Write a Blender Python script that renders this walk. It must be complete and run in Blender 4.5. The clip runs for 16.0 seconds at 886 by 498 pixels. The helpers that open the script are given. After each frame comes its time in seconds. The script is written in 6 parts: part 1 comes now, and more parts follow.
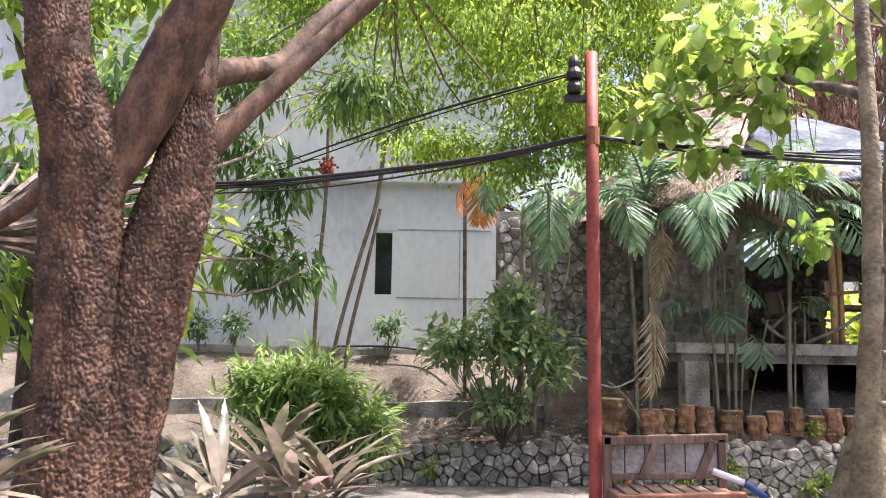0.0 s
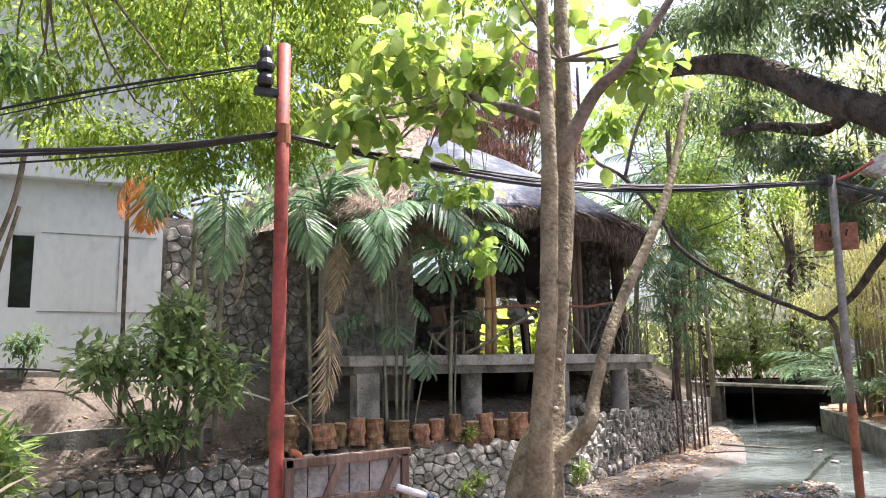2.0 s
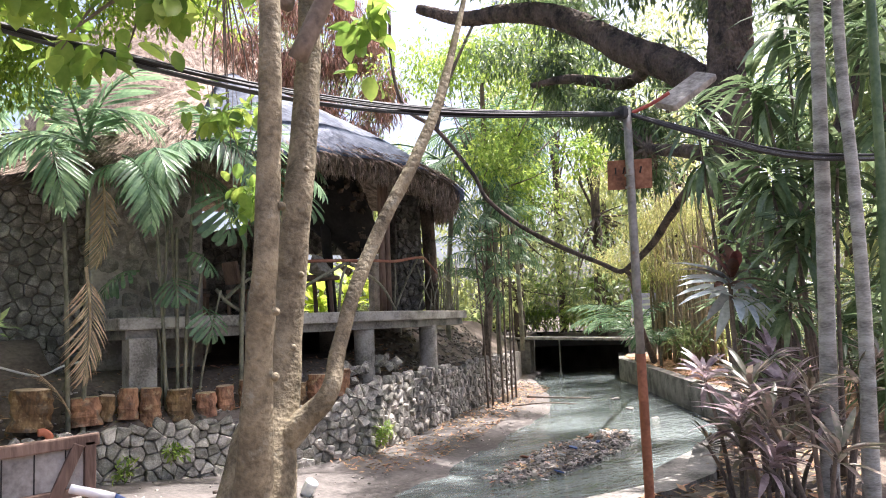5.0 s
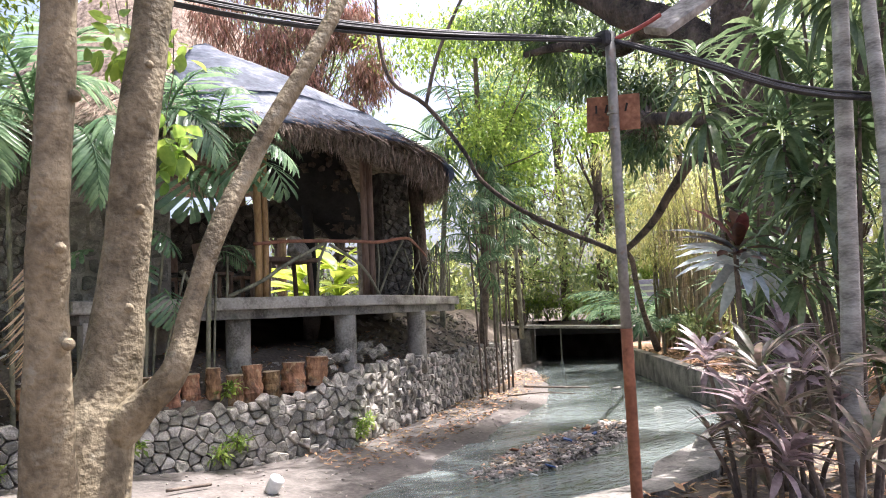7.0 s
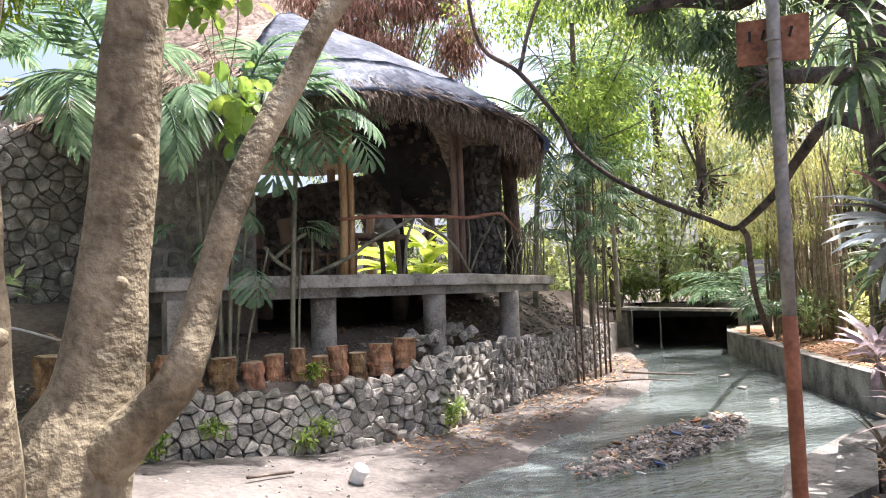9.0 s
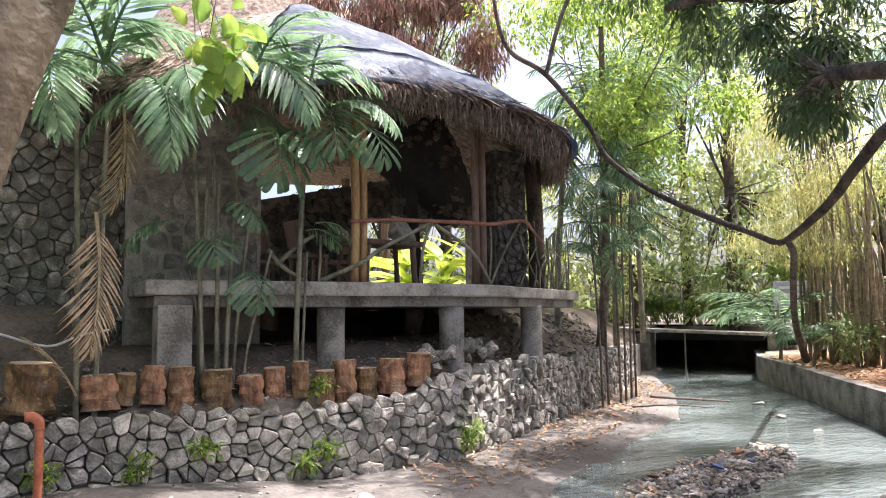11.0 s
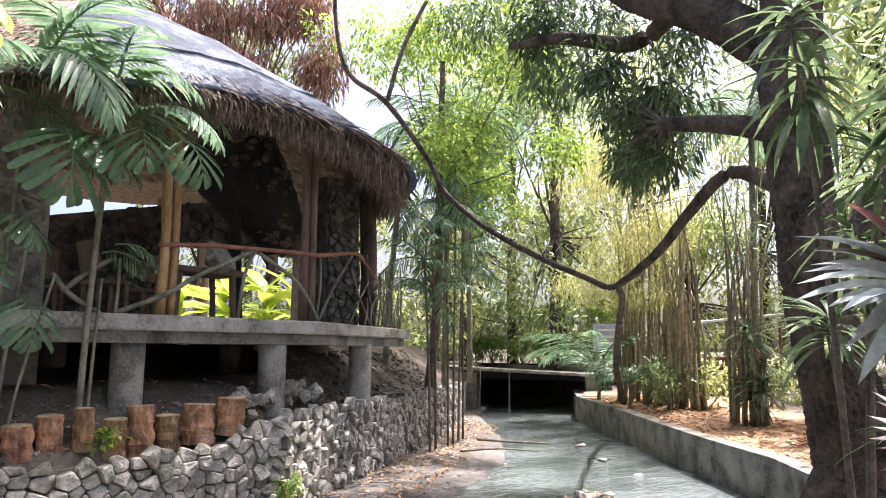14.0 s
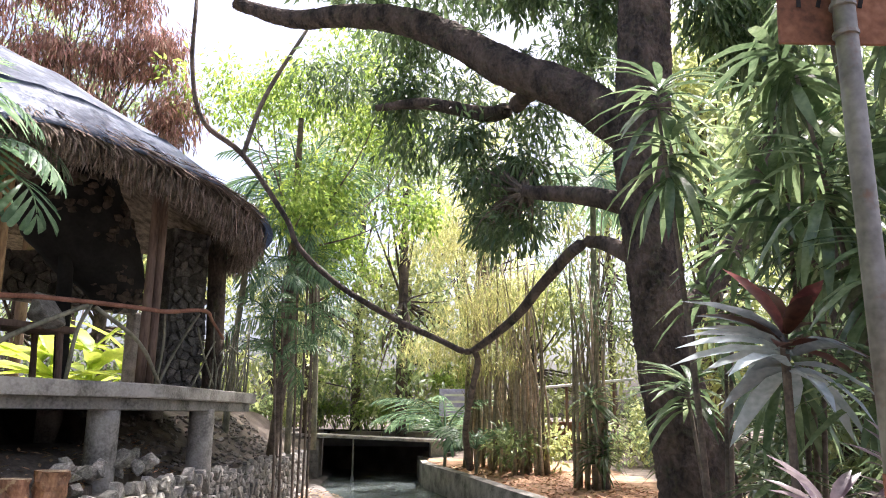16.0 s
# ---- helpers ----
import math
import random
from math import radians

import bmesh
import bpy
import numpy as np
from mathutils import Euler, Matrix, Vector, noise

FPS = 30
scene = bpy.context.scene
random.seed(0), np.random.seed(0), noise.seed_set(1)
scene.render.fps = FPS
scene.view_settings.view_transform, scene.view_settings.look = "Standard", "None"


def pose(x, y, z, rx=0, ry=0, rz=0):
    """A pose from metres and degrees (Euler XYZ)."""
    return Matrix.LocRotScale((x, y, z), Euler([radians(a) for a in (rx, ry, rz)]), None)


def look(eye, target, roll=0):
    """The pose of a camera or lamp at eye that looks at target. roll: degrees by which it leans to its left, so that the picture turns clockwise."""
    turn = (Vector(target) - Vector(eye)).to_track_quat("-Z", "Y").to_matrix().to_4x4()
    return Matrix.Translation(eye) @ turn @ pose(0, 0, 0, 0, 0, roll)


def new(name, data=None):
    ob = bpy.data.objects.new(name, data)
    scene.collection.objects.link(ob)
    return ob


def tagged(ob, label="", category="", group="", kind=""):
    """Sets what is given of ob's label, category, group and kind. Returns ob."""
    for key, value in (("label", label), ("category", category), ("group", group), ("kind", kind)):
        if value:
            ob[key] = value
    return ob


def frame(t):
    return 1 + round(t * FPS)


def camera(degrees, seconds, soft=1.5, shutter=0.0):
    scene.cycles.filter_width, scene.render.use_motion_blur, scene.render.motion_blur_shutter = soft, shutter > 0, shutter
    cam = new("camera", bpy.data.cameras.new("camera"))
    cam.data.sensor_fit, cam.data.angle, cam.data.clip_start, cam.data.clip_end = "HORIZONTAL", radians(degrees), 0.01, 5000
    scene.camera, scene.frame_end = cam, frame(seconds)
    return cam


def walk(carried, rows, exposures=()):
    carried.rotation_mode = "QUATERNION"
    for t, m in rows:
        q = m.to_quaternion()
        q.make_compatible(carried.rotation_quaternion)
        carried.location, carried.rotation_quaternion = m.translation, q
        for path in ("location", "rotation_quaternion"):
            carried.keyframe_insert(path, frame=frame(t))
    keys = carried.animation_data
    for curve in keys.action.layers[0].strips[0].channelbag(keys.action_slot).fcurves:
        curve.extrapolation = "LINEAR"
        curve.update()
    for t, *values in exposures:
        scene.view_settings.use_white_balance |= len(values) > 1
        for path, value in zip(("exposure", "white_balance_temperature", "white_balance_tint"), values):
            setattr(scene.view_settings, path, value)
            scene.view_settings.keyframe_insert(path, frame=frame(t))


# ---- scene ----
EXPO, KELVIN, TINT = 1.53, 6020, 18
cam = camera(61.1, 16.0, soft=1.0)
PATH = [
    (0, (1.296, -1.578, 2.439), (1.307, 0.405, 2.702), 0.9),
    (0.5, (1.254, -1.396, 2.445), (1.508, 0.566, 2.738), 0.7),
    (1, (1.197, -1.284, 2.456), (1.689, 0.63, 2.764), 0.1),
    (1.5, (1.212, -1.237, 2.449), (1.901, 0.615, 2.76), -0.4),
    (2, (1.281, -1.187, 2.439), (2.125, 0.6, 2.743), -0.8),
    (2.5, (1.443, -1.083, 2.434), (2.397, 0.651, 2.722), -1.0),
    (3, (1.571, -1.002, 2.408), (2.61, 0.687, 2.671), -1.1),
    (3.5, (1.689, -0.883, 2.387), (2.798, 0.764, 2.626), -1.2),
    (4, (1.818, -0.725, 2.37), (2.985, 0.883, 2.598), -1.4),
    (4.5, (1.961, -0.615, 2.345), (3.17, 0.963, 2.561), -1.7),
    (5, (2.19, -0.562, 2.395), (3.428, 0.998, 2.583), -2.2),
    (7.5, (3.184, 0.188, 2.207), (4.395, 1.772, 2.362), -2.8),
    (8, (3.256, 0.426, 2.194), (4.409, 2.054, 2.345), -2.3),
    (8.5, (3.319, 0.527, 2.199), (4.408, 2.199, 2.333), -1.9),
    (9, (3.492, 0.662, 2.248), (4.521, 2.373, 2.371), -1.9),
    (11.5, (3.996, 1.813, 2.13), (5.0, 3.533, 2.32), -0.4),
    (12, (4.048, 2.028, 2.158), (5.104, 3.714, 2.363), -0.1),
    (12.5, (4.152, 2.15, 2.187), (5.27, 3.795, 2.402), 0.1),
    (13, (4.329, 2.251, 2.216), (5.52, 3.84, 2.449), 0.4),
    (13.5, (4.385, 2.246, 2.23), (5.654, 3.772, 2.477), 0.6),
    (14, (4.391, 2.28, 2.245), (5.744, 3.73, 2.507), 0.6),
    (14.5, (4.418, 2.367, 2.234), (5.852, 3.731, 2.526), 0.5),
    (15, (4.42, 2.477, 2.256), (5.927, 3.75, 2.586), 0.6),
    (15.5, (4.395, 2.588, 2.237), (5.961, 3.771, 2.619), 0.4),
    (16, (4.379, 2.641, 2.234), (5.982, 3.757, 2.667), 0.5),
]
walk(cam, [(t, look(e, g, r)) for t, e, g, r in PATH], [(0.0, EXPO, KELVIN, TINT), (16.0, EXPO, KELVIN, TINT)])

# ---- sky and sun ----
SUN_DIR = Vector((0.38, -0.02, 0.92)).normalized()
world = bpy.data.worlds.new("sky_world")
scene.world = world
world.use_nodes = True
wn = world.node_tree.nodes
sky = wn.new("ShaderNodeTexSky")
sky.sky_type = "NISHITA"
sky.sun_disc = False
sky.sun_elevation = math.asin(SUN_DIR.z)
sky.sun_rotation = math.atan2(SUN_DIR.x, SUN_DIR.y)
sky.air_density, sky.dust_density, sky.ozone_density = 0.7, 7.0, 0.4
wn["Background"].inputs["Strength"].default_value = 0.15
world.node_tree.links.new(sky.outputs[0], wn["Background"].inputs["Color"])
sun_data = bpy.data.lights.new("sun", "SUN")
sun_data.energy, sun_data.angle, sun_data.color = 4.6, radians(0.6), (1.0, 0.94, 0.84)
sun = new("sun", sun_data)
sun.matrix_world = look(SUN_DIR * 40, (0, 0, 0))


# ---- materials ----
def mat(name, dark, light, rough=0.8, scale=4.0, fine=40.0, bump=0.3, dist=0.02, metal=0.0, vary=0.0, island=0.0,
        through_light=0.0, stretch=(1, 1, 1), wave=None, third=None, spec=0.4, wet=None):
    """A procedural surface: two colours mixed by coarse and fine noise, relief, and optional variation per object or per island."""
    m = bpy.data.materials.new(name)
    m.use_nodes = True
    n, l = m.node_tree.nodes, m.node_tree.links
    b = n["Principled BSDF"]
    tc = n.new("ShaderNodeTexCoord")
    mp = n.new("ShaderNodeMapping")
    mp.inputs["Scale"].default_value = stretch
    l.new(tc.outputs["Object"], mp.inputs["Vector"])

    def tex(sc, det):
        t = n.new("ShaderNodeTexNoise")
        t.inputs["Scale"].default_value, t.inputs["Detail"].default_value = sc, det
        l.new(mp.outputs[0], t.inputs["Vector"])
        return t
    a, f = tex(scale, 5), tex(fine, 3)
    add = n.new("ShaderNodeMath")
    add.operation = "MULTIPLY_ADD"
    l.new(f.outputs["Fac"], add.inputs[0])
    add.inputs[1].default_value = 0.5
    sub = n.new("ShaderNodeMath")
    sub.operation = "SUBTRACT"
    l.new(a.outputs["Fac"], sub.inputs[0])
    sub.inputs[1].default_value = 0.25
    l.new(sub.outputs[0], add.inputs[2])
    ramp = n.new("ShaderNodeValToRGB")
    e = ramp.color_ramp.elements
    e[0].position, e[0].color = 0.3, (*dark, 1)
    e[1].position, e[1].color = 0.7, (*light, 1)
    if third:
        x = e.new(0.5)
        x.color = (*third, 1)
    l.new(add.outputs[0], ramp.inputs[0])
    col = ramp.outputs[0]
    if vary or island:
        if vary:
            src = n.new("ShaderNodeObjectInfo").outputs["Random"]
        else:
            src = n.new("ShaderNodeNewGeometry").outputs["Random Per Island"]
        amount = vary or island
        mr = n.new("ShaderNodeMapRange")
        mr.inputs["To Min"].default_value, mr.inputs["To Max"].default_value = 1 - amount, 1 + amount
        l.new(src, mr.inputs["Value"])
        hs = n.new("ShaderNodeHueSaturation")
        l.new(col, hs.inputs["Color"])
        l.new(mr.outputs[0], hs.inputs["Value"])
        mh = n.new("ShaderNodeMapRange")
        mh.inputs["To Min"].default_value, mh.inputs["To Max"].default_value = 0.5 + amount * 0.06, 0.5 - amount * 0.04
        l.new(src, mh.inputs["Value"])
        l.new(mh.outputs[0], hs.inputs["Hue"])
        col = hs.outputs[0]
    l.new(col, b.inputs["Base Color"])
    b.inputs["Roughness"].default_value, b.inputs["Metallic"].default_value = rough, metal
    b.inputs["Specular IOR Level"].default_value = spec
    if bump:
        bp = n.new("ShaderNodeBump")
        bp.inputs["Strength"].default_value, bp.inputs["Distance"].default_value = bump, dist
        h = add.outputs[0]
        if wave:
            w = n.new("ShaderNodeTexWave")
            w.inputs["Scale"].default_value, w.inputs["Distortion"].default_value = wave, 3.0
            w.inputs["Detail"].default_value = 3
            l.new(mp.outputs[0], w.inputs["Vector"])
            ad = n.new("ShaderNodeMath")
            l.new(h, ad.inputs[0])
            l.new(w.outputs["Fac"], ad.inputs[1])
            h = ad.outputs[0]
        l.new(h, bp.inputs["Height"])
        l.new(bp.outputs[0], b.inputs["Normal"])
    if through_light:
        tr = n.new("ShaderNodeBsdfTranslucent")
        gain = n.new("ShaderNodeHueSaturation")
        gain.inputs["Value"].default_value, gain.inputs["Saturation"].default_value = 1.6, 1.0
        gain.inputs["Hue"].default_value = 0.485
        l.new(col, gain.inputs["Color"])
        l.new(gain.outputs[0], tr.inputs["Color"])
        mx = n.new("ShaderNodeMixShader")
        mx.inputs[0].default_value = through_light
        l.new(b.outputs[0], mx.inputs[1])
        l.new(tr.outputs[0], mx.inputs[2])
        l.new(mx.outputs[0], n["Material Output"].inputs["Surface"])
    return m


M_SAND = mat("sand", (0.075, 0.068, 0.062), (0.21, 0.188, 0.17), 0.95, 0.55, 14, 0.6, 0.05, third=(0.145, 0.13, 0.117))
M_STONE = mat("field_stone", (0.20, 0.182, 0.152), (0.56, 0.52, 0.45), 0.9, 6, 45, 0.7, 0.03, vary=0.34, third=(0.36, 0.333, 0.285))
M_STONE_DK = mat("dark_rubble_stone", (0.13, 0.12, 0.105), (0.46, 0.43, 0.38), 0.95, 6, 45, 0.7, 0.03, vary=0.3, third=(0.225, 0.21, 0.188))
M_STONE_J = mat("field_stone_small", (0.18, 0.164, 0.14), (0.52, 0.48, 0.42), 0.9, 6, 45, 0.7, 0.03, island=0.4, third=(0.26, 0.245, 0.225))
M_RUBBLE_DK = mat("very_dark_rubble", (0.045, 0.042, 0.038), (0.19, 0.175, 0.155), 0.95, 6, 40, 0.8, 0.03, island=0.35, third=(0.10, 0.093, 0.083))
M_EARTHWALL = mat("wall_core", (0.11, 0.099, 0.087), (0.28, 0.25, 0.22), 0.95, 5, 30, 0.8, 0.05)
M_CONC = mat("weathered_concrete", (0.14, 0.128, 0.108), (0.46, 0.43, 0.385), 0.88, 2.6, 30, 0.5, 0.02, third=(0.32, 0.298, 0.262))
M_CONC_DK = mat("stained_concrete", (0.08, 0.074, 0.062), (0.34, 0.315, 0.275), 0.9, 2.2, 26, 0.7, 0.03, third=(0.235, 0.22, 0.195))
M_PLASTER = mat("white_plaster", (0.44, 0.47, 0.50), (0.66, 0.68, 0.70), 0.85, 0.5, 9, 0.12, 0.01, stretch=(1, 1, 0.5), third=(0.58, 0.60, 0.62))
M_ROUGHCAST = mat("rough_grey_render", (0.22, 0.20, 0.172), (0.50, 0.465, 0.41), 0.95, 3, 22, 0.9, 0.05)
M_BARK = mat("brown_bark", (0.035, 0.022, 0.014), (0.165, 0.094, 0.056), 0.8, 12.0, 70, 0.6, 0.01, stretch=(1, 1, 0.6), third=(0.085, 0.049, 0.033))
M_BARKLT = mat("pale_bark", (0.085, 0.07, 0.042), (0.28, 0.235, 0.15), 0.85, 7, 45, 0.8, 0.03, third=(0.18, 0.147, 0.092))
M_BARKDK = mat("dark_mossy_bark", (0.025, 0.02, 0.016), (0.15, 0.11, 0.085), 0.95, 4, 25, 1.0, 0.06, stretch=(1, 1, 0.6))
M_LIMB = mat("thin_limb_bark", (0.07, 0.055, 0.045), (0.24, 0.19, 0.15), 0.9, 6, 40, 0.5, 0.02)
M_STEM = mat("green_brown_stem", (0.09, 0.09, 0.06), (0.30, 0.28, 0.20), 0.7, 5, 30, 0.3, 0.01, stretch=(1, 1, 0.6))
M_PALMBARK = mat("grey_palm_bark", (0.16, 0.155, 0.135), (0.46, 0.45, 0.41), 0.85, 4, 30, 0.5, 0.02, stretch=(1, 1, 3), third=(0.32, 0.31, 0.275))
M_RED = mat("rusty_red_paint", (0.16, 0.035, 0.025), (0.36, 0.075, 0.055), 0.65, 4, 35, 0.3, 0.01)
M_GALV = mat("galvanised_steel", (0.13, 0.125, 0.11), (0.30, 0.29, 0.26), 0.5, 6, 40, 0.15, 0.005, metal=0.3)
M_RUST = mat("rusted_steel", (0.13, 0.045, 0.02), (0.30, 0.12, 0.06), 0.85, 8, 45, 0.4, 0.01)
M_THATCH = mat("old_thatch", (0.10, 0.075, 0.055), (0.42, 0.33, 0.26), 0.95, 8, 60, 0.9, 0.04, island=0.4, third=(0.26, 0.20, 0.155))
M_TARP = mat("grey_blue_tarp", (0.07, 0.088, 0.125), (0.34, 0.37, 0.42), 0.7, 1.6, 9, 0.7, 0.06, third=(0.16, 0.185, 0.235))
M_TARPBLUE = mat("dark_blue_tarp", (0.05, 0.075, 0.13), (0.22, 0.27, 0.36), 0.5, 3, 14, 0.6, 0.05)
M_LOG = mat("cut_log_bark", (0.11, 0.062, 0.036), (0.44, 0.25, 0.13), 0.9, 5, 30, 0.6, 0.03, vary=0.35, stretch=(1, 1, 0.4), third=(0.25, 0.135, 0.072))
M_LOGEND = mat("cut_log_end", (0.30, 0.21, 0.13), (0.60, 0.46, 0.31), 0.85, 8, 50, 0.3, 0.01)
M_BAMBOO = mat("bamboo_pole", (0.22, 0.12, 0.05), (0.50, 0.32, 0.15), 0.55, 5, 40, 0.15, 0.01, stretch=(1, 1, 0.3))
M_WOOD = mat("weathered_timber", (0.09, 0.055, 0.04), (0.28, 0.19, 0.14), 0.85, 4, 40, 0.5, 0.02, stretch=(1, 1, 0.2))
M_WOODRED = mat("reddish_timber", (0.15, 0.06, 0.035), (0.36, 0.17, 0.11), 0.8, 4, 40, 0.4, 0.02)
M_BLACK = mat("black_rubber", (0.010, 0.010, 0.011), (0.03, 0.03, 0.032), 0.5, 10, 60, 0.1, 0.004)
# Near-black for flue, marks, joints, and painted shade in the doorway and culvert.
M_DARK = mat("near_black", (0.012, 0.011, 0.01), (0.03, 0.028, 0.026), 0.9, 3, 20, 0.3, 0.02)
M_GLASS = mat("dark_window_glass", (0.012, 0.014, 0.012), (0.03, 0.035, 0.03), 0.06, 2, 10, 0.0)
M_LITTER = mat("reddish_leaf_litter", (0.22, 0.12, 0.07), (0.52, 0.34, 0.22), 0.95, 2.5, 30, 0.8, 0.04, third=(0.38, 0.23, 0.14))
M_DRY = mat("dry_leaf", (0.28, 0.19, 0.11), (0.58, 0.45, 0.30), 0.85, 5, 30, 0.2, 0.01, island=0.35, through_light=0.2)
M_VINE = mat("dead_vine", (0.20, 0.11, 0.08), (0.48, 0.30, 0.22), 0.9, 5, 30, 0.2, 0.01, island=0.4, through_light=0.15)


def leafmat(name, dark, light, rough=0.42, tl=0.42, island=0.35):
    return mat(name, dark, light, rough, 3, 25, 0.15, 0.005, island=island, through_light=tl, spec=0.5)


M_LIME = leafmat("lime_feathery_leaf", (0.12, 0.20, 0.025), (0.26, 0.35, 0.06), 0.5, 0.55)
M_BRIGHT = leafmat("bright_round_leaf", (0.13, 0.225, 0.038), (0.27, 0.36, 0.08), 0.4, 0.55)
M_GREEN = leafmat("mid_green_leaf", (0.055, 0.115, 0.035), (0.15, 0.235, 0.075))
M_MANGO = leafmat("deep_green_leaf", (0.06, 0.105, 0.045), (0.14, 0.20, 0.085), 0.28, 0.35)
M_PALM = leafmat("palm_leaf", (0.075, 0.145, 0.075), (0.20, 0.30, 0.17), 0.27, 0.35)
M_BAMLEAF = leafmat("yellow_bamboo_leaf", (0.22, 0.245, 0.075), (0.44, 0.43, 0.17), 0.5, 0.5)
M_DRAC = leafmat("strap_leaf", (0.075, 0.125, 0.055), (0.205, 0.27, 0.14), 0.24, 0.33)
M_CORDY = leafmat("purple_grey_leaf", (0.18, 0.13, 0.14), (0.44, 0.35, 0.35), 0.28, 0.3)
M_CORDYRED = leafmat("maroon_leaf", (0.045, 0.018, 0.014), (0.14, 0.06, 0.04), 0.3, 0.3)
M_CORDYSILV = leafmat("silver_green_leaf", (0.26, 0.31, 0.32), (0.52, 0.56, 0.58), 0.22, 0.2)
M_ORANGE = leafmat("orange_dead_leaf", (0.35, 0.15, 0.03), (0.58, 0.30, 0.08), 0.6, 0.45)
M_BANANA = leafmat("banana_leaf", (0.20, 0.31, 0.03), (0.40, 0.48, 0.08), 0.45, 0.5)

# water: murky, slow, with broken ripples
M_WATER = bpy.data.materials.new("murky_water")
M_WATER.use_nodes = True
_n, _l = M_WATER.node_tree.nodes, M_WATER.node_tree.links
_b = _n["Principled BSDF"]
_tc = _n.new("ShaderNodeTexCoord")
_t1 = _n.new("ShaderNodeTexNoise")
_t1.inputs["Scale"].default_value, _t1.inputs["Detail"].default_value = 0.7, 4
_t2 = _n.new("ShaderNodeTexNoise")
_t2.inputs["Scale"].default_value, _t2.inputs["Detail"].default_value = 5.0, 4
_t2.inputs["Distortion"].default_value = 1.0
_r = _n.new("ShaderNodeValToRGB")
_r.color_ramp.elements[0].color, _r.color_ramp.elements[1].color = (0.06, 0.075, 0.072, 1), (0.20, 0.232, 0.225, 1)
_r.color_ramp.elements[0].position, _r.color_ramp.elements[1].position = 0.35, 0.65
_bp = _n.new("ShaderNodeBump")
_bp.inputs["Strength"].default_value, _bp.inputs["Distance"].default_value = 0.9, 0.07
_mp = _n.new("ShaderNodeMapping")
_mp.inputs["Rotation"].default_value, _mp.inputs["Scale"].default_value = (0, 0, -0.65), (0.45, 1.3, 1)
_l.new(_tc.outputs["Object"], _mp.inputs["Vector"])
for _t in (_t1, _t2):
    _l.new(_mp.outputs[0], _t.inputs["Vector"])
_l.new(_t1.outputs["Fac"], _r.inputs[0])
_l.new(_r.outputs[0], _b.inputs["Base Color"])
_l.new(_t2.outputs["Fac"], _bp.inputs["Height"])
_l.new(_bp.outputs[0], _b.inputs["Normal"])
_b.inputs["Roughness"].default_value = 0.06


# ---- building helpers ----
def mesh_of(bm, name, material, smooth=False):
    me = bpy.data.meshes.new(name)
    bm.to_mesh(me)
    bm.free()
    me.materials.append(material)
    if smooth:
        me.polygons.foreach_set("use_smooth", [True] * len(me.polygons))
    return me


def part(name, bm, material, parent=None, label="", smooth=False):
    """Links a bmesh (or a ready mesh) as one mesh object, under parent if there is one."""
    me = mesh_of(bm, name, material, smooth) if isinstance(bm, bmesh.types.BMesh) else bm
    ob = new(name, me)
    if parent:
        ob.parent = parent
    if label:
        ob["label"] = label
    return ob


def thing(name, place, label, category, group="", kind=""):
    ob = new(name)
    ob.location = place
    return tagged(ob, label, category, group, kind)


def add_box(bm, sx, sy, sz, m=Matrix(), bevel=0.0):
    r = bmesh.ops.create_cube(bm, size=1, matrix=m @ Matrix.Diagonal((sx, sy, sz, 1)))
    if bevel:
        edges = list({e for v in r["verts"] for e in v.link_edges})
        bmesh.ops.bevel(bm, geom=edges, offset=bevel, segments=2, affect="EDGES", profile=0.6)
    return bm


def box(sx, sy, sz, m=Matrix(), bevel=0.0):
    return add_box(bmesh.new(), sx, sy, sz, m, bevel)


def smooth_line(pts, steps=4):
    """A Catmull-Rom line through the points; extra columns (radius) ride along."""
    p = [np.array(q, float) for q in pts]
    p = [2 * p[0] - p[1]] + p + [2 * p[-1] - p[-2]]
    out = []
    for i in range(1, len(p) - 2):
        a, b, c, d = p[i - 1:i + 3]
        for k in range(steps):
            u = k / steps
            out.append(0.5 * (2 * b + (c - a) * u + (2 * a - 5 * b + 4 * c - d) * u * u + (3 * b - a - 3 * c + d) * u ** 3))
    out.append(p[-2])
    return out


def tube(pts, sides=8, steps=4, rough=0.0, bm=None, grain=3.0):
    """A tapered limb through (x, y, z, radius) points, with an uneven skin."""
    bm = bm or bmesh.new()
    line = smooth_line(pts, steps)
    rings, ref = [], Vector((0.31, 0.95, 0.05))
    for i, q in enumerate(line):
        c = Vector(q[:3])
        d = Vector(line[min(i + 1, len(line) - 1)][:3]) - Vector(line[max(i - 1, 0)][:3])
        d.normalize()
        s = d.cross(ref)
        if s.length < 0.15:
            s = d.cross(Vector((1, 0, 0)))
        s.normalize()
        u = s.cross(d)
        ring = []
        for k in range(sides):
            a = 2 * math.pi * k / sides
            w = s * math.cos(a) + u * math.sin(a)
            r = max(q[3], 0.002)
            if rough:
                r *= 1 + rough * noise.noise(c * grain + w * 1.3)
            ring.append(bm.verts.new(c + w * r))
        rings.append(ring)
    for a, b in zip(rings, rings[1:]):
        for k in range(sides):
            bm.faces.new((a[k], a[(k + 1) % sides], b[(k + 1) % sides], b[k]))
    bm.faces.new(rings[0][::-1])
    bm.faces.new(rings[-1])
    return bm


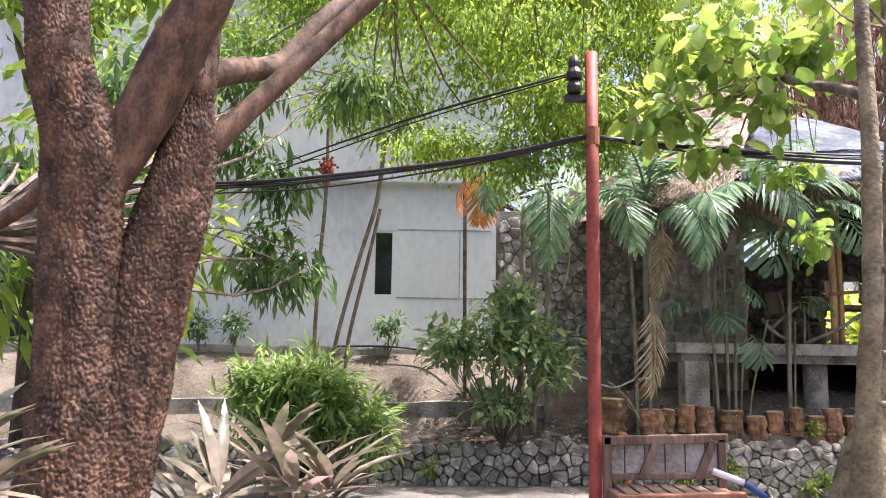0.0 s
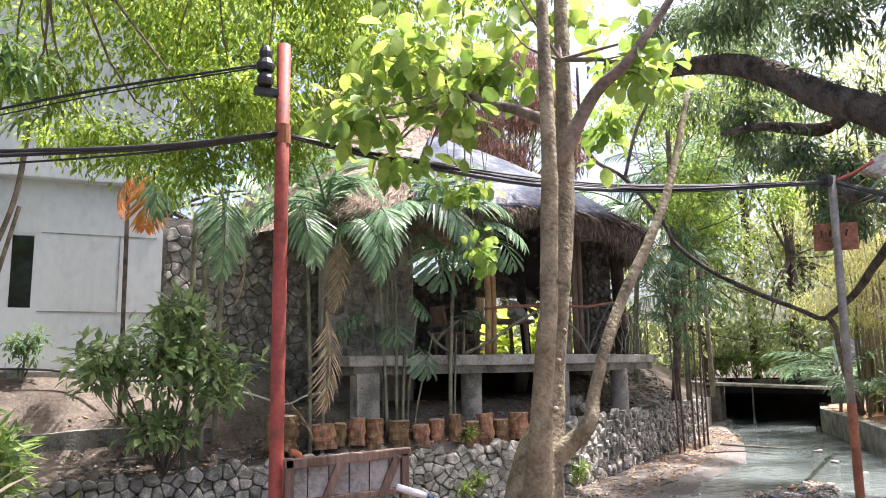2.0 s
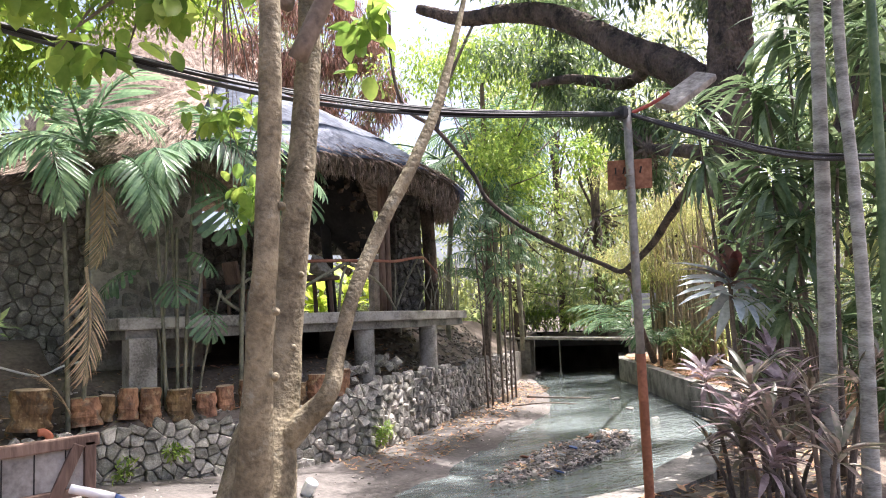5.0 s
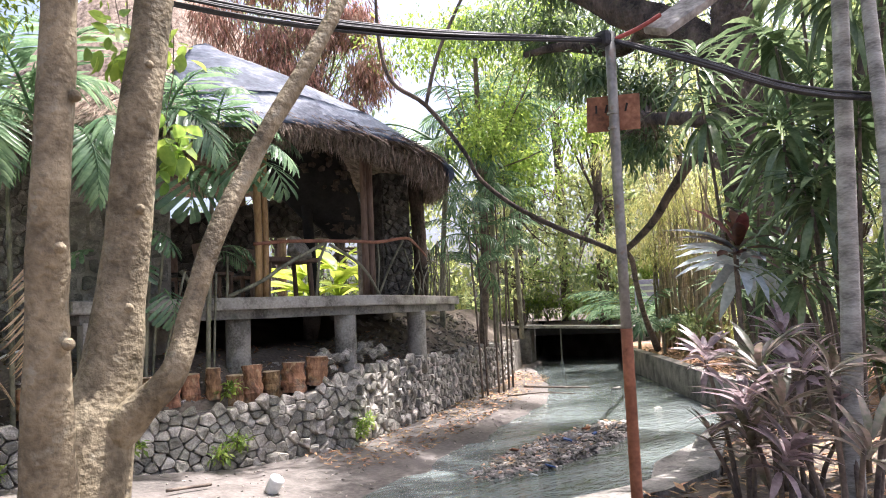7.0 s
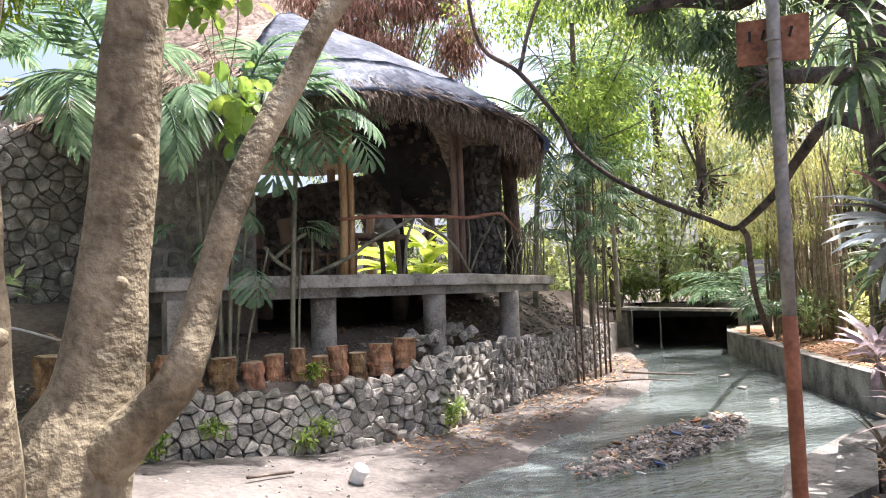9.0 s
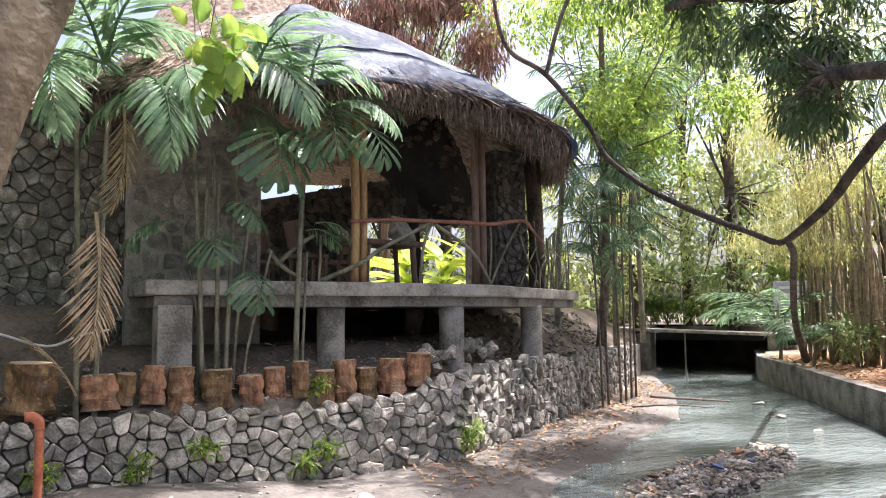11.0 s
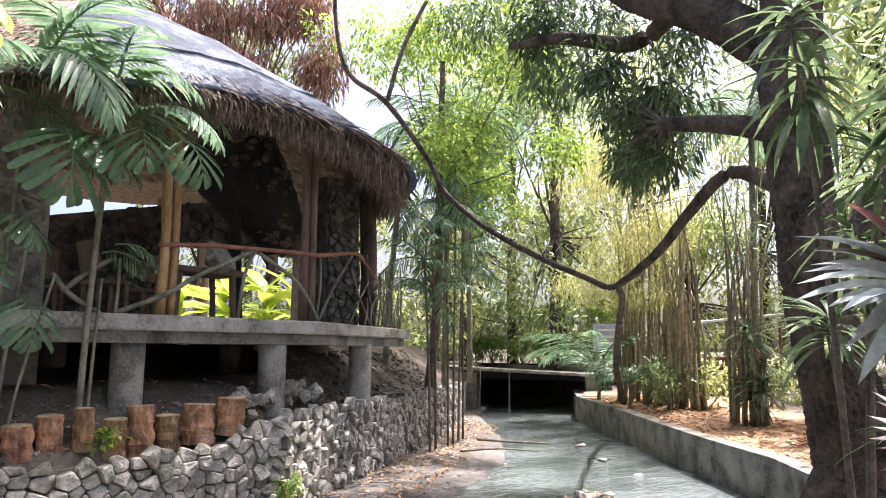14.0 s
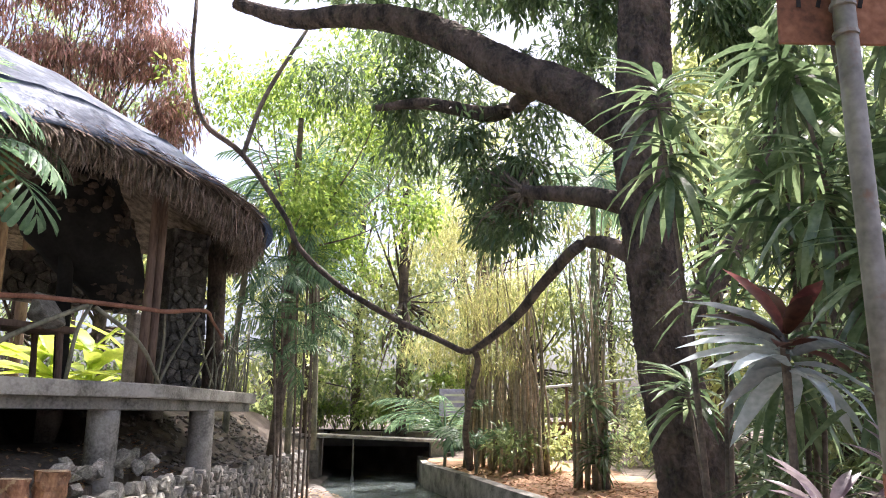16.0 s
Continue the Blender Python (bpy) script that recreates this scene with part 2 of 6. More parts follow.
def blades(name, base, way, up, length, width, material, droop=0.15, shape=None, seg=2):
    """One mesh of many folded leaf blades. base, way, up: (n, 3); length, width: (n,)."""
    base, way, up = (np.asarray(a, float) for a in (base, way, up))
    n = len(base)
    length, width = np.broadcast_to(length, n)[:, None], np.broadcast_to(width, n)[:, None]
    way = way / (np.linalg.norm(way, axis=1, keepdims=True) + 1e-9)
    side = np.cross(way, up)
    side /= np.linalg.norm(side, axis=1, keepdims=True) + 1e-9
    nor = np.cross(side, way)
    prof = shape or ([(0.0, 0.12), (0.35, 1.0), (0.7, 0.8), (1.0, 0.0)] if seg > 2 else [(0.0, 0.1), (0.45, 1.0), (1.0, 0.0)])
    rows = []
    for u, w in prof:
        mid = base + way * length * u - nor * length * droop * u * u
        if w <= 0:
            rows.append([mid])
        else:
            e = side * width * w * 0.5
            fold = nor * width * w * 0.16
            rows.append([mid + e + fold, mid, mid - e + fold])
    verts = np.concatenate([np.stack(r, 1) for r in rows], 1)
    k = verts.shape[1]
    faces, o = [], 0
    for a, b in zip(rows, rows[1:]):
        p = o + len(a)
        if len(b) == 3:
            faces += [(o, o + 1, p + 1, p), (o + 1, o + 2, p + 2, p + 1)]
        else:
            faces += [(o, o + 1, p), (o + 1, o + 2, p)]
        o = p
    me = bpy.data.meshes.new(name)
    allv = verts.reshape(-1, 3)
    loops, starts, totals, pos = [], [], [], 0
    idx = np.arange(n)[:, None] * k
    quad = np.array([f for f in faces if len(f) == 4])
    tri = np.array([f for f in faces if len(f) == 3])
    lq = (idx[:, :, None] + quad[None]).reshape(-1, 4) if len(quad) else np.zeros((0, 4), int)
    lt = (idx[:, :, None] + tri[None]).reshape(-1, 3) if len(tri) else np.zeros((0, 3), int)
    me.vertices.add(len(allv))
    me.vertices.foreach_set("co", allv.ravel())
    me.loops.add(lq.size + lt.size)
    me.loops.foreach_set("vertex_index", np.concatenate([lq.ravel(), lt.ravel()]).astype(np.int32))
    me.polygons.add(len(lq) + len(lt))
    me.polygons.foreach_set("loop_start", np.concatenate([np.arange(len(lq)) * 4, lq.size + np.arange(len(lt)) * 3]).astype(np.int32))
    me.update(calc_edges=True)
    me.materials.append(material)
    return me


RNG = np.random.RandomState(7)


def unit(n):
    v = RNG.normal(size=(n, 3))
    return v / np.linalg.norm(v, axis=1, keepdims=True)


def cluster(centres, per, spread, size, hang=0.3, flat=1.0):
    """Leaves in small tufts round each centre: bases, directions, normals, lengths."""
    c = np.repeat(np.asarray(centres, float), per, 0)
    n = len(c)
    off = unit(n) * (RNG.rand(n, 1) ** 0.5) * spread
    off[:, 2] *= flat
    way = off / (spread + 1e-9) + unit(n) * 0.6
    way[:, 2] -= hang
    up = unit(n) * 0.6 + np.array([0, 0, 1.0])
    return c + off, way, up, size * (0.65 + 0.7 * RNG.rand(n))


def in_blob(centre, radius, n, shell=0.35):
    """Tuft centres in an uneven ellipsoid."""
    v = unit(n)
    r = shell + (1 - shell) * RNG.rand(n, 1)
    lump = 0.72 + 0.4 * np.array([noise.noise(Vector(q) * 1.7 + Vector(centre)) for q in v])[:, None]
    return np.asarray(centre) + v * r * lump * np.asarray(radius)


# ---- the lie of the land ----
WALL_X, WALL_Y = (-40, 4, 7.5, 9.6, 11.5, 14.5, 17.5, 24, 60), (10.6, 10.6, 10.6, 11.0, 12.2, 14.2, 16.3, 21.6, 50)
EDGE_X, EDGE_Y = (-40, 2, 5, 8.1, 10.4, 12.4, 16.0, 19.0, 23.1, 60), (5.6, 5.9, 6.5, 7.7, 9.0, 10.2, 12.3, 15.2, 20.4, 49)
BANK_X, BANK_Y = (-40, 4, 8.1, 9.0, 10.3, 11.4, 13.9, 15.6, 18.4, 21.8, 24.4, 60), (4.3, 4.1, 3.9, 4.05, 4.8, 5.2, 5.6, 7.1, 10.45, 14.15, 17.2, 46)


def wall_y(x):
    return np.interp(x, WALL_X, WALL_Y)


def edge_y(x):
    return np.interp(x, EDGE_X, EDGE_Y)


def bank_y(x):
    return np.interp(x, BANK_X, BANK_Y)


def wall_top(x):
    return float(np.interp(x, (-40, 2, 4, 6, 8.6, 9.6, 10.6, 14, 20, 60), (0.9, 0.9, 1.05, 1.05, 1.1, 1.35, 1.4, 1.3, 1.2, 1.2)))


def sand_z(x):
    return float(np.interp(x, (-40, 2, 5, 7.5, 9, 60), (0.30, 0.32, 0.36, 0.12, 0.08, 0.08)))


def ramp(a, b, u):
    u = min(max(u, 0.0), 1.0)
    u = u * u * (3 - 2 * u)
    return a + (b - a) * u


def land(x, y):
    """Height of the ground."""
    w, e, b = float(wall_y(x)), float(edge_y(x)), float(bank_y(x))
    n = 0.05 * noise.noise(Vector((x * 0.9, y * 0.9, 0))) + 0.02 * noise.noise(Vector((x * 3, y * 3, 5)))
    if y > w + 0.38:
        t = wall_top(x) - 0.06
        d = y - w
        if x < 4.6:
            z = ramp(t, 2.32, (d - 0.4) / 2.2)
        elif x < 11:
            z = ramp(t + 0.05, 1.75, (d - 0.3) / 1.2)
            z = ramp(z, 2.3, (d - 3.5) / 2)
        else:
            z = ramp(t, 2.3, (d - 0.2) / 2.6)
        if x > 22:
            z = ramp(z, 1.6, (x - 22) / 3)
        return z + n
    if x > 29.2:
        return 1.55 + n
    if y > w:
        return sand_z(x) - 0.02
    if y > e:
        return ramp(-0.03, sand_z(x), (y - e) / max(w - e, 0.5) * 1.6) + n * 0.7
    if y > b - 0.17:
        isl = max(0.0, 1 - ((x - 12.1 - (y - 8.55) * 0.5) / 2.8) ** 2 - ((y - 8.55 - (x - 12.1) * 0.28) / 1.0) ** 2)
        m = min(e - y, y - b)
        return -0.03 - 0.25 * min(m / 0.6, 1.0) + 0.31 * min(isl * 1.6, 1.0) + n * (1.5 if isl > 0 else 0.5)
    d = b - y
    z = np.interp(x, (-40, 6, 9, 13, 22, 30), (0.8, 0.8, 0.7, 0.64, 0.66, 0.9))
    return float(ramp(z, z + 0.1, (d - 0.4) / 2)) + n


def grid_axis(lo, hi, step, far):
    mid = list(np.arange(lo, hi + 1e-6, step))
    out = []
    s, v = step, hi
    while v < far:
        s *= 1.5
        v += s
        out.append(v)
    low = []
    s, v = step, lo
    while v > -far:
        s *= 1.5
        v -= s
        low.append(v)
    return low[::-1] + mid + out


gx, gy = grid_axis(-9, 30, 0.2, 400), grid_axis(-4, 26, 0.2, 400)
gv = [(x, y, land(x, y) if abs(x) < 60 and abs(y) < 60 else 1.6) for y in gy for x in gx]
nx = len(gx)
gf = [(j * nx + i, j * nx + i + 1, (j + 1) * nx + i + 1, (j + 1) * nx + i) for j in range(len(gy) - 1) for i in range(nx - 1)]
gm = bpy.data.meshes.new("ground")
gm.from_pydata(gv, [], gf)
gm.polygons.foreach_set("use_smooth", [True] * len(gm.polygons))
gm.materials.append(M_SAND)
gm.materials.append(M_LITTER)
# Even earth tone, lowered to stand in for canopy shade below the house.
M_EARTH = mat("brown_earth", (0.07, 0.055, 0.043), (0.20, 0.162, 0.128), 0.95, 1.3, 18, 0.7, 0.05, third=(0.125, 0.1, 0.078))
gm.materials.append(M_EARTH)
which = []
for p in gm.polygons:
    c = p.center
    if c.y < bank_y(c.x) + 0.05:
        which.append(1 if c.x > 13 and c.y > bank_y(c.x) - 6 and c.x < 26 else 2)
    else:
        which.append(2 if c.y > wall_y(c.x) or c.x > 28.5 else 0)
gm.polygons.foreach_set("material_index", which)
tagged(new("ground", gm), "sandy creek bank with packed earth and fallen leaves", "ground", kind="structure")

# the creek's surface
wx = [float(v) for v in np.arange(-30, 30, 1.0)]
bm = bmesh.new()
prev = None
for x in wx:
    a, b = bm.verts.new((x, float(bank_y(x)) - 0.25, 0)), bm.verts.new((x, float(edge_y(x)) + 0.5, 0))
    if prev:
        bm.faces.new((prev[0], a, b, prev[1]))
    prev = (a, b)
tagged(part("water", bm, M_WATER), "shallow murky grey-green creek with slow ripples", "creek", kind="structure")


def stain(m, spot, scale, low, high, amount):
    """Adds blotches of another colour, by a noise of its own, to a material."""
    n, l = m.node_tree.nodes, m.node_tree.links
    b = n["Principled BSDF"]
    old = b.inputs["Base Color"].links[0].from_socket
    tc = n.new("ShaderNodeTexCoord")
    t = n.new("ShaderNodeTexNoise")
    t.inputs["Scale"].default_value, t.inputs["Detail"].default_value, t.inputs["Roughness"].default_value = scale, 6, 0.65
    l.new(tc.outputs["Object"], t.inputs["Vector"])
    r = n.new("ShaderNodeMapRange")
    r.inputs["From Min"].default_value, r.inputs["From Max"].default_value, r.inputs["To Max"].default_value = low, high, amount
    l.new(t.outputs["Fac"], r.inputs["Value"])
    mx = n.new("ShaderNodeMixRGB")
    mx.inputs[2].default_value = (*spot, 1)
    l.new(r.outputs[0], mx.inputs[0])
    l.new(old, mx.inputs[1])
    l.new(mx.outputs[0], b.inputs["Base Color"])


stain(M_BARKLT, (0.09, 0.075, 0.05), 22, 0.56, 0.66, 0.7)
stain(M_BARKLT, (0.36, 0.34, 0.25), 11, 0.58, 0.70, 0.6)
stain(M_CONC, (0.07, 0.065, 0.055), 5, 0.55, 0.75, 0.7)
stain(M_CONC_DK, (0.05, 0.06, 0.035), 3, 0.55, 0.72, 0.7)
stain(M_PLASTER, (0.30, 0.29, 0.26), 1.1, 0.56, 0.8, 0.5)
stain(M_SAND, (0.08, 0.068, 0.06), 1.2, 0.52, 0.66, 0.6)
stain(M_SAND, (0.30, 0.25, 0.205), 30, 0.62, 0.72, 0.6)
stain(M_STONE, (0.10, 0.10, 0.075), 7, 0.54, 0.68, 0.6)
stain(M_STONE_J, (0.10, 0.10, 0.075), 7, 0.54, 0.68, 0.6)
stain(M_GALV, (0.20, 0.10, 0.05), 9, 0.58, 0.7, 0.6)
stain(M_RED, (0.10, 0.045, 0.03), 12, 0.56, 0.68, 0.7)
stain(M_LOG, (0.52, 0.37, 0.21), 7, 0.56, 0.64, 0.75)
stain(M_LOG, (0.13, 0.115, 0.095), 4, 0.52, 0.66, 0.8)
stain(M_BARKDK, (0.09, 0.10, 0.05), 5, 0.56, 0.7, 0.5)


def wall_strip(name, line, thick, low, tops, material, label, category="wall", cracks=0.0):
    """An upright wall along a line of (x, y), with its thickness to the right of the walk."""
    bm = bmesh.new()
    rows = []
    for i, (x, y) in enumerate(line):
        a, b = Vector(line[max(i - 1, 0)]), Vector(line[min(i + 1, len(line) - 1)])
        d = (b - a).normalized()
        s = Vector((d.y, -d.x)) * thick
        z = tops[i] if isinstance(tops, (list, tuple)) else tops
        z += cracks * noise.noise(Vector((x * 1.3, y * 1.3, 2)))
        rows.append([bm.verts.new(q) for q in ((x, y, low), (x, y, z), (x + s.x, y + s.y, z), (x + s.x, y + s.y, low))])
    for a, b in zip(rows, rows[1:]):
        for k in range(4):
            bm.faces.new((a[k], a[(k + 1) % 4], b[(k + 1) % 4], b[k]))
    bm.faces.new(rows[0])
    bm.faces.new(rows[-1][::-1])
    bmesh.ops.recalc_face_normals(bm, faces=bm.faces)
    return tagged(part(name, bm, material), label, category, kind="structure")


# near bank's concrete edge and the creek wall on towards the bridge
xs = [-12, -8, -4, 0, 3, 6, 8.1, 9.0, 9.7, 10.3, 11.4, 12.6, 13.9, 14.7, 15.6, 17.2, 18.9, 20.6, 22.5, 23.5, 24.4, 26, 28]
line = [(x, float(bank_y(x)) + 0.1) for x in xs]
tops = [0.82 if x < 7 else 0.76 if x < 11 else float(np.interp(x, (11, 13, 28), (0.74, 0.70, 0.74))) for x in xs]
wall_strip("wall_creek_side", line, 0.3, -0.5, tops, M_CONC_DK, "stained cracked concrete creek wall with mossy top", cracks=0.03)

# low stone ledge standing out into the creek below the near bank
bm = bmesh.new()
edge = ((9.0, 4.7), (9.9, 5.25), (10.8, 5.85), (11.9, 6.25), (12.8, 6.4), (13.5, 6.1), (13.9, 5.75), (13.0, 5.35), (11.4, 5.15), (10.0, 4.6))
lo, hi = [], []
for x, y in edge:
    j = 0.06 * noise.noise(Vector((x * 2.3, y * 2.3, 3)))
    lo.append(bm.verts.new((x + j, y + 0.05 + j, -0.4)))
    hi.append(bm.verts.new((x + j, y + j, 0.3 + j)))
bm.faces.new(hi[::-1])
for k in range(len(edge)):
    q = (k + 1) % len(edge)
    bm.faces.new((lo[k], lo[q], hi[q], hi[k]))
bmesh.ops.recalc_face_normals(bm, faces=bm.faces)
bmesh.ops.bevel(bm, geom=list(bm.edges), offset=0.03, segments=2, affect="EDGES")
tagged(part("trim_creek_ledge", bm, M_CONC_DK), "low broken concrete ledge littered with leaves at the creek edge", "ledge", kind="structure")

# dry stone retaining wall: core, then stones
xs = [float(v) for v in np.arange(-11, 22.6, 0.5)]
core = wall_strip("wall_dry_stone", [(x, float(wall_y(x)) + 0.10) for x in xs][::-1], 0.45, -0.3, [wall_top(x) - 0.10 for x in xs][::-1],
                  M_EARTHWALL, "dry stone retaining wall of rough grey field stones")


# ---- bridge over the creek ----
bridge = thing("footbridge", (25.4, 19.98, 0), "low concrete slab footbridge over a dark culvert", "bridge")
along = pose(0, 0, 0, 0, 0, -52)
for nm, bmx, mt in (("deck", box(7.0, 1.6, 0.10, along @ pose(-0.6, 0.6, 1.45, 0, 2.2, 0), 0.02), M_CONC),
                    ("abutment", box(0.5, 1.6, 1.5, along @ pose(2.1, 0.7, 0.65), 0.03), M_CONC_DK),
                    ("abutment", box(0.5, 1.6, 1.5, along @ pose(-2.3, 0.7, 0.65), 0.03), M_EARTHWALL)):
    part(nm, bmx, mt, bridge)
part("prop", tube([(-0.45, 0.75, -0.1, 0.1), (-0.45, 0.75, 0.12, 0.05), (-0.45, 0.75, 0.3, 0.035), (-0.45, 0.75, 1.42, 0.03)], 8), M_GALV, bridge, "thin steel prop on a flared foot")
# Channel boxes are near-black: the culvert's inner shade is put into their colour.
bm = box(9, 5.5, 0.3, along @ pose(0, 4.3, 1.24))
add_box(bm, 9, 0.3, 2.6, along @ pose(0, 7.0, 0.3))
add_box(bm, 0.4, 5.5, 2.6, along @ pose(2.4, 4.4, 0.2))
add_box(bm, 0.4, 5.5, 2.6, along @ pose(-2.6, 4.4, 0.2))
part("culvert", bm, M_DARK, bridge, "covered channel behind the deck, its inner shade coloured near-black")

# ---- white house ----
house = thing("white_house", (-3, 13.5, 2.2), "white plastered two-storey house above a stepped bank", "house")
H = Matrix.Translation((3, -13.5, -2.2))


def hpart(name, bm, m, parent=house, label=""):
    bmesh.ops.transform(bm, matrix=H, verts=bm.verts)
    return part(name, bm, m, parent, label)


bm = bmesh.new()
for x0, x1, z0, z1 in ((-14, -7.6, 1.6, 5.75), (-6.75, -0.03, 1.6, 5.75), (0.39, 2.45, 1.6, 5.75), (-7.6, -6.75, 4.9, 5.75), (-0.03, 0.39, 1.6, 3.46),
                       (-0.03, 0.39, 4.80, 5.75), (-7.6, -6.75, 1.6, 2.45)):
    hpart("wall", box(x1 - x0, 0.2, z1 - z0, pose((x0 + x1) / 2, 13.6, (z0 + z1) / 2)), M_PLASTER)
hpart("side_wall", box(0.2, 5, 4.15, pose(2.35, 16.2, 3.67)), M_PLASTER)
hpart("upper_wall", box(16.6, 5, 4.2, pose(-5.75, 15.75, 7.85), 0.03), M_PLASTER, label="pale blue-white upper storey overhanging a little")
hpart("plinth", box(16.5, 0.5, 0.5, pose(-5.8, 13.3, 2.2), 0.04), M_CONC)
win = hpart("window", box(0.36, 0.02, 1.28, pose(0.18, 13.62, 4.13)), M_GLASS, label="narrow dark window pane")
bm = bmesh.new()
for a in ((0.04, 0.1, 1.34, -0.01, 4.13), (0.04, 0.1, 1.34, 0.37, 4.13)):
    add_box(bm, a[0], a[1], a[2], pose(a[3], 13.56, a[4]))
for z in (3.48, 4.78):
    add_box(bm, 0.34, 0.1, 0.04, pose(0.18, 13.56, z))
hpart("window_frame", bm, M_PLASTER, win)
# The doorway's inner shade is a flat panel of near-black colour.
hpart("door", box(0.85, 0.06, 2.45, pose(-7.17, 13.62, 3.67)), M_DARK, label="near-black panel painted as the shade inside an open doorway")
hpart("roof", box(17.2, 6, 0.2, pose(-5.75, 15.7, 10.05), 0.03), M_CONC)
# faint panel joint beside the window
bm = bmesh.new()
for a in ((1.9, 0.012, 0.02, 1.4, 4.82), (1.9, 0.012, 0.02, 1.4, 3.44), (0.02, 0.012, 1.36, 1.72, 4.13)):
    add_box(bm, a[0], a[1], a[2], pose(a[3], 13.495, a[4]))
hpart("wall_joint", bm, M_CONC)

# stepped bank below the house
for i, (y, z, h) in enumerate(((12.95, 2.12, 0.34), (12.35, 1.82, 0.3), (11.75, 1.5, 0.28))):
    bm = bmesh.new()
    pr = None
    for x in np.arange(-12, 3.6, 0.4):
        j = 0.05 * noise.noise(Vector((x * 1.1, y, 1)))
        q = [bm.verts.new(v) for v in ((x, y + j, z - h), (x, y + j, z + j), (x, y + 0.7, z + j), (x, y + 0.7, z - h))]
        if pr:
            for k in range(4):
                bm.faces.new((pr[k], pr[(k + 1) % 4], q[(k + 1) % 4], q[k]))
        else:
            bm.faces.new(q)
        pr = q
    bm.faces.new(pr[::-1])
    bmesh.ops.recalc_face_normals(bm, faces=bm.faces)
    tagged(part("trim_terrace_step", bm, M_CONC_DK), "long weathered concrete terrace step in the bank", "step", "bank steps", "structure")

# ---- open pavilion: back walls ----
def parapet_top(x):
    return 4.56 + 0.222 * (x - 8.35)


tagged(part("wall_stone_back", box(3.7, 0.4, 3.9, pose(4.3, 13.8, 3.3)), M_EARTHWALL), "dark stone wall beside the pavilion", "wall", kind="structure")
tagged(part("wall_render_back", box(1.9, 0.35, 4.0, pose(6.28, 13.0, 3.4), 0.04), M_ROUGHCAST), "rough grey rendered wall with patches of stone", "wall", kind="structure")
for nm, x0, x1, z0, lab in (("wall_low_back", 6.3, 10.75, 2.1, "low dark stone parapet at the back of the pavilion"), ("wall_lintel_back", 10.753, 13.6, 4.25, "dark stone lintel over a wide opening at the back")):
    bm = box(x1 - x0, 0.3, 1, pose((x0 + x1) / 2, 17.0, 4.0), 0.04)
    for v in bm.verts:
        v.co.z = parapet_top(v.co.x) if v.co.z > 4 else z0
    tagged(part(nm, bm, M_EARTHWALL), lab, "wall", kind="structure")
tagged(part("wall_opening_jamb", box(0.35, 0.3, 2.2, pose(13.72, 17.02, 3.2), 0.04), M_EARTHWALL), "dark stone jamb beside the opening at the back", "wall", kind="structure")
tagged(part("wall_corner_pillar", box(0.75, 0.4, 2.75, pose(12.38, 13.75, 3.98), 0.05), M_RUBBLE_DK), "dark rubble stone pillar under the eaves", "wall", kind="structure")

pav = thing("pavilion", (9.5, 13.5, 2.3), "open thatched pavilion on a concrete slab with tarp over its roof", "pavilion")
PV = Matrix.Translation((-9.5, -13.5, -2.3))


def ppart(name, bm, m, parent=pav, label="", smooth=False):
    bmesh.ops.transform(bm, matrix=PV, verts=bm.verts)
    return part(name, bm, m, parent, label, smooth)


SLAB = ((5.35, 11.25), (8.6, 11.25), (10.6, 11.5), (14.35, 13.9), (14.0, 17.2), (5.35, 17.2))


def prism(poly, z0, z1, bevel=0.02):
    bm = bmesh.new()
    lo, hi = [bm.verts.new((x, y, z0)) for x, y in poly], [bm.verts.new((x, y, z1)) for x, y in poly]
    bm.faces.new(lo[::-1])
    bm.faces.new(hi)
    for i in range(len(poly)):
        j = (i + 1) % len(poly)
        bm.faces.new((lo[i], lo[j], hi[j], hi[i]))
    if bevel:
        bmesh.ops.bevel(bm, geom=list(bm.edges), offset=bevel, segments=1, affect="EDGES")
    return bm


ppart("slab", prism(SLAB, 2.42, 2.61), M_CONC, label="thick grey concrete slab edge")
inner = [(x + (9.5 - x) * 0.03, y + (14 - y) * 0.045) for x, y in SLAB]
ppart("slab_beam", prism(inner, 2.27, 2.42, 0.01), M_CONC_DK, label="board-marked stained beam under the slab")
for x, y, r, b in ((5.72, 11.5, 0.22, 1.3), (7.9, 11.65, 0.2, 1.3), (9.95, 11.75, 0.2, 1.2), (12.35, 12.9, 0.2, 1.0), (8, 15, 0.2, 1.5), (11, 15, 0.2, 1.5), (6, 15, 0.2, 1.5), (13.3, 15.6, 0.2, 1.5)):
    if x < 6 and y < 12:
        ppart("column", box(0.42, 0.4, 2.3 - b, pose(x, y, (2.3 + b) / 2), 0.02), M_CONC, label="square concrete column")
    else:
        ppart("column", tube([(x, y, b, r), (x, y, 1.7, r * 0.98), (x, y, 2.3, r)], 16, 3, 0.03), M_CONC, label="stout round concrete column", smooth=True)

# roof: a drooping cone of thatch with a tarp over it
PEAK = Vector((8.2, 13.9, 7.5))
EAVE = ((4.6, 11.6, 4.95), (6.6, 10.9, 5.1), (8.6, 10.75, 5.35), (10.5, 11.0, 5.35), (12.2, 11.7, 5.25), (13.4, 13.4, 5.2), (13.2, 16, 5.5), (9.5, 18, 5.8), (5, 17, 5.5), (3.9, 14, 5.0))


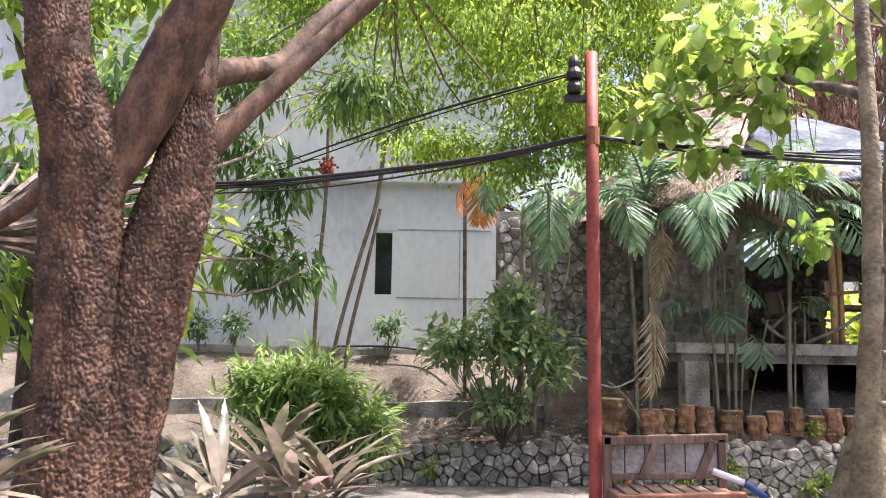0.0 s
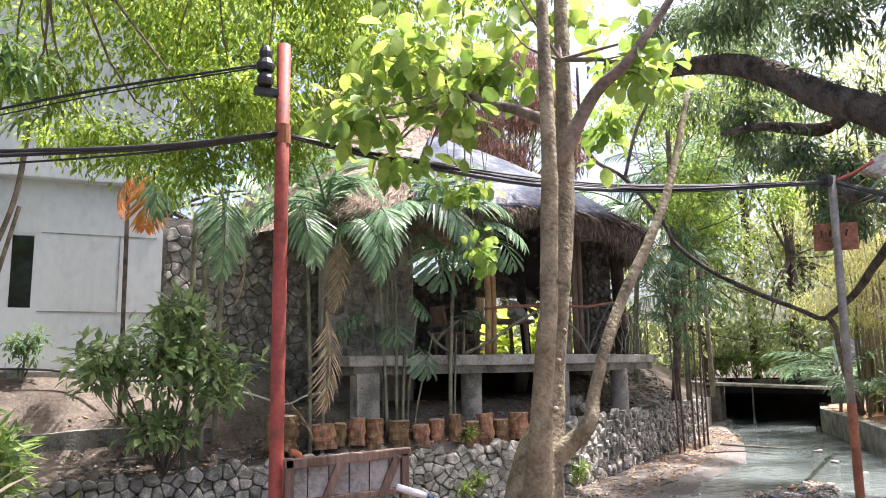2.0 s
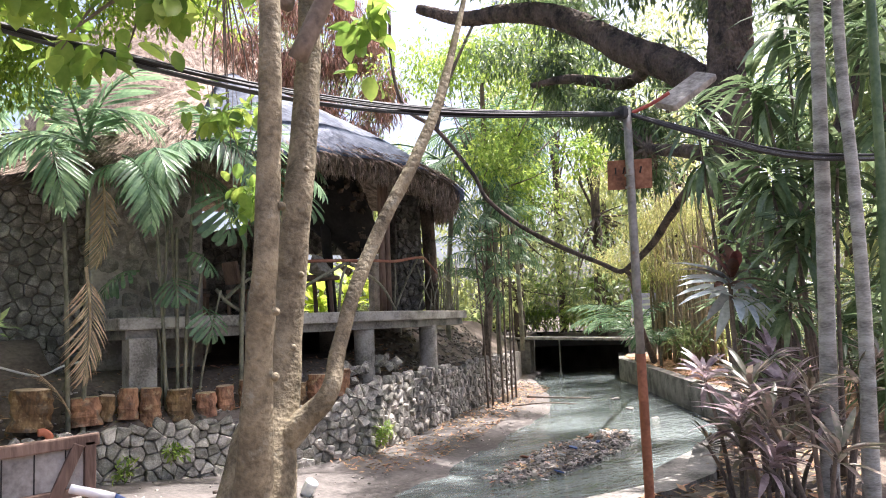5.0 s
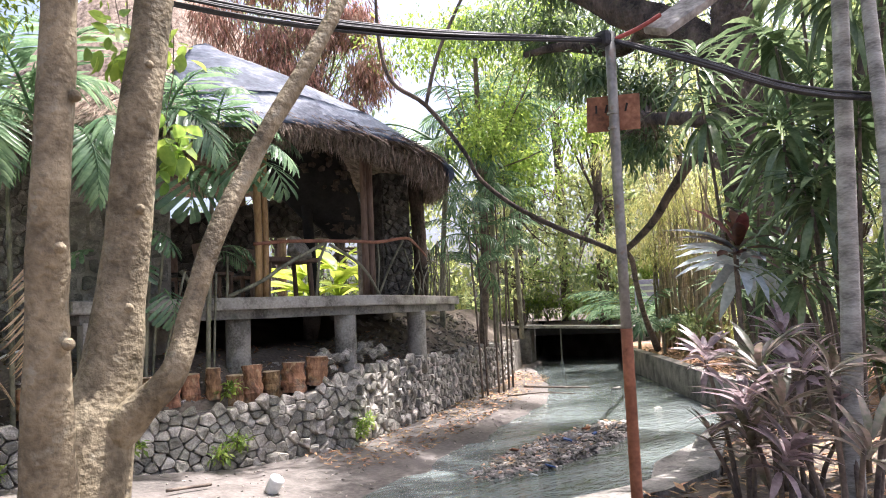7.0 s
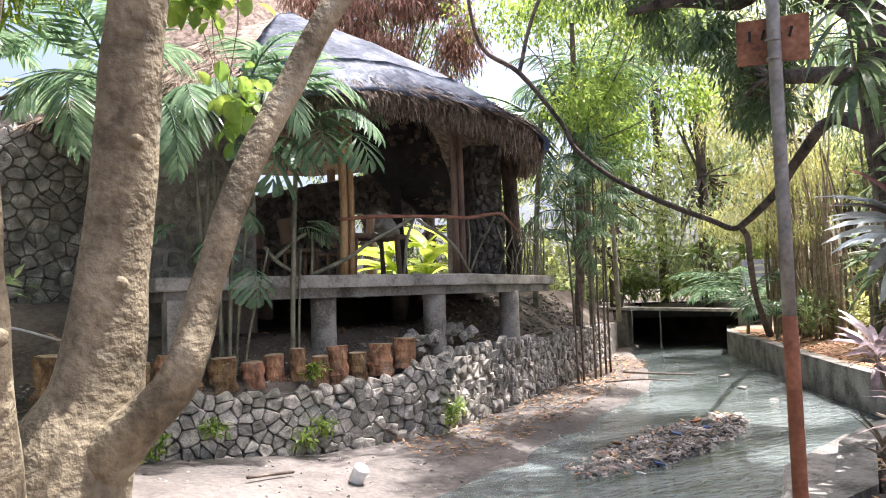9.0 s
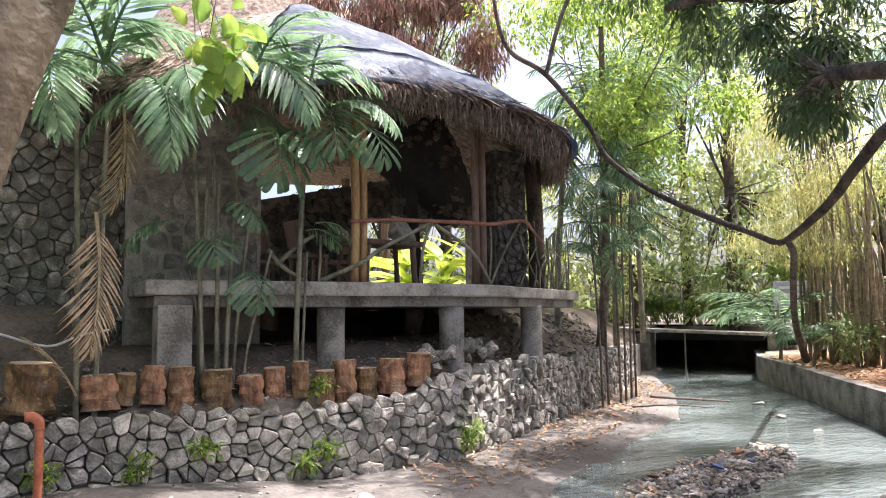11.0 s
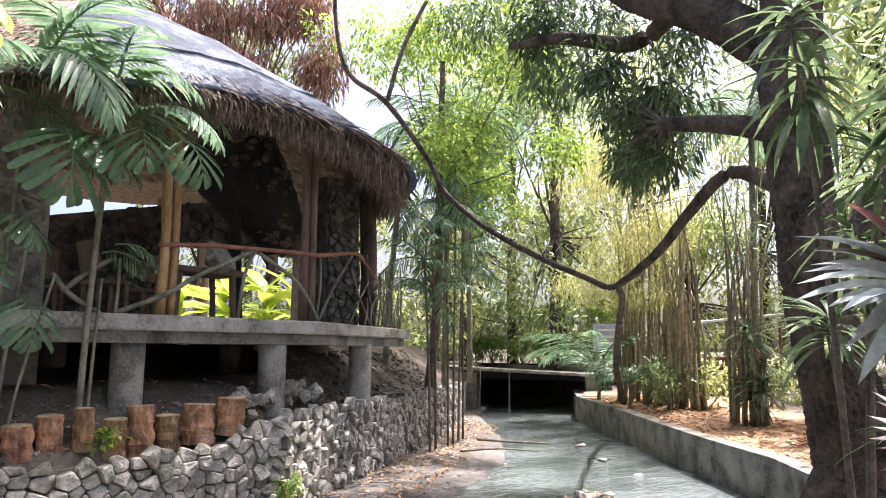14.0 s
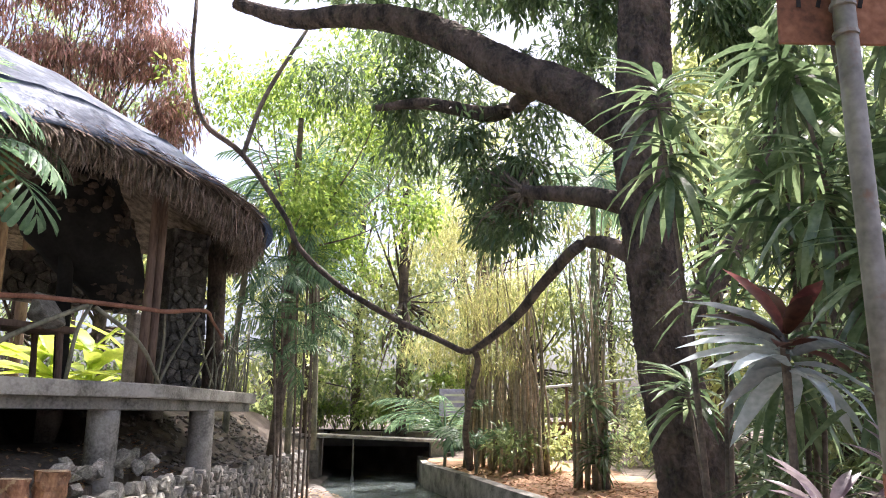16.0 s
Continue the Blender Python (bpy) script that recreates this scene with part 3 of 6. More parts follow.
def roof_skin(off, t0, t1, a0, a1, steps, drop=0.0):
    """A strip of the roof between two heights (t: 0 peak, 1 eave) and two eave stations."""
    ring = smooth_line([*EAVE, EAVE[0]], 6)
    bm = bmesh.new()
    rows = []
    n0, n1 = int(a0 * 6), int(a1 * 6)
    for i in range(n0, n1 + 1):
        e = Vector(ring[i % (len(ring) - 1)])
        row = []
        for k in range(steps + 1):
            t = t0 + (t1 - t0) * k / steps
            p = (PEAK + Vector(((e.x - 8.4) * 0.10, (e.y - 14) * 0.08, -0.03 * abs(e.x - 8.4)))).lerp(e, t)
            p.z += 0.16 * math.sin(math.pi * t) + off + 0.05 * noise.noise(p * 1.6)
            row.append(bm.verts.new(p))
        rows.append(row)
    for a, b in zip(rows, rows[1:]):
        for k in range(steps):
            bm.faces.new((a[k], a[k + 1], b[k + 1], b[k]))
    return bm


bm = roof_skin(0.0, 0.0, 1.0, 0, 10, 8)
up = roof_skin(-0.24, 0.0, 0.97, 0, 10, 8)
tmp = mesh_of(up, "under", M_THATCH)
bm.from_mesh(tmp)
ppart("roof_thatch", bm, M_THATCH, label="thick layer of old grey-brown thatch")
bm = roof_skin(0.05, 0.0, 1.02, 0.9, 5.2, 12)
for v in bm.verts:
    v.co.z += 0.035 * noise.noise(v.co * 3.1)
bmesh.ops.solidify(bm, geom=list(bm.faces), thickness=-0.012)
ppart("roof_tarp", bm, M_TARP, label="crumpled grey-blue tarpaulin, sunlit and patched", smooth=True)

bm = roof_skin(0.10, 0.76, 1.05, 1.2, 5.25, 5)
for v in bm.verts:
    v.co.z += 0.04 * noise.noise(v.co * 2.7)
bmesh.ops.solidify(bm, geom=list(bm.faces), thickness=-0.012)
ppart("tarp_hem", bm, M_TARPBLUE, label="darker blue lower hem of the tarpaulin", smooth=True)

# two bamboo posts, timber posts
for x, y, z1, r in ((8.2, 11.5, 5.4, 0.065), (8.35, 11.55, 5.4, 0.055)):
    ppart("bamboo_post", tube([(x, y, 2.61, r), (x + 0.02, y, 3.6, r * 0.95), (x, y, 4.5, r), (x + 0.03, y, z1, r * 0.9)], 10, 4), M_BAMBOO, label="glossy brown bamboo post", smooth=True)
for x, y in ((10.55, 11.95), (10.75, 12.05)):
    ppart("timber_post", tube([(x, y, 2.61, 0.07), (x, y, 4.2, 0.065), (x, y, 5.6, 0.06)], 8, 3, 0.1), M_WOOD, label="dark weathered timber post", smooth=True)
ppart("corner_post", tube([(12.95, 13.5, 2.61, 0.17), (12.95, 13.5, 4, 0.16), (12.9, 13.55, 5.4, 0.17)], 10, 3, 0.15), M_BARKDK, label="thick dark corner post", smooth=True)


# ---- plants: builders ----
def frond_mesh(name, length, pairs, leaf, width, arch, material, lean=0.9, hang=0.35, shape=None):
    """A feather palm frond along +X that arches down, with its midrib."""
    u = np.linspace(0.12, 1.0, pairs)
    a = np.repeat(u, 2)
    side = np.tile([1.0, -1.0], pairs)

    def spine(t):
        t = np.asarray(t, float)
        return np.stack([length * (t - 0.22 * arch * t ** 3), 0 * t, length * (0.18 * arch * t - 0.62 * arch * t ** 2.2)], -1)
    base = spine(a)
    tan = spine(a + 0.02) - spine(a)
    tan /= np.linalg.norm(tan, axis=1, keepdims=True)
    out = np.stack([0 * a, side, 0 * a], 1)
    way = tan * (lean + 0.5 * a[:, None] ** 3) + out * (1.1 - 0.5 * a[:, None]) + np.stack([0 * a, 0 * a, -hang * np.ones_like(a)], 1)
    way += RNG.normal(size=way.shape) * 0.07
    lens = leaf * (0.45 + 0.75 * np.sin(np.pi * np.clip(a * 0.92 + 0.1, 0, 1))) * (0.9 + 0.2 * RNG.rand(len(a)))
    up = np.stack([-tan[:, 2], 0 * a, tan[:, 0]], 1)
    me = blades(name, base, way, up, lens, width, material, 0.22, shape, seg=3)
    bm = bmesh.new()
    bm.from_mesh(me)
    pts = [(*spine(t), 0.016 * (1.05 - t) * length ** 0.5 + 0.003) for t in (0, 0.25, 0.5, 0.75, 0.98)]
    tube(pts, 5, 2, bm=bm)
    bm.to_mesh(me)
    bm.free()
    return me


def rosette_mesh(name, count, leaf, width, material, droop=0.5, rise=(0.0, 1.2), stem=0.25, seg=3):
    """A head of strap leaves round a short stem top at the origin."""
    a = RNG.rand(count) * 2 * np.pi
    r = rise[0] + (rise[1] - rise[0]) * RNG.rand(count)
    way = np.stack([np.cos(a), np.sin(a), r], 1)
    base = np.stack([0.02 * np.cos(a), 0.02 * np.sin(a), stem * (r - rise[0]) / (rise[1] - rise[0] + 1e-6)], 1)
    up = np.stack([-np.cos(a) * r, -np.sin(a) * r, np.ones(count)], 1)
    lens = leaf * (0.7 + 0.5 * RNG.rand(count))
    shape = [(0.0, 0.35), (0.25, 0.8), (0.5, 1.0), (0.78, 0.7), (1.0, 0.0)]
    return blades(name, base, way, up, lens, width, material, droop, shape)


def tufts(name, blobs, per, spread, size, ratio, material, hang=0.35, seg=2, flat=1.0):
    """Crown of many leaves: blobs are (centre, radii, tufts)."""
    cs = np.concatenate([in_blob(c, r, n) for c, r, n in blobs])
    b, w, u, l = cluster(cs, per, spread, size, hang, flat)
    return blades(name, b, w, u, l, l * ratio, material, 0.18, seg=seg)


def limb(name, pts, m, parent, sides=10, rough=0.12, steps=5, label="", grain=3.0):
    o = parent.location
    p = [(x - o.x, y - o.y, z - o.z, r) for x, y, z, r in pts]
    return part(name, tube(p, sides, steps, rough, grain=grain), m, parent, label, True)


def local(me, parent):
    me.transform(Matrix.Translation(-parent.location))
    return me


def add_twigs(bm, blobs, root, radius, share):
    """Thin twigs from root towards points of the blobs."""
    for c, r, n in blobs:
        for q in in_blob(c, [v * 0.8 for v in r], share):
            a, b = Vector(root), Vector(q)
            m = a.lerp(b, 0.55) + Vector(unit(1)[0]) * 0.2 * (b - a).length * 0.5
            tube([(*a, radius), (*m, radius * 0.6), (*b, radius * 0.2)], 5, 3, bm=bm)
    return bm


# ---- the twin-trunked tree with plated bark, close by ----
twin = thing("tree", (-0.35, 2.05, 0.75), "leaning twin-trunked tree with scaly red-brown plated bark", "tree")
TW = [[(-0.30, 1.98, 0.70, 0.36), (-0.36, 1.95, 1.40, 0.26), (-0.38, 2.00, 2.20, 0.198), (-0.44, 2.03, 2.86, 0.188), (-0.46, 2.02, 3.39, 0.187), (-0.56, 1.96, 3.75, 0.149), (-0.68, 2.02, 4.33, 0.14), (-0.8, 2.1, 6.0, 0.11)],
      [(-0.30, 2.05, 0.90, 0.28), (-0.32, 2.08, 1.60, 0.252), (-0.23, 2.14, 2.19, 0.219), (-0.14, 2.21, 2.80, 0.193), (-0.05, 2.29, 3.35, 0.165), (-0.04, 2.35, 3.74, 0.107), (-0.03, 2.41, 4.15, 0.094), (0.0, 2.6, 5.6, 0.07)]]
TL = [[(-0.35, 2.07, 3.20, 0.09), (-0.22, 2.10, 3.54, 0.135), (-0.04, 2.09, 3.95, 0.137), (0.15, 2.05, 4.36, 0.123), (0.5, 2.0, 5.6, 0.09)],
      [(-0.05, 2.28, 3.35, 0.09), (0.22, 2.48, 3.74, 0.062), (0.48, 2.70, 4.13, 0.06), (0.82, 2.90, 4.59, 0.058), (1.30, 3.05, 5.1, 0.06), (2.2, 3.6, 5.9, 0.04)],
      [(-0.07, 2.39, 3.88, 0.078), (0.04, 2.85, 4.11, 0.08), (0.24, 3.21, 4.31, 0.071), (0.52, 3.46, 4.79, 0.06), (0.9, 4.2, 5.5, 0.04)],
      [(-0.55, 2.0, 3.24, 0.05), (-0.85, 2.15, 3.07, 0.035), (-1.1, 2.16, 2.96, 0.026), (-1.6, 2.3, 3.1, 0.015)]]


def bark_limb(name, pts, parent, cell=46.0, deep=0.019, gap=0.0062, sides=200, m=M_BARK):
    """A trunk whose skin is broken into small raised plates with grooves between."""
    o = parent.location
    line = smooth_line(pts, 10)
    v = []
    fine = []
    for a, b in zip(line, line[1:]):
        k = max(1, int(np.linalg.norm(b[:3] - a[:3]) / gap))
        fine += [a + (b - a) * i / k for i in range(k)]
    fine.append(line[-1])
    for i, q in enumerate(fine):
        c = Vector(q[:3])
        d = (Vector(fine[min(i + 3, len(fine) - 1)][:3]) - Vector(fine[max(i - 3, 0)][:3])).normalized()
        s = d.cross(Vector((0.31, 0.95, 0.05))).normalized()
        u = s.cross(d)
        for k in range(sides):
            a = 2 * math.pi * k / sides
            w = s * math.cos(a) + u * math.sin(a)
            p = c + w * q[3]
            g = Vector((p.x * cell, p.y * cell, p.z * cell * 0.5)) + 0.55 * noise.noise_vector(p * 17)
            f = noise.voronoi(g)[0]
            plate = min(1.0, (f[1] - f[0]) * 5.0) * (0.8 + 0.2 * math.sin(40 * f[0]))
            r = q[3] * (1 + 0.07 * noise.noise(p * 4)) + deep * (plate - 0.7) + 0.002 * noise.noise(p * 90)
            v.append(c + w * r - o)
    n = len(fine)
    faces = [(i * sides + k, i * sides + (k + 1) % sides, (i + 1) * sides + (k + 1) % sides, (i + 1) * sides + k) for i in range(n - 1) for k in range(sides)]
    me = bpy.data.meshes.new(name)
    me.from_pydata(v, [], faces)
    me.polygons.foreach_set("use_smooth", [True] * len(me.polygons))
    me.materials.append(m)
    return part(name, me, None, parent)


for p in TW:
    bark_limb("trunk", p[:7], twin)
    limb("trunk_top", p[5:], M_BARK, twin, 14, 0.1, 5)
bark_limb("limb", TL[0][:4], twin, 46, 0.0035, 0.012)
limb("limb_end", TL[0][2:], M_BARK, twin, 14, 0.1, 5)
for p in TL[1:]:
    limb("limb", p, M_BARK, twin, 14, 0.12, 6, grain=9)


# Last four clumps are unseen additions that shade the house front and twin trunks.
lime_blobs = [((0.4, 7.6, 5.5), (1.2, 0.8, 0.5), 90), ((1.3, 8.6, 5.2), (1.1, 0.8, 0.4), 80), ((-0.7, 6.2, 5.6), (0.9, 0.8, 0.4), 60), ((2.6, 6.4, 5.2), (0.9, 0.7, 0.4), 60), ((2.2, 7.4, 6.3), (2.6, 1.9, 1.1), 420), ((4.6, 7.8, 6.6), (2.2, 1.6, 1.2), 380), ((0.2, 6.6, 6.6), (2.2, 1.8, 1.0), 300), ((3.2, 8.4, 5.5), (1.6, 1.0, 0.8), 190),
              ((1.4, 4.6, 5.9), (1.7, 1.3, 0.7), 200), ((3.2, 5.2, 6.2), (1.6, 1.3, 0.8), 200), ((2.3, 8.3, 5.0), (0.9, 0.7, 0.5), 70), ((-2.5, 5.5, 6.6), (1.6, 1.5, 1.0), 150), ((5.2, 5.6, 6.9), (1.6, 1.6, 0.8), 160), ((-1.0, 10.5, 9.0), (2.6, 1.6, 0.9), 330), ((3.0, 11.0, 9.2), (2.4, 1.5, 0.9), 300), ((-4.6, 10.5, 9.0), (2.4, 1.6, 0.9), 260), ((1.3, 2.1, 7.6), (2.0, 1.5, 0.6), 110)]
part("crown", local(tufts("crown", lime_blobs, 25, 0.28, 0.09, 0.38, M_LIME, 0.5), twin), M_LIME, twin, "feathery lime-green foliage, sunlit, plus unseen clumps added to cast shade")
bm = bmesh.new()
for root, sel in (((1.3, 3.05, 5.1), lime_blobs[8:10]), ((2.2, 3.6, 5.9), lime_blobs[3:6] + lime_blobs[9:10]), ((0.9, 4.2, 5.5), lime_blobs[:3] + lime_blobs[6:8])):
    add_twigs(bm, sel, root, 0.016, 2)
part("twig_work", local(mesh_of(bm, "twig_work", M_LIMB), twin), M_LIMB, twin)["kind"] = "stuff"
mango_near = [((-0.3, 5.75, 4.1), (0.5, 0.4, 0.35), 26), ((-0.7, 5.6, 5.1), (0.7, 0.5, 0.35), 30), ((0.4, 5.8, 5.1), (0.6, 0.4, 0.3), 24), ((-0.02, 5.8, 3.2), (0.28, 0.25, 0.35), 18), ((-1.3, 4.6, 4.6), (0.9, 0.8, 0.6), 60), ((-0.55, 6.2, 3.4), (0.45, 0.4, 0.7), 42), ((-1.5, 5.2, 3.6), (0.6, 0.5, 0.5), 34), ((-2.6, 4.6, 3.2), (0.6, 0.6, 0.6), 36), ((-3.4, 5.5, 4.2), (1.2, 1.2, 0.8), 70), ((-0.9, 5.8, 4.5), (0.6, 0.6, 0.4), 36)]
part("low_spray", local(tufts("low_spray", mango_near, 9, 0.2, 0.2, 0.24, M_GREEN, 0.7), twin), M_GREEN, twin, "drooping sprays of long green leaves")
bm = add_twigs(bmesh.new(), mango_near, (-1.1, 2.16, 2.96), 0.02, 3)
part("twig_work", local(mesh_of(bm, "twig_work", M_LIMB), twin), M_LIMB, twin)["kind"] = "stuff"

# ---- the pale forked tree by the path ----
pale = thing("tree", (3.62, 2.45, 0.75), "smooth pale-barked tree with three forked trunks", "tree")
PA = [(3.50, 2.50, 0.7, 0.27), (3.56, 2.55, 1.4, 0.20), (3.63, 2.57, 1.85, 0.15), (3.70, 2.57, 2.05, 0.105), (3.73, 2.56, 2.3, 0.08), (3.753, 2.55, 2.5, 0.075), (3.764, 2.526, 2.7, 0.071), (3.782, 2.50, 2.95, 0.067), (3.82, 2.51, 3.2, 0.064), (3.86, 2.53, 3.5, 0.061), (3.90, 2.56, 3.96, 0.052), (3.97, 2.65, 5.6, 0.03)]
limb("trunk", PA, M_BARKLT, pale, 18, 0.09, 7, grain=6)
limb("trunk", [(3.68, 2.52, 1.88, 0.07), (3.76, 2.44, 1.98, 0.055), (3.845, 2.36, 2.1, 0.045), (3.90, 2.37, 2.28, 0.036), (3.97, 2.36, 2.5, 0.034), (4.08, 2.37, 2.72, 0.033), (4.20, 2.35, 2.95, 0.032), (4.35, 2.34, 3.2, 0.030), (4.53, 2.35, 3.55, 0.024), (4.78, 2.4, 4.2, 0.012)], M_BARKLT, pale, 14, 0.12, 6, grain=8)
limb("trunk", [(3.50, 2.44, 0.8, 0.14), (3.49, 2.38, 1.6, 0.09), (3.466, 2.26, 2.1, 0.062), (3.457, 2.22, 2.3, 0.056), (3.45, 2.17, 2.5, 0.052), (3.452, 2.13, 2.7, 0.049), (3.465, 2.13, 2.95, 0.048), (3.468, 2.11, 3.25, 0.046), (3.47, 2.1, 3.6, 0.042), (3.52, 2.2, 4.8, 0.03)], M_BARKLT, pale, 14, 0.12, 6, grain=8)
limb("limb", [(3.72, 2.42, 3.85, 0.04), (3.59, 2.66, 4.0, 0.034), (3.49, 2.84, 4.08, 0.03), (3.42, 2.98, 4.22, 0.026), (3.3, 3.1, 4.4, 0.012)], M_LIMB, pale, 8)
limb("limb", [(3.76, 2.43, 3.6, 0.045), (3.9, 2.24, 4.0, 0.038), (4.05, 2.05, 4.2, 0.03), (4.5, 1.9, 4.9, 0.015)], M_LIMB, pale, 8)
# knots on the smooth bark
for x, y, z, r in ((3.77, 2.455, 2.62, 0.016), (3.50, 2.09, 2.86, 0.018), (3.46, 2.07, 2.45, 0.016), (3.50, 2.17, 2.2, 0.018), (3.74, 2.485, 2.3, 0.016), (3.80, 2.44, 3.1, 0.014)):
    bm = bmesh.new()
    bmesh.ops.create_icosphere(bm, subdivisions=2, radius=r, matrix=pose(x - 3.62, y - 2.45, z - 0.75))
    part("knot", bm, M_BARKLT, pale, smooth=True)
ROUND = [(0.0, 0.15), (0.2, 0.75), (0.5, 1.0), (0.8, 0.7), (1.0, 0.0)]


def round_leaves(blobs, size, per=3):
    cs = np.concatenate([in_blob(c, r, n, 0.1) for c, r, n in blobs])
    b, w, u, l = cluster(cs, per, size * 0.9, size, 0.35)
    return blades("leaves", b, w, u, l, l * 0.68, M_BRIGHT, 0.2, ROUND)


rb = [((3.6, 3.0, 4.35), (0.6, 0.5, 0.35), 40), ((3.0, 2.9, 4.3), (0.6, 0.5, 0.35), 38), ((2.7, 2.95, 3.95), (0.5, 0.3, 0.25), 26), ((3.3, 2.8, 3.95), (0.35, 0.25, 0.2), 16), ((3.0, 3.2, 3.75), (0.5, 0.3, 0.15), 14),
      ((4.2, 2.2, 4.2), (0.5, 0.4, 0.35), 30), ((3.9, 2.9, 4.8), (0.9, 0.8, 0.4), 50), ((4.3, 2.7, 3.95), (0.2, 0.25, 0.3), 12), ((4.85, 5.5, 3.55), (0.3, 0.25, 0.3), 17), ((4.6, 5.3, 4.2), (0.45, 0.35, 0.3), 26)]
part("crown", local(round_leaves(rb, 0.125), pale), M_BRIGHT, pale, "large bright green rounded leaves")
bm = add_twigs(bmesh.new(), rb[:5], (3.42, 2.98, 4.22), 0.014, 3)
add_twigs(bm, rb[8:], (4.5, 5.1, 5.4), 0.009, 4)
add_twigs(bm, rb[5:7], (3.85, 2.5, 4.3), 0.014, 4)
part("twig_work", local(mesh_of(bm, "twig_work", M_LIMB), pale), M_LIMB, pale)["kind"] = "stuff"

# ---- the big dark tree on the creek bank ----
big = thing("tree", (13.05, 5.1, 0.75), "huge old tree with dark mossy bark and heavy limbs", "tree")
BT = [(13.1, 5.0, 0.5, 0.66), (13.1, 5.15, 1.0, 0.47), (13.02, 5.3, 1.8, 0.40), (12.9, 5.42, 2.6, 0.345), (12.85, 5.5, 3.5, 0.32), (12.88, 5.56, 4.4, 0.33), (12.92, 5.62, 5.4, 0.345), (13.02, 5.6, 6.4, 0.34), (13.15, 5.55, 7.8, 0.31), (13.4, 5.4, 10.5, 0.22)]
bark_limb("trunk", BT, big, 15.0, 0.035, 0.022, 110, M_BARKDK)
L1 = [(12.97, 5.63, 5.57, 0.291), (13.04, 6.58, 6.46, 0.28), (13.08, 7.62, 7.13, 0.269), (13.1, 8.52, 7.84, 0.246), (13.04, 9.48, 8.43, 0.224), (12.91, 10.58, 8.81, 0.19), (12.86, 11.88, 9.14, 0.157), (12.71, 13.26, 9.82, 0.112)]
bark_limb("limb", L1, big, 16.0, 0.03, 0.022, 90, M_BARKDK)
limb("limb", [(13.02, 5.75, 4.75, 0.146), (13.07, 6.54, 5.04, 0.119), (13.26, 7.3, 5.25, 0.097), (13.87, 7.99, 5.57, 0.045)], M_BARKDK, big, 10, 0.2)
limb("limb", [(12.95, 5.6, 4.0, 0.13), (13.25, 6.5, 4.45, 0.09), (13.75, 7.35, 4.15, 0.078), (14.2, 8.1, 3.72, 0.072), (14.60, 8.95, 3.36, 0.058), (14.78, 9.4, 3.26, 0.052), (14.90, 9.95, 3.46, 0.05), (14.72, 10.85, 3.88, 0.056), (14.28, 11.82, 4.51, 0.052), (13.91, 12.48, 5.20, 0.05), (13.77, 12.75, 5.80, 0.048), (13.14, 13.30, 6.94, 0.052), (12.55, 13.76, 7.51, 0.048), (12.33, 13.92, 8.54, 0.042), (12.31, 13.94, 9.93, 0.035)], M_BARKDK, big, 10, 0.12, label="long drooping limb that curves back upward")
limb("limb", [(13.14, 13.30, 6.94, 0.047), (13.40, 13.08, 8.16, 0.043), (13.94, 12.59, 9.68, 0.033)], M_LIMB, big, 8)
limb("limb", [(14.70, 9.2, 3.28, 0.05), (15.3, 9.5, 3.1, 0.055), (16.6, 10.45, 2.71, 0.06), (19.6, 12.55, 1.85, 0.075), (21.6, 13.7, 0.9, 0.1)], M_BARKDK, big, 10, 0.12)
limb("limb", [(13.06, 7.0, 6.75, 0.134), (13.65, 8.15, 6.74, 0.123), (13.48, 9.32, 7.14, 0.097), (13.36, 10.27, 7.23, 0.056)], M_BARKDK, big, 10, 0.2)
limb("limb", [(13.33, 5.5, 8.44, 0.224), (14.34, 6.48, 9.69, 0.168), (15.87, 7.95, 10.69, 0.112)], M_BARKDK, big, 10, 0.2)
limb("limb", [(13.33, 5.5, 3.19, 0.179), (14.19, 4.73, 4.69, 0.146), (14.93, 4.34, 6.69, 0.134), (15.43, 4.08, 9.44, 0.112)], M_BARKDK, big, 10, 0.2)
limb("root", [(12.95, 5.31, 1.06, 0.224), (12.64, 5.51, 0.56, 0.179), (12.52, 5.63, 0.06, 0.112)], M_BARKDK, big, 10, 0.2)
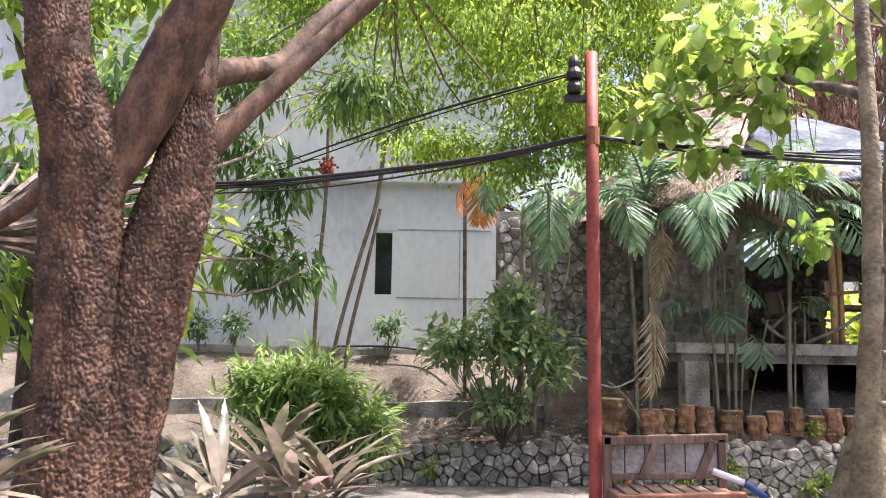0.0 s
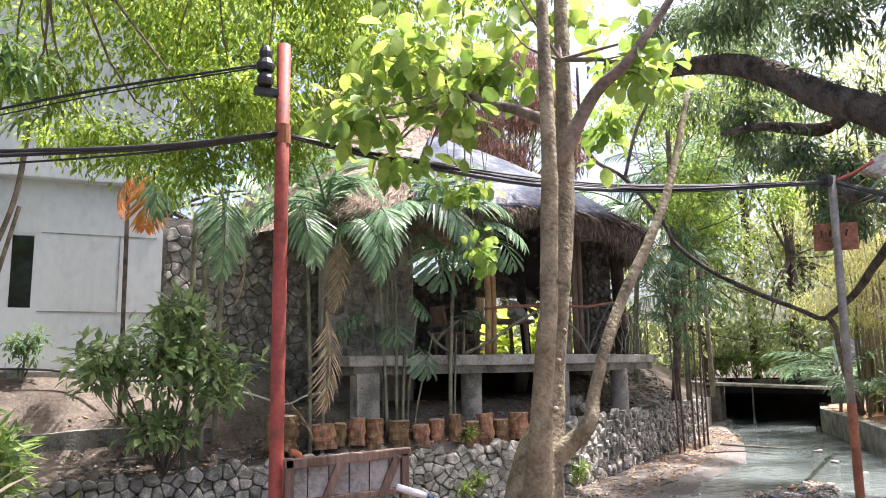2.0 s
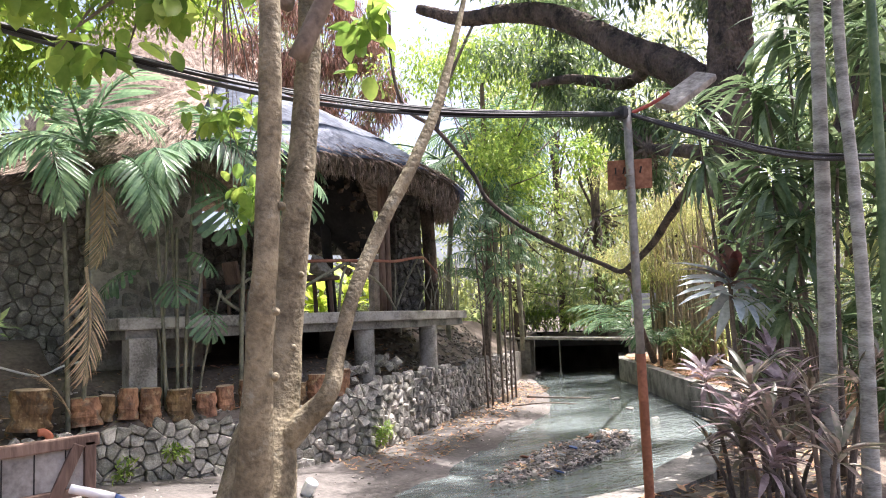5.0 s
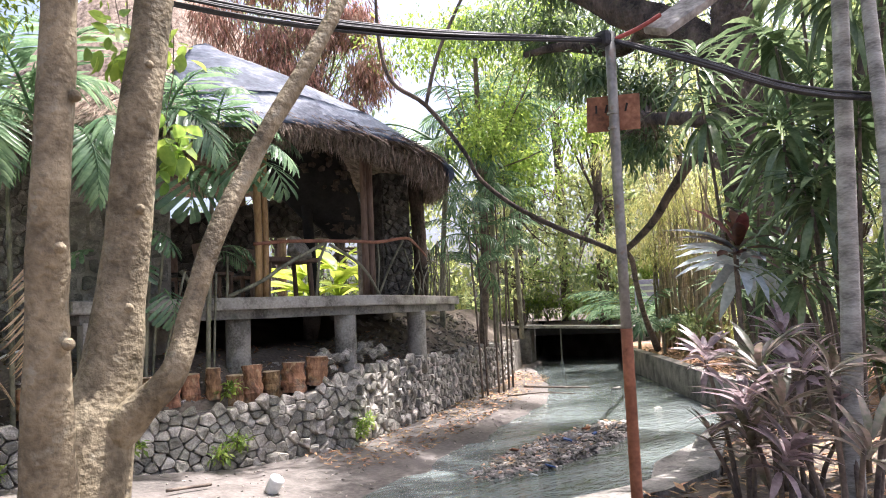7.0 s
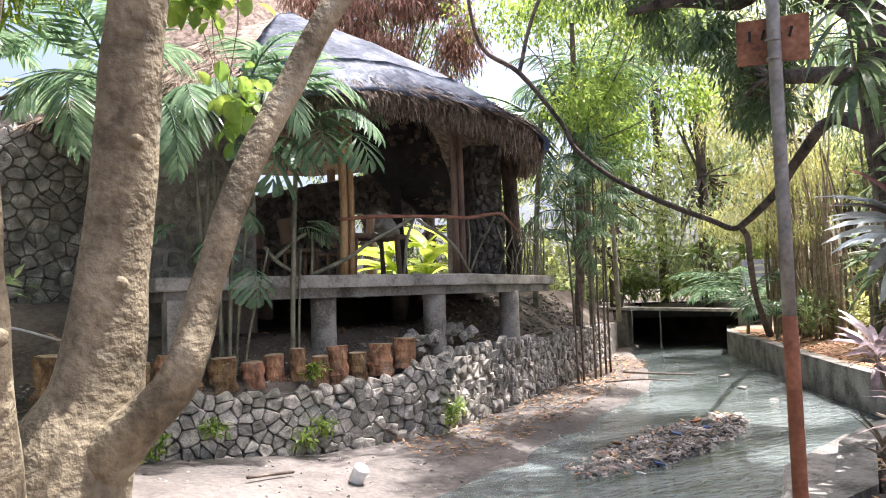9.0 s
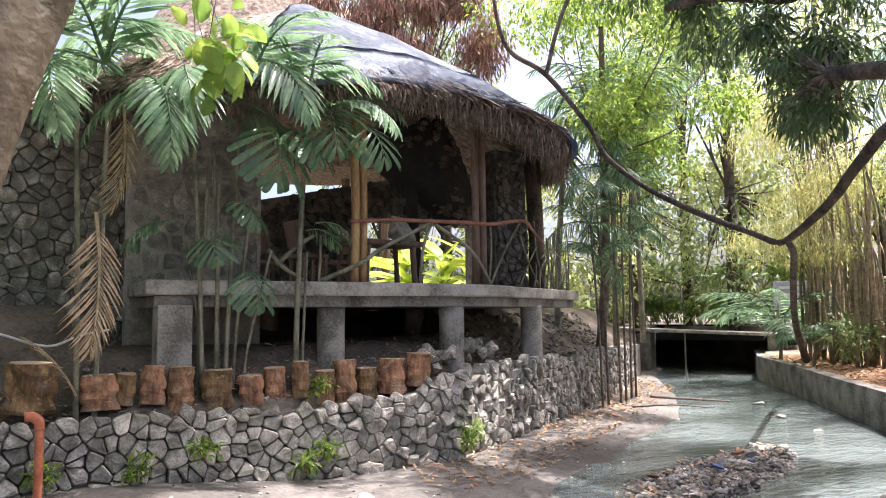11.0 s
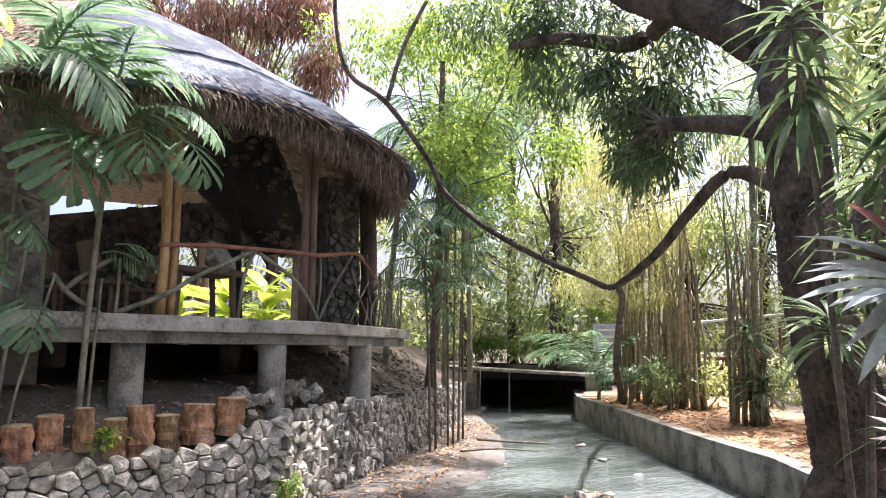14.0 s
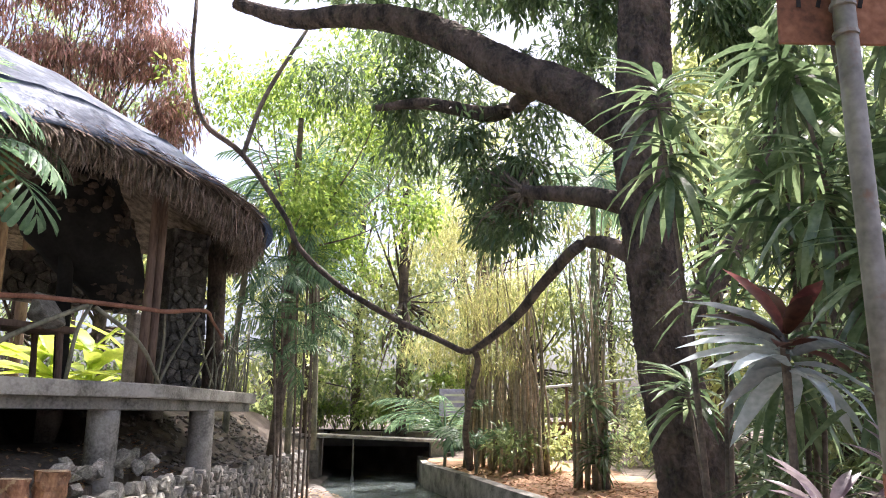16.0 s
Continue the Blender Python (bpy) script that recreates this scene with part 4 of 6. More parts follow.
# Clumps at z 11.19 and 11.69 are unseen additions that dapple the sand.
mb = [((13.99, 7.98, 5.94), (0.9, 1.1, 0.6), 60), ((14.63, 8.72, 5.38), (0.8, 0.9, 0.7), 48), ((13.74, 7.74, 5.06), (0.5, 0.7, 0.5), 24), ((15.14, 9.21, 6.31), (0.9, 0.7, 0.4), 51), ((13.51, 8.74, 6.44), (0.5, 0.7, 0.35), 33), ((15.77, 9.58, 5.57), (0.4, 0.4, 0.5), 30), ((14.79, 10.72, 7.19), (1.0, 1.0, 0.5), 36), ((16.01, 8.7, 7.69), (1.2, 1.0, 0.6), 48), ((14.44, 12.23, 8.69), (1.4, 1.2, 0.6), 39), ((16.8, 10.94, 8.94), (1.4, 1.4, 0.8), 60), ((12.9, 9.5, 9.56), (1.4, 1.6, 0.8), 75), ((14.21, 6.23, 10.44), (2.2, 2.0, 1.3), 390), ((15.75, 8.2, 10.69), (1.8, 1.6, 1.0), 225),
      ((14.68, 4.47, 7.44), (1.4, 1.0, 1.2), 180), ((13.78, 9.99, 7.56), (0.7, 0.9, 0.6), 66), ((11.46, 6.15, 9.94), (1.6, 1.3, 0.9), 120), ((16.41, 10.44, 11.31), (2, 1.6, 1), 105), ((18.47, 13.53, 11.94), (2.0, 2.0, 1.0), 90), ((11.79, 10.52, 11.19), (1.8, 1.4, 0.8), 90), ((17.28, 9.93, 11.69), (2.6, 1.6, 0.8), 150), ((16.08, 12.95, 11.44), (1.8, 1.2, 0.7), 75), ((17.25, 8.18, 9.44), (1.6, 1.4, 0.8), 135)]
mb += [((13.1, 7.4, 8.5), (1.1, 1.0, 0.6), 70), ((13.0, 9.2, 9.5), (1.2, 1.2, 0.6), 80), ((12.8, 11.2, 10.0), (1.3, 1.2, 0.6), 70), ((14.6, 6.6, 8.7), (1.2, 1.0, 0.8), 90), ((12.2, 8.0, 9.4), (1.2, 1.1, 0.6), 70), ((14.3, 10.2, 8.9), (1.2, 1.0, 0.7), 60), ((14.0, 4.9, 7.6), (1.0, 0.8, 0.9), 70)]
part("crown", local(tufts("crown", mb, 13, 0.32, 0.21, 0.24, M_MANGO, 0.5), big), M_MANGO, big, "drooping tufts of narrow deep green leaves, two high clumps added unseen")
bm = bmesh.new()
for root, sel in (((13.36, 7.49, 5.32), mb[:4] + mb[5:6]), ((13.45, 5.49, 9.44), mb[11:13])):
    add_twigs(bm, sel, root, 0.026, 14)
part("twig_work", local(mesh_of(bm, "twig_work", M_LIMB), big), M_LIMB, big)["kind"] = "stuff"

# a lighter tree that reaches over the creek behind the limb
lace = thing("tree", (17.5, 16.8, 1.4), "slender creekside tree with light green airy foliage", "tree")
limb("trunk", [(17.5, 16.8, 1.2, 0.14), (17.3, 16.3, 3.5, 0.12), (16.6, 15.5, 6, 0.1), (16, 14.8, 9, 0.06)], M_LIMB, lace)
lb = [((14.0, 15.5, 9.2), (1.8, 1.4, 1.0), 36), ((15.6, 12.8, 9.0), (1.8, 1.5, 1.0), 40), ((19.5, 17.5, 8.5), (2.4, 2.0, 1.6), 190), ((18.0, 18.5, 11.0), (2.4, 2.0, 1.6), 170), ((21.0, 16.0, 10.5), (2.2, 2.0, 1.6), 150), ((17.6, 12.6, 6.8), (1.3, 1.2, 0.8), 60), ((16.6, 14.8, 7.2), (1.6, 1.5, 1.4), 170), ((15.2, 13.8, 6.6), (1.4, 1.2, 1.0), 60), ((18.4, 15.6, 6.2), (1.6, 1.4, 1.5), 150), ((15.8, 15.0, 9.6), (2.2, 1.6, 1.0), 120), ((17.5, 14.0, 9.2), (1.6, 1.6, 1.2), 100), ((19.0, 15.5, 12.0), (2.6, 2.0, 1.4), 120)]
part("crown", local(tufts("crown", lb, 13, 0.36, 0.15, 0.42, M_BRIGHT, 0.4), lace), M_BRIGHT, lace)
part("twig_work", local(mesh_of(add_twigs(bmesh.new(), lb, (16.6, 15.5, 6), 0.03, 1), "twig_work", M_LIMB), lace), M_LIMB, lace)["kind"] = "stuff"

# ---- palms ----
BLUNT = [(0.0, 0.12), (0.35, 0.62), (0.78, 1.0), (0.97, 0.8), (1.0, 0.35)]
F_BIG = frond_mesh("frond", 1.5, 20, 0.48, 0.056, 0.95, M_PALM, 0.75, 0.3)
F_MID = frond_mesh("frond", 1.05, 13, 0.40, 0.052, 1.0, M_PALM, 0.65, 0.3, BLUNT)
F_FAN = frond_mesh("frond", 0.62, 7, 0.40, 0.07, 0.8, M_PALM, 0.55, 0.25, BLUNT)
F_THIN = frond_mesh("frond", 1.3, 20, 0.42, 0.032, 0.9, M_PALM, 0.7, 0.5)
F_DRY = frond_mesh("frond", 1.45, 26, 0.44, 0.022, 0.35, M_DRY, 1.0, 0.0)
F_ORANGE = frond_mesh("frond", 0.9, 14, 0.42, 0.04, 0.8, M_ORANGE, 0.9, 0.4)


def palm(place, stems, fronds, label, stem_mat=M_STEM, group="", category="palm"):
    """stems: point lists; fronds: (mesh, place, pitch up, turn, size)."""
    t = thing("palm_tree", place, label, category, group)
    for s in stems:
        limb("stem", s, stem_mat, t, 8, 0.05, 4)
    for me, q, pitch, turn, size in fronds:
        ob = part("frond", me, None, t)
        ob.matrix_basis = Matrix.Translation(Vector(q) - t.location) @ pose(0, 0, 0, random.uniform(-15, 15), -pitch, turn) @ Matrix.Scale(size, 4)
    return t


def crown_of(q, me, n, pitch=(10, 65), size=1.0, start=0.0):
    return [(me, (q[0], q[1], q[2]), random.uniform(*pitch), start + 360 * i / n + random.uniform(-18, 18), size * random.uniform(0.85, 1.15)) for i in range(n)]


def stalk(x, y, z0, z1, r, bend=0.1):
    return [(x, y, z0, r), (x + bend * 0.3, y, z0 + (z1 - z0) * 0.4, r * 0.9), (x + bend, y - bend * 0.4, z1, r * 0.8)]


random.seed(3)
palm((6.2, 11.25, 1.2), [stalk(6.05, 11.25, 1.0, 4.4, 0.032, -0.15), stalk(6.2, 11.2, 1.0, 4.0, 0.03, 0.0), stalk(6.32, 11.25, 1.0, 4.7, 0.032, 0.15), stalk(6.42, 11.3, 1.0, 3.6, 0.026, 0.2), stalk(6.12, 11.3, 1.0, 3.2, 0.022, -0.3), stalk(6.0, 11.35, 1.0, 4.2, 0.026, 0.1), stalk(6.27, 11.35, 1.0, 4.4, 0.026, -0.1), stalk(6.5, 11.2, 1.0, 3.0, 0.02, 0.35)],
     crown_of((6.55, 11.1, 5.1), F_BIG, 5, (0, 65), 1.1) + crown_of((5.8, 11.1, 4.9), F_BIG, 4, (-5, 60), 1.0) + [(F_BIG, (6.4, 10.9, 5.3), -5, -75, 1.15), (F_BIG, (5.9, 10.9, 5.0), -10, -110, 1.1), (F_BIG, (6.8, 11.0, 5.2), 20, -40, 1.1), (F_FAN, (6.75, 10.9, 4.6), -35, -85, 1.5)] +
     [(F_FAN, (6.1, 11.15, 3.2), -20, -100, 0.85), (F_FAN, (6.55, 11.05, 2.75), -35, -80, 0.95), (F_FAN, (5.6, 11.1, 3.3), -5, 190, 1.0), (F_FAN, (6.35, 11.1, 3.6), -10, -60, 0.9), (F_FAN, (7.0, 11.1, 4.6), -10, -60, 1.3)],
     "clumping palm with thin stems and feather fronds by the pavilion", group="pavilion palms")
palm((7.25, 11.2, 1.2), [stalk(7.22, 11.2, 1.0, 4.7, 0.04, 0.12), stalk(7.33, 11.25, 1.0, 3.0, 0.022, 0.06)],
     crown_of((7.35, 11.05, 5.0), F_BIG, 4, (5, 65), 1.0) + [(F_BIG, (7.4, 11.1, 4.8), 15, -60, 1.1), (F_FAN, (8.0, 10.9, 4.75), -25, -70, 1.2), (F_FAN, (7.6, 11.0, 4.8), -20, -100, 1.2), (F_MID, (7.5, 11.2, 3.4), 0, -30, 0.6), (F_MID, (7.4, 11.3, 3.3), 10, 20, 0.6)],
     "single-stemmed palm with glossy fronds beside the pavilion slab", group="pavilion palms")
palm((4.75, 10.95, 1.1), [stalk(4.8, 10.95, 0.9, 4.6, 0.035, 0.05), stalk(4.62, 11.0, 0.9, 5.0, 0.035, -0.1)],
     crown_of((4.8, 10.9, 5.1), F_BIG, 6, (5, 65), 1.1) + crown_of((4.4, 10.9, 5.4), F_BIG, 5, (5, 60)) + [(F_BIG, (4.3, 10.6, 5.0), -20, -100, 1.0), (F_BIG, (5.2, 10.5, 4.9), -25, -80, 1.0), (F_DRY, (4.72, 10.5, 3.3), -82, -60, 1.1), (F_DRY, (4.6, 10.75, 1.3), 60, 200, 0.6), (F_DRY, (5.0, 10.75, 4.6), -86, 30, 0.9)],
     "palm with a dead straw-coloured frond hanging by its stem", group="pavilion palms")
palm((2.75, 11.2, 1.1), [stalk(2.7, 11.2, 0.9, 4.9, 0.05, 0.05), stalk(2.95, 11.4, 0.9, 5.1, 0.06, 0.0), stalk(3.2, 11.6, 1.0, 5.2, 0.05, 0.05)],
     crown_of((2.8, 11.1, 5.3), F_BIG, 6, (5, 60), 1.1) + [(F_BIG, (3.0, 10.4, 5.1), -35, -90, 1.1), (F_BIG, (2.5, 10.6, 5.4), -10, -120, 1.0), (F_ORANGE, (2.1, 10.5, 5.4), -55, -110, 1.15), (F_ORANGE, (1.9, 10.5, 5.35), -40, 190, 0.9), (F_DRY, (3.4, 10.6, 4.4), -84, 0, 0.7)],
     "palm with pale trunks, green fronds and one orange dead frond", group="pavilion palms")
# palms at the corner of the stone wall
for x, y, h in ((15.2, 14.2, 4.8), (16.1, 14.6, 6.4), (17.0, 15.2, 5.6)):
    st = [stalk(x + dx, y + dy, 0.1, h + random.uniform(-1.2, 0.5), 0.03, random.uniform(-0.3, 0.3)) for dx, dy in ((0, 0), (0.3, 0.15))]
    fr = [f for q in st for f in crown_of(q[-1][:3], F_THIN, 6, (-10, 55), 1.0)] + crown_of((x, y, h * 0.7), F_THIN, 4, (-10, 40), 0.95)
    palm((x, y, 0.15), st, fr, "slim clumping palm with dark stems by the stone wall", M_LIMB, "wall-end palms")
# orange-tipped old frond on the last one, small palms on the far bank
palm((22.2, 13.9, 0.75), [stalk(22.2, 13.9, 0.6, 1.4, 0.05)], crown_of((22.2, 13.9, 1.35), F_THIN, 8, (25, 70), 0.9), "young feather palm on the far bank", group="bank palms")
palm((23.6, 15.9, 0.75), [stalk(23.6, 15.9, 0.6, 1.6, 0.06)], crown_of((23.6, 15.9, 1.6), F_THIN, 10, (10, 60), 1.9), "young feather palm on the far bank", group="bank palms")

for x, y, h in ((18.6, 17.4, 8.2), (21.2, 19.0, 9.4), (16.2, 17.0, 7.2), (22.5, 10.5, 8.5)):
    palm((x, y, 1.6), [stalk(x, y, 1.2, h, 0.09, random.uniform(-0.5, 0.5))], [f for f in crown_of((x, y, h), F_THIN, 13, (-25, 65), 2.0)], "tall feather palm among the woods", group="woods palms")
# grey palm trunks close to the path
palm((8.42, 2.4, 0.8), [[(8.42, 2.42, 0.6, 0.09), (8.42, 2.40, 1.0, 0.075), (8.45, 2.34, 2.12, 0.066), (8.48, 2.28, 3.51, 0.06), (8.50, 2.22, 4.96, 0.054), (8.53, 2.17, 6.8, 0.05)]], crown_of((8.53, 2.17, 6.9), F_BIG, 7, (0, 60), 1.2), "tall palm with a ringed pale grey trunk", M_PALMBARK, group="tall palms")
palm((8.26, 2.03, 0.8), [[(8.24, 2.03, 0.6, 0.07), (8.29, 1.97, 2.34, 0.052), (8.38, 2.00, 3.45, 0.048), (8.47, 2.05, 4.50, 0.046), (8.49, 1.99, 6.8, 0.044)]], crown_of((8.49, 1.99, 6.8), F_BIG, 6, (0, 60), 1.2), "tall palm with a ringed grey-green trunk", M_PALMBARK, group="tall palms")
palm((8.04, 1.77, 0.8), [[(8.02, 1.77, 0.6, 0.05), (8.08, 1.68, 3.37, 0.037), (8.10, 1.61, 6.03, 0.034)]], crown_of((8.1, 1.61, 6.0), F_BIG, 5, (0, 60), 1.0), "slim young palm with a green stem", M_DRAC, "tall palms")

# ---- strap-leaved plants ----
R_STRAP = rosette_mesh("leaves", 36, 0.56, 0.078, M_DRAC, 0.65, (-0.35, 1.1), 0.3)
R_STRAP2 = rosette_mesh("leaves", 38, 0.62, 0.10, M_DRAC, 0.75, (-0.6, 0.9), 0.5)
R_CORD = rosette_mesh("leaves", 26, 0.42, 0.085, M_CORDY, 0.45, (-0.1, 1.4), 0.25)
R_PINK = rosette_mesh("leaves", 20, 0.46, 0.07, mat("pinkish_leaf", (0.10, 0.115, 0.06), (0.33, 0.24, 0.21), 0.35, 3, 20, 0.15, 0.005, island=0.4, through_light=0.25), 0.35, (0.1, 1.6), 0.2)
R_SILV = rosette_mesh("leaves", 22, 0.48, 0.105, M_CORDYSILV, 0.55, (-0.1, 0.6), 0.15)
R_MAROON = rosette_mesh("leaves", 13, 0.52, 0.15, M_CORDYRED, 0.4, (0.15, 1.9), 0.2)


def strap(name, place, heads, label, category, group=""):
    """A cane plant: each head is (mesh, x, y, z, size) on a thin cane from the base."""
    t = thing(name, place, label, category, group)
    for me, x, y, z, size in heads:
        limb("cane", [(place[0] + (x - place[0]) * 0.2, place[1] + (y - place[1]) * 0.2, place[2] - 0.1, 0.022), ((place[0] + x) / 2, (place[1] + y) / 2, (place[2] + z) / 2, 0.018), (x, y, z + 0.1 * size, 0.014)], M_LIMB, t, 6, 0.08, 3)
        ob = part("leaf_head", me, None, t)
        ob.matrix_basis = Matrix.Translation(Vector((x, y, z)) - t.location) @ pose(0, 0, 0, random.uniform(-20, 20), random.uniform(-20, 20), random.uniform(0, 360)) @ Matrix.Scale(size, 4)
    return t


strap("dracaena", (10.45, 4.3, 0.85), [(R_STRAP, 10.28, 4.55, 4.7, 0.95), (R_STRAP2, 10.3, 4.5, 4.1, 0.85), (R_STRAP, 10.6, 4.1, 3.5, 0.85), (R_STRAP2, 10.6, 4.2, 2.9, 0.75), (R_STRAP, 10.8, 4.6, 2.3, 0.8)], "tall dracaena with drooping strap leaves by the big trunk", "dracaena", "strap plants")
strap("dracaena", (9.7, 2.9, 0.85), [(R_STRAP2, 9.6, 3.3, 3.5, 0.8), (R_STRAP2, 9.4, 3.0, 2.9, 0.75), (R_STRAP2, 9.8, 3.4, 4.5, 0.85), (R_STRAP2, 10.0, 2.8, 4.0, 0.85), (R_STRAP, 9.5, 2.6, 3.6, 0.8), (R_STRAP, 9.3, 3.1, 2.3, 0.75), (R_STRAP2, 9.7, 3.0, 3.2, 0.8), (R_STRAP2, 9.5, 2.7, 4.6, 0.8), (R_STRAP2, 9.9, 3.2, 5.2, 0.85)], "dense dracaena thicket with long hanging leaves", "dracaena", "strap plants")
strap("dracaena", (10.2, 2.2, 0.85), [(R_STRAP2, 10.2, 2.4, 3.0, 0.9), (R_STRAP2, 10.5, 2.0, 4.0, 0.9), (R_STRAP2, 9.7, 1.7, 3.4, 0.9), (R_STRAP, 9.9, 2.1, 2.3, 0.85), (R_STRAP2, 9.4, 1.9, 2.6, 0.85), (R_STRAP2, 9.9, 2.2, 4.7, 0.9), (R_STRAP2, 10.3, 2.5, 5.2, 0.9), (R_STRAP2, 9.6, 2.1, 4.0, 0.85)], "dense dracaena thicket with long hanging leaves", "dracaena", "strap plants")
strap("dracaena", (10.0, 3.6, 0.85), [(R_STRAP2, 10.1, 3.7, 2.4, 0.8), (R_STRAP2, 10.2, 3.4, 3.2, 0.85), (R_STRAP, 9.9, 3.8, 1.7, 0.7), (R_STRAP2, 10.4, 3.5, 4.3, 0.85), (R_STRAP2, 10.2, 3.6, 3.7, 0.8)], "dense dracaena thicket with long hanging leaves", "dracaena", "strap plants")
for x, y, z, k in ((13.04, 6.5, 6.72, 0.34), (13.1, 7.3, 7.2, 0.3), (13.08, 8.1, 7.8, 0.36), (13.06, 8.9, 8.32, 0.3), (12.98, 9.9, 8.85, 0.34), (12.9, 10.8, 9.05, 0.3), (13.08, 7.75, 7.15, 0.28)):
    t = thing("fern", (x, y, z), "small fern growing on the heavy mossy limb", "fern", "limb ferns")
    ob = part("leaves", R_STRAP, None, t)
    ob.matrix_basis = pose(0, 0, -0.02, random.uniform(-25, 25), random.uniform(-25, 25), random.uniform(0, 360)) @ Matrix.Scale(k, 4)
strap("ti_plant", (9.0, 3.5, 0.8), [(R_SILV, 9.0, 3.48, 2.48, 1.1), (R_MAROON, 9.0, 3.5, 2.62, 0.8)], "broad-leaved ti plant with a maroon top and silvery lower leaves", "ti plant")
for x, y, hs in ((8.1, 3.0, (1.5, 1.75, 1.3)), (8.6, 2.8, (1.6, 1.85, 1.35)), (7.9, 2.6, (1.45, 1.7, 1.25)), (8.9, 3.2, (1.45, 1.7, 1.2)), (8.3, 2.3, (1.7, 1.9, 1.4)), (7.7, 2.1, (1.5, 1.75, 1.3))):
    strap("cordyline", (x, y, 0.8), [(random.choice((R_CORD, R_PINK, R_PINK)), x + random.uniform(-0.3, 0.3), y + random.uniform(-0.3, 0.3), h, random.uniform(0.5, 0.78)) for h in (*hs, 1.2)], "purple-grey cordyline bush by the creek edge", "cordyline", "cordylines")
for x, y, z, s in ((0.14, 2.46, 1.55, 1.0), (0.54, 2.55, 1.5, 1.15), (0.75, 2.55, 1.55, 1.0), (-0.05, 2.6, 1.4, 1.0), (0.35, 2.8, 1.6, 1.1), (-0.42, 1.15, 1.85, 0.9), (-0.5, 1.3, 1.7, 0.9)):
    strap("cordyline", (x, y, 0.8), [(R_PINK, x, y, z, s)], "pink-tinged cordyline with pale broad leaves at the tree's foot", "cordyline", "pink cordylines")

# ---- shrubs ----
def shrub(place, blobs, per, spread, size, ratio, m, label, group="", stems=8, hang=0.1):
    t = thing("shrub", place, label, "shrub", group)
    part("foliage", local(tufts("foliage", blobs, per, spread, size, ratio, m, hang), t), m, t)
    part("stem_work", local(mesh_of(add_twigs(bmesh.new(), blobs, (place[0], place[1], place[2] - 0.08), 0.018, stems), "stems", M_LIMB), t), M_LIMB, t)
    return t


shrub((-0.7, 9.3, 0.35), [((-1.1, 9.2, 1.85), (0.85, 0.7, 0.55), 85), ((-0.4, 9.1, 1.85), (0.8, 0.6, 0.6), 90), ((-0.7, 9.0, 1.25), (1.1, 0.6, 0.5), 75), ((0.3, 9.1, 1.35), (0.5, 0.45, 0.55), 48)], 12, 0.24, 0.28, 0.17, leafmat("lance_leaf", (0.10, 0.175, 0.04), (0.25, 0.35, 0.10)), "dense bush of narrow bright green leaves below the wall", stems=14)
shrub((2.4, 10.95, 0.95), [((2.3, 10.7, 2.6), (1.1, 0.7, 0.8), 70), ((3.1, 10.6, 2.3), (0.8, 0.6, 0.7), 44), ((1.5, 10.6, 2.5), (0.8, 0.5, 0.5), 36), ((2.5, 10.8, 3.3), (0.5, 0.5, 0.4), 26), ((2.3, 10.6, 1.6), (0.7, 0.4, 0.3), 22)], 9, 0.2, 0.21, 0.42, leafmat("shrub_leaf", (0.13, 0.20, 0.08), (0.32, 0.41, 0.19)), "open shrub with thin crooked stems on the stone wall", stems=6)
for x, y, z in ((-3.3, 13.0, 2.4), (-2.6, 12.95, 2.4), (0.35, 12.9, 2.35), (-4.8, 12.8, 2.4), (-7.6, 12.4, 2.3)):
    shrub((x, y, z), [((x, y, z + 0.45), (0.35, 0.3, 0.4), 30)], 9, 0.14, 0.13, 0.35, M_GREEN, "small shrub in the strip below the white house", "house shrubs", 5)
for x, y, z in ((5.9, 10.45, 0.62), (7.1, 10.4, 0.35), (7.35, 10.42, 0.5), (9.6, 10.8, 0.3), (9.8, 10.95, 0.42), (7.4, 10.8, 1.2), (1.2, 10.45, 0.55), (5.2, 10.45, 0.45), (4.3, 10.4, 0.5)):
    shrub((x, y, z), [((x, y - 0.06, z + 0.06), (0.17, 0.12, 0.11), 9)], 8, 0.09, 0.1, 0.42, M_BRIGHT, "small bright green weed growing from the wall's joints", "wall weeds", 3)

# slender cane plants before the house
for pts, head in (([(-0.73, 11.0, 1.5, 0.035), (-0.73, 10.9, 2.63, 0.034), (-0.67, 10.8, 3.95, 0.034), (-0.6, 10.7, 4.9, 0.032), (-0.58, 10.6, 6.3, 0.03)], 6.3), ([(-0.45, 11.2, 1.6, 0.036), (-0.4, 11.0, 2.46, 0.036), (-0.05, 10.9, 3.85, 0.036), (0.25, 10.8, 4.9, 0.04), (0.36, 10.7, 6.0, 0.045)], 6.0),
                  ([(-0.25, 11.2, 1.6, 0.034), (-0.2, 11.1, 2.52, 0.034), (0.06, 11.0, 3.7, 0.034), (0.3, 10.85, 4.75, 0.03)], 0), ([(1.78, 11.5, 1.6, 0.034), (1.76, 11.4, 2.96, 0.034), (1.74, 11.3, 4.6, 0.034), (1.72, 11.3, 5.6, 0.03)], 5.6)):
    t = thing("cane_plant", pts[0][:3], "slender bent dark cane with a tuft of strap leaves on top", "dracaena", "house canes")
    limb("cane", pts, M_LIMB, t, 8, 0.05, 5)
    if head:
        ob = part("leaf_head", R_STRAP, None, t)
        ob.location = Vector(pts[-1][:3]) - t.location
        ob.rotation_euler = (0.2, 0.1, random.uniform(0, 6))
bm = bmesh.new()
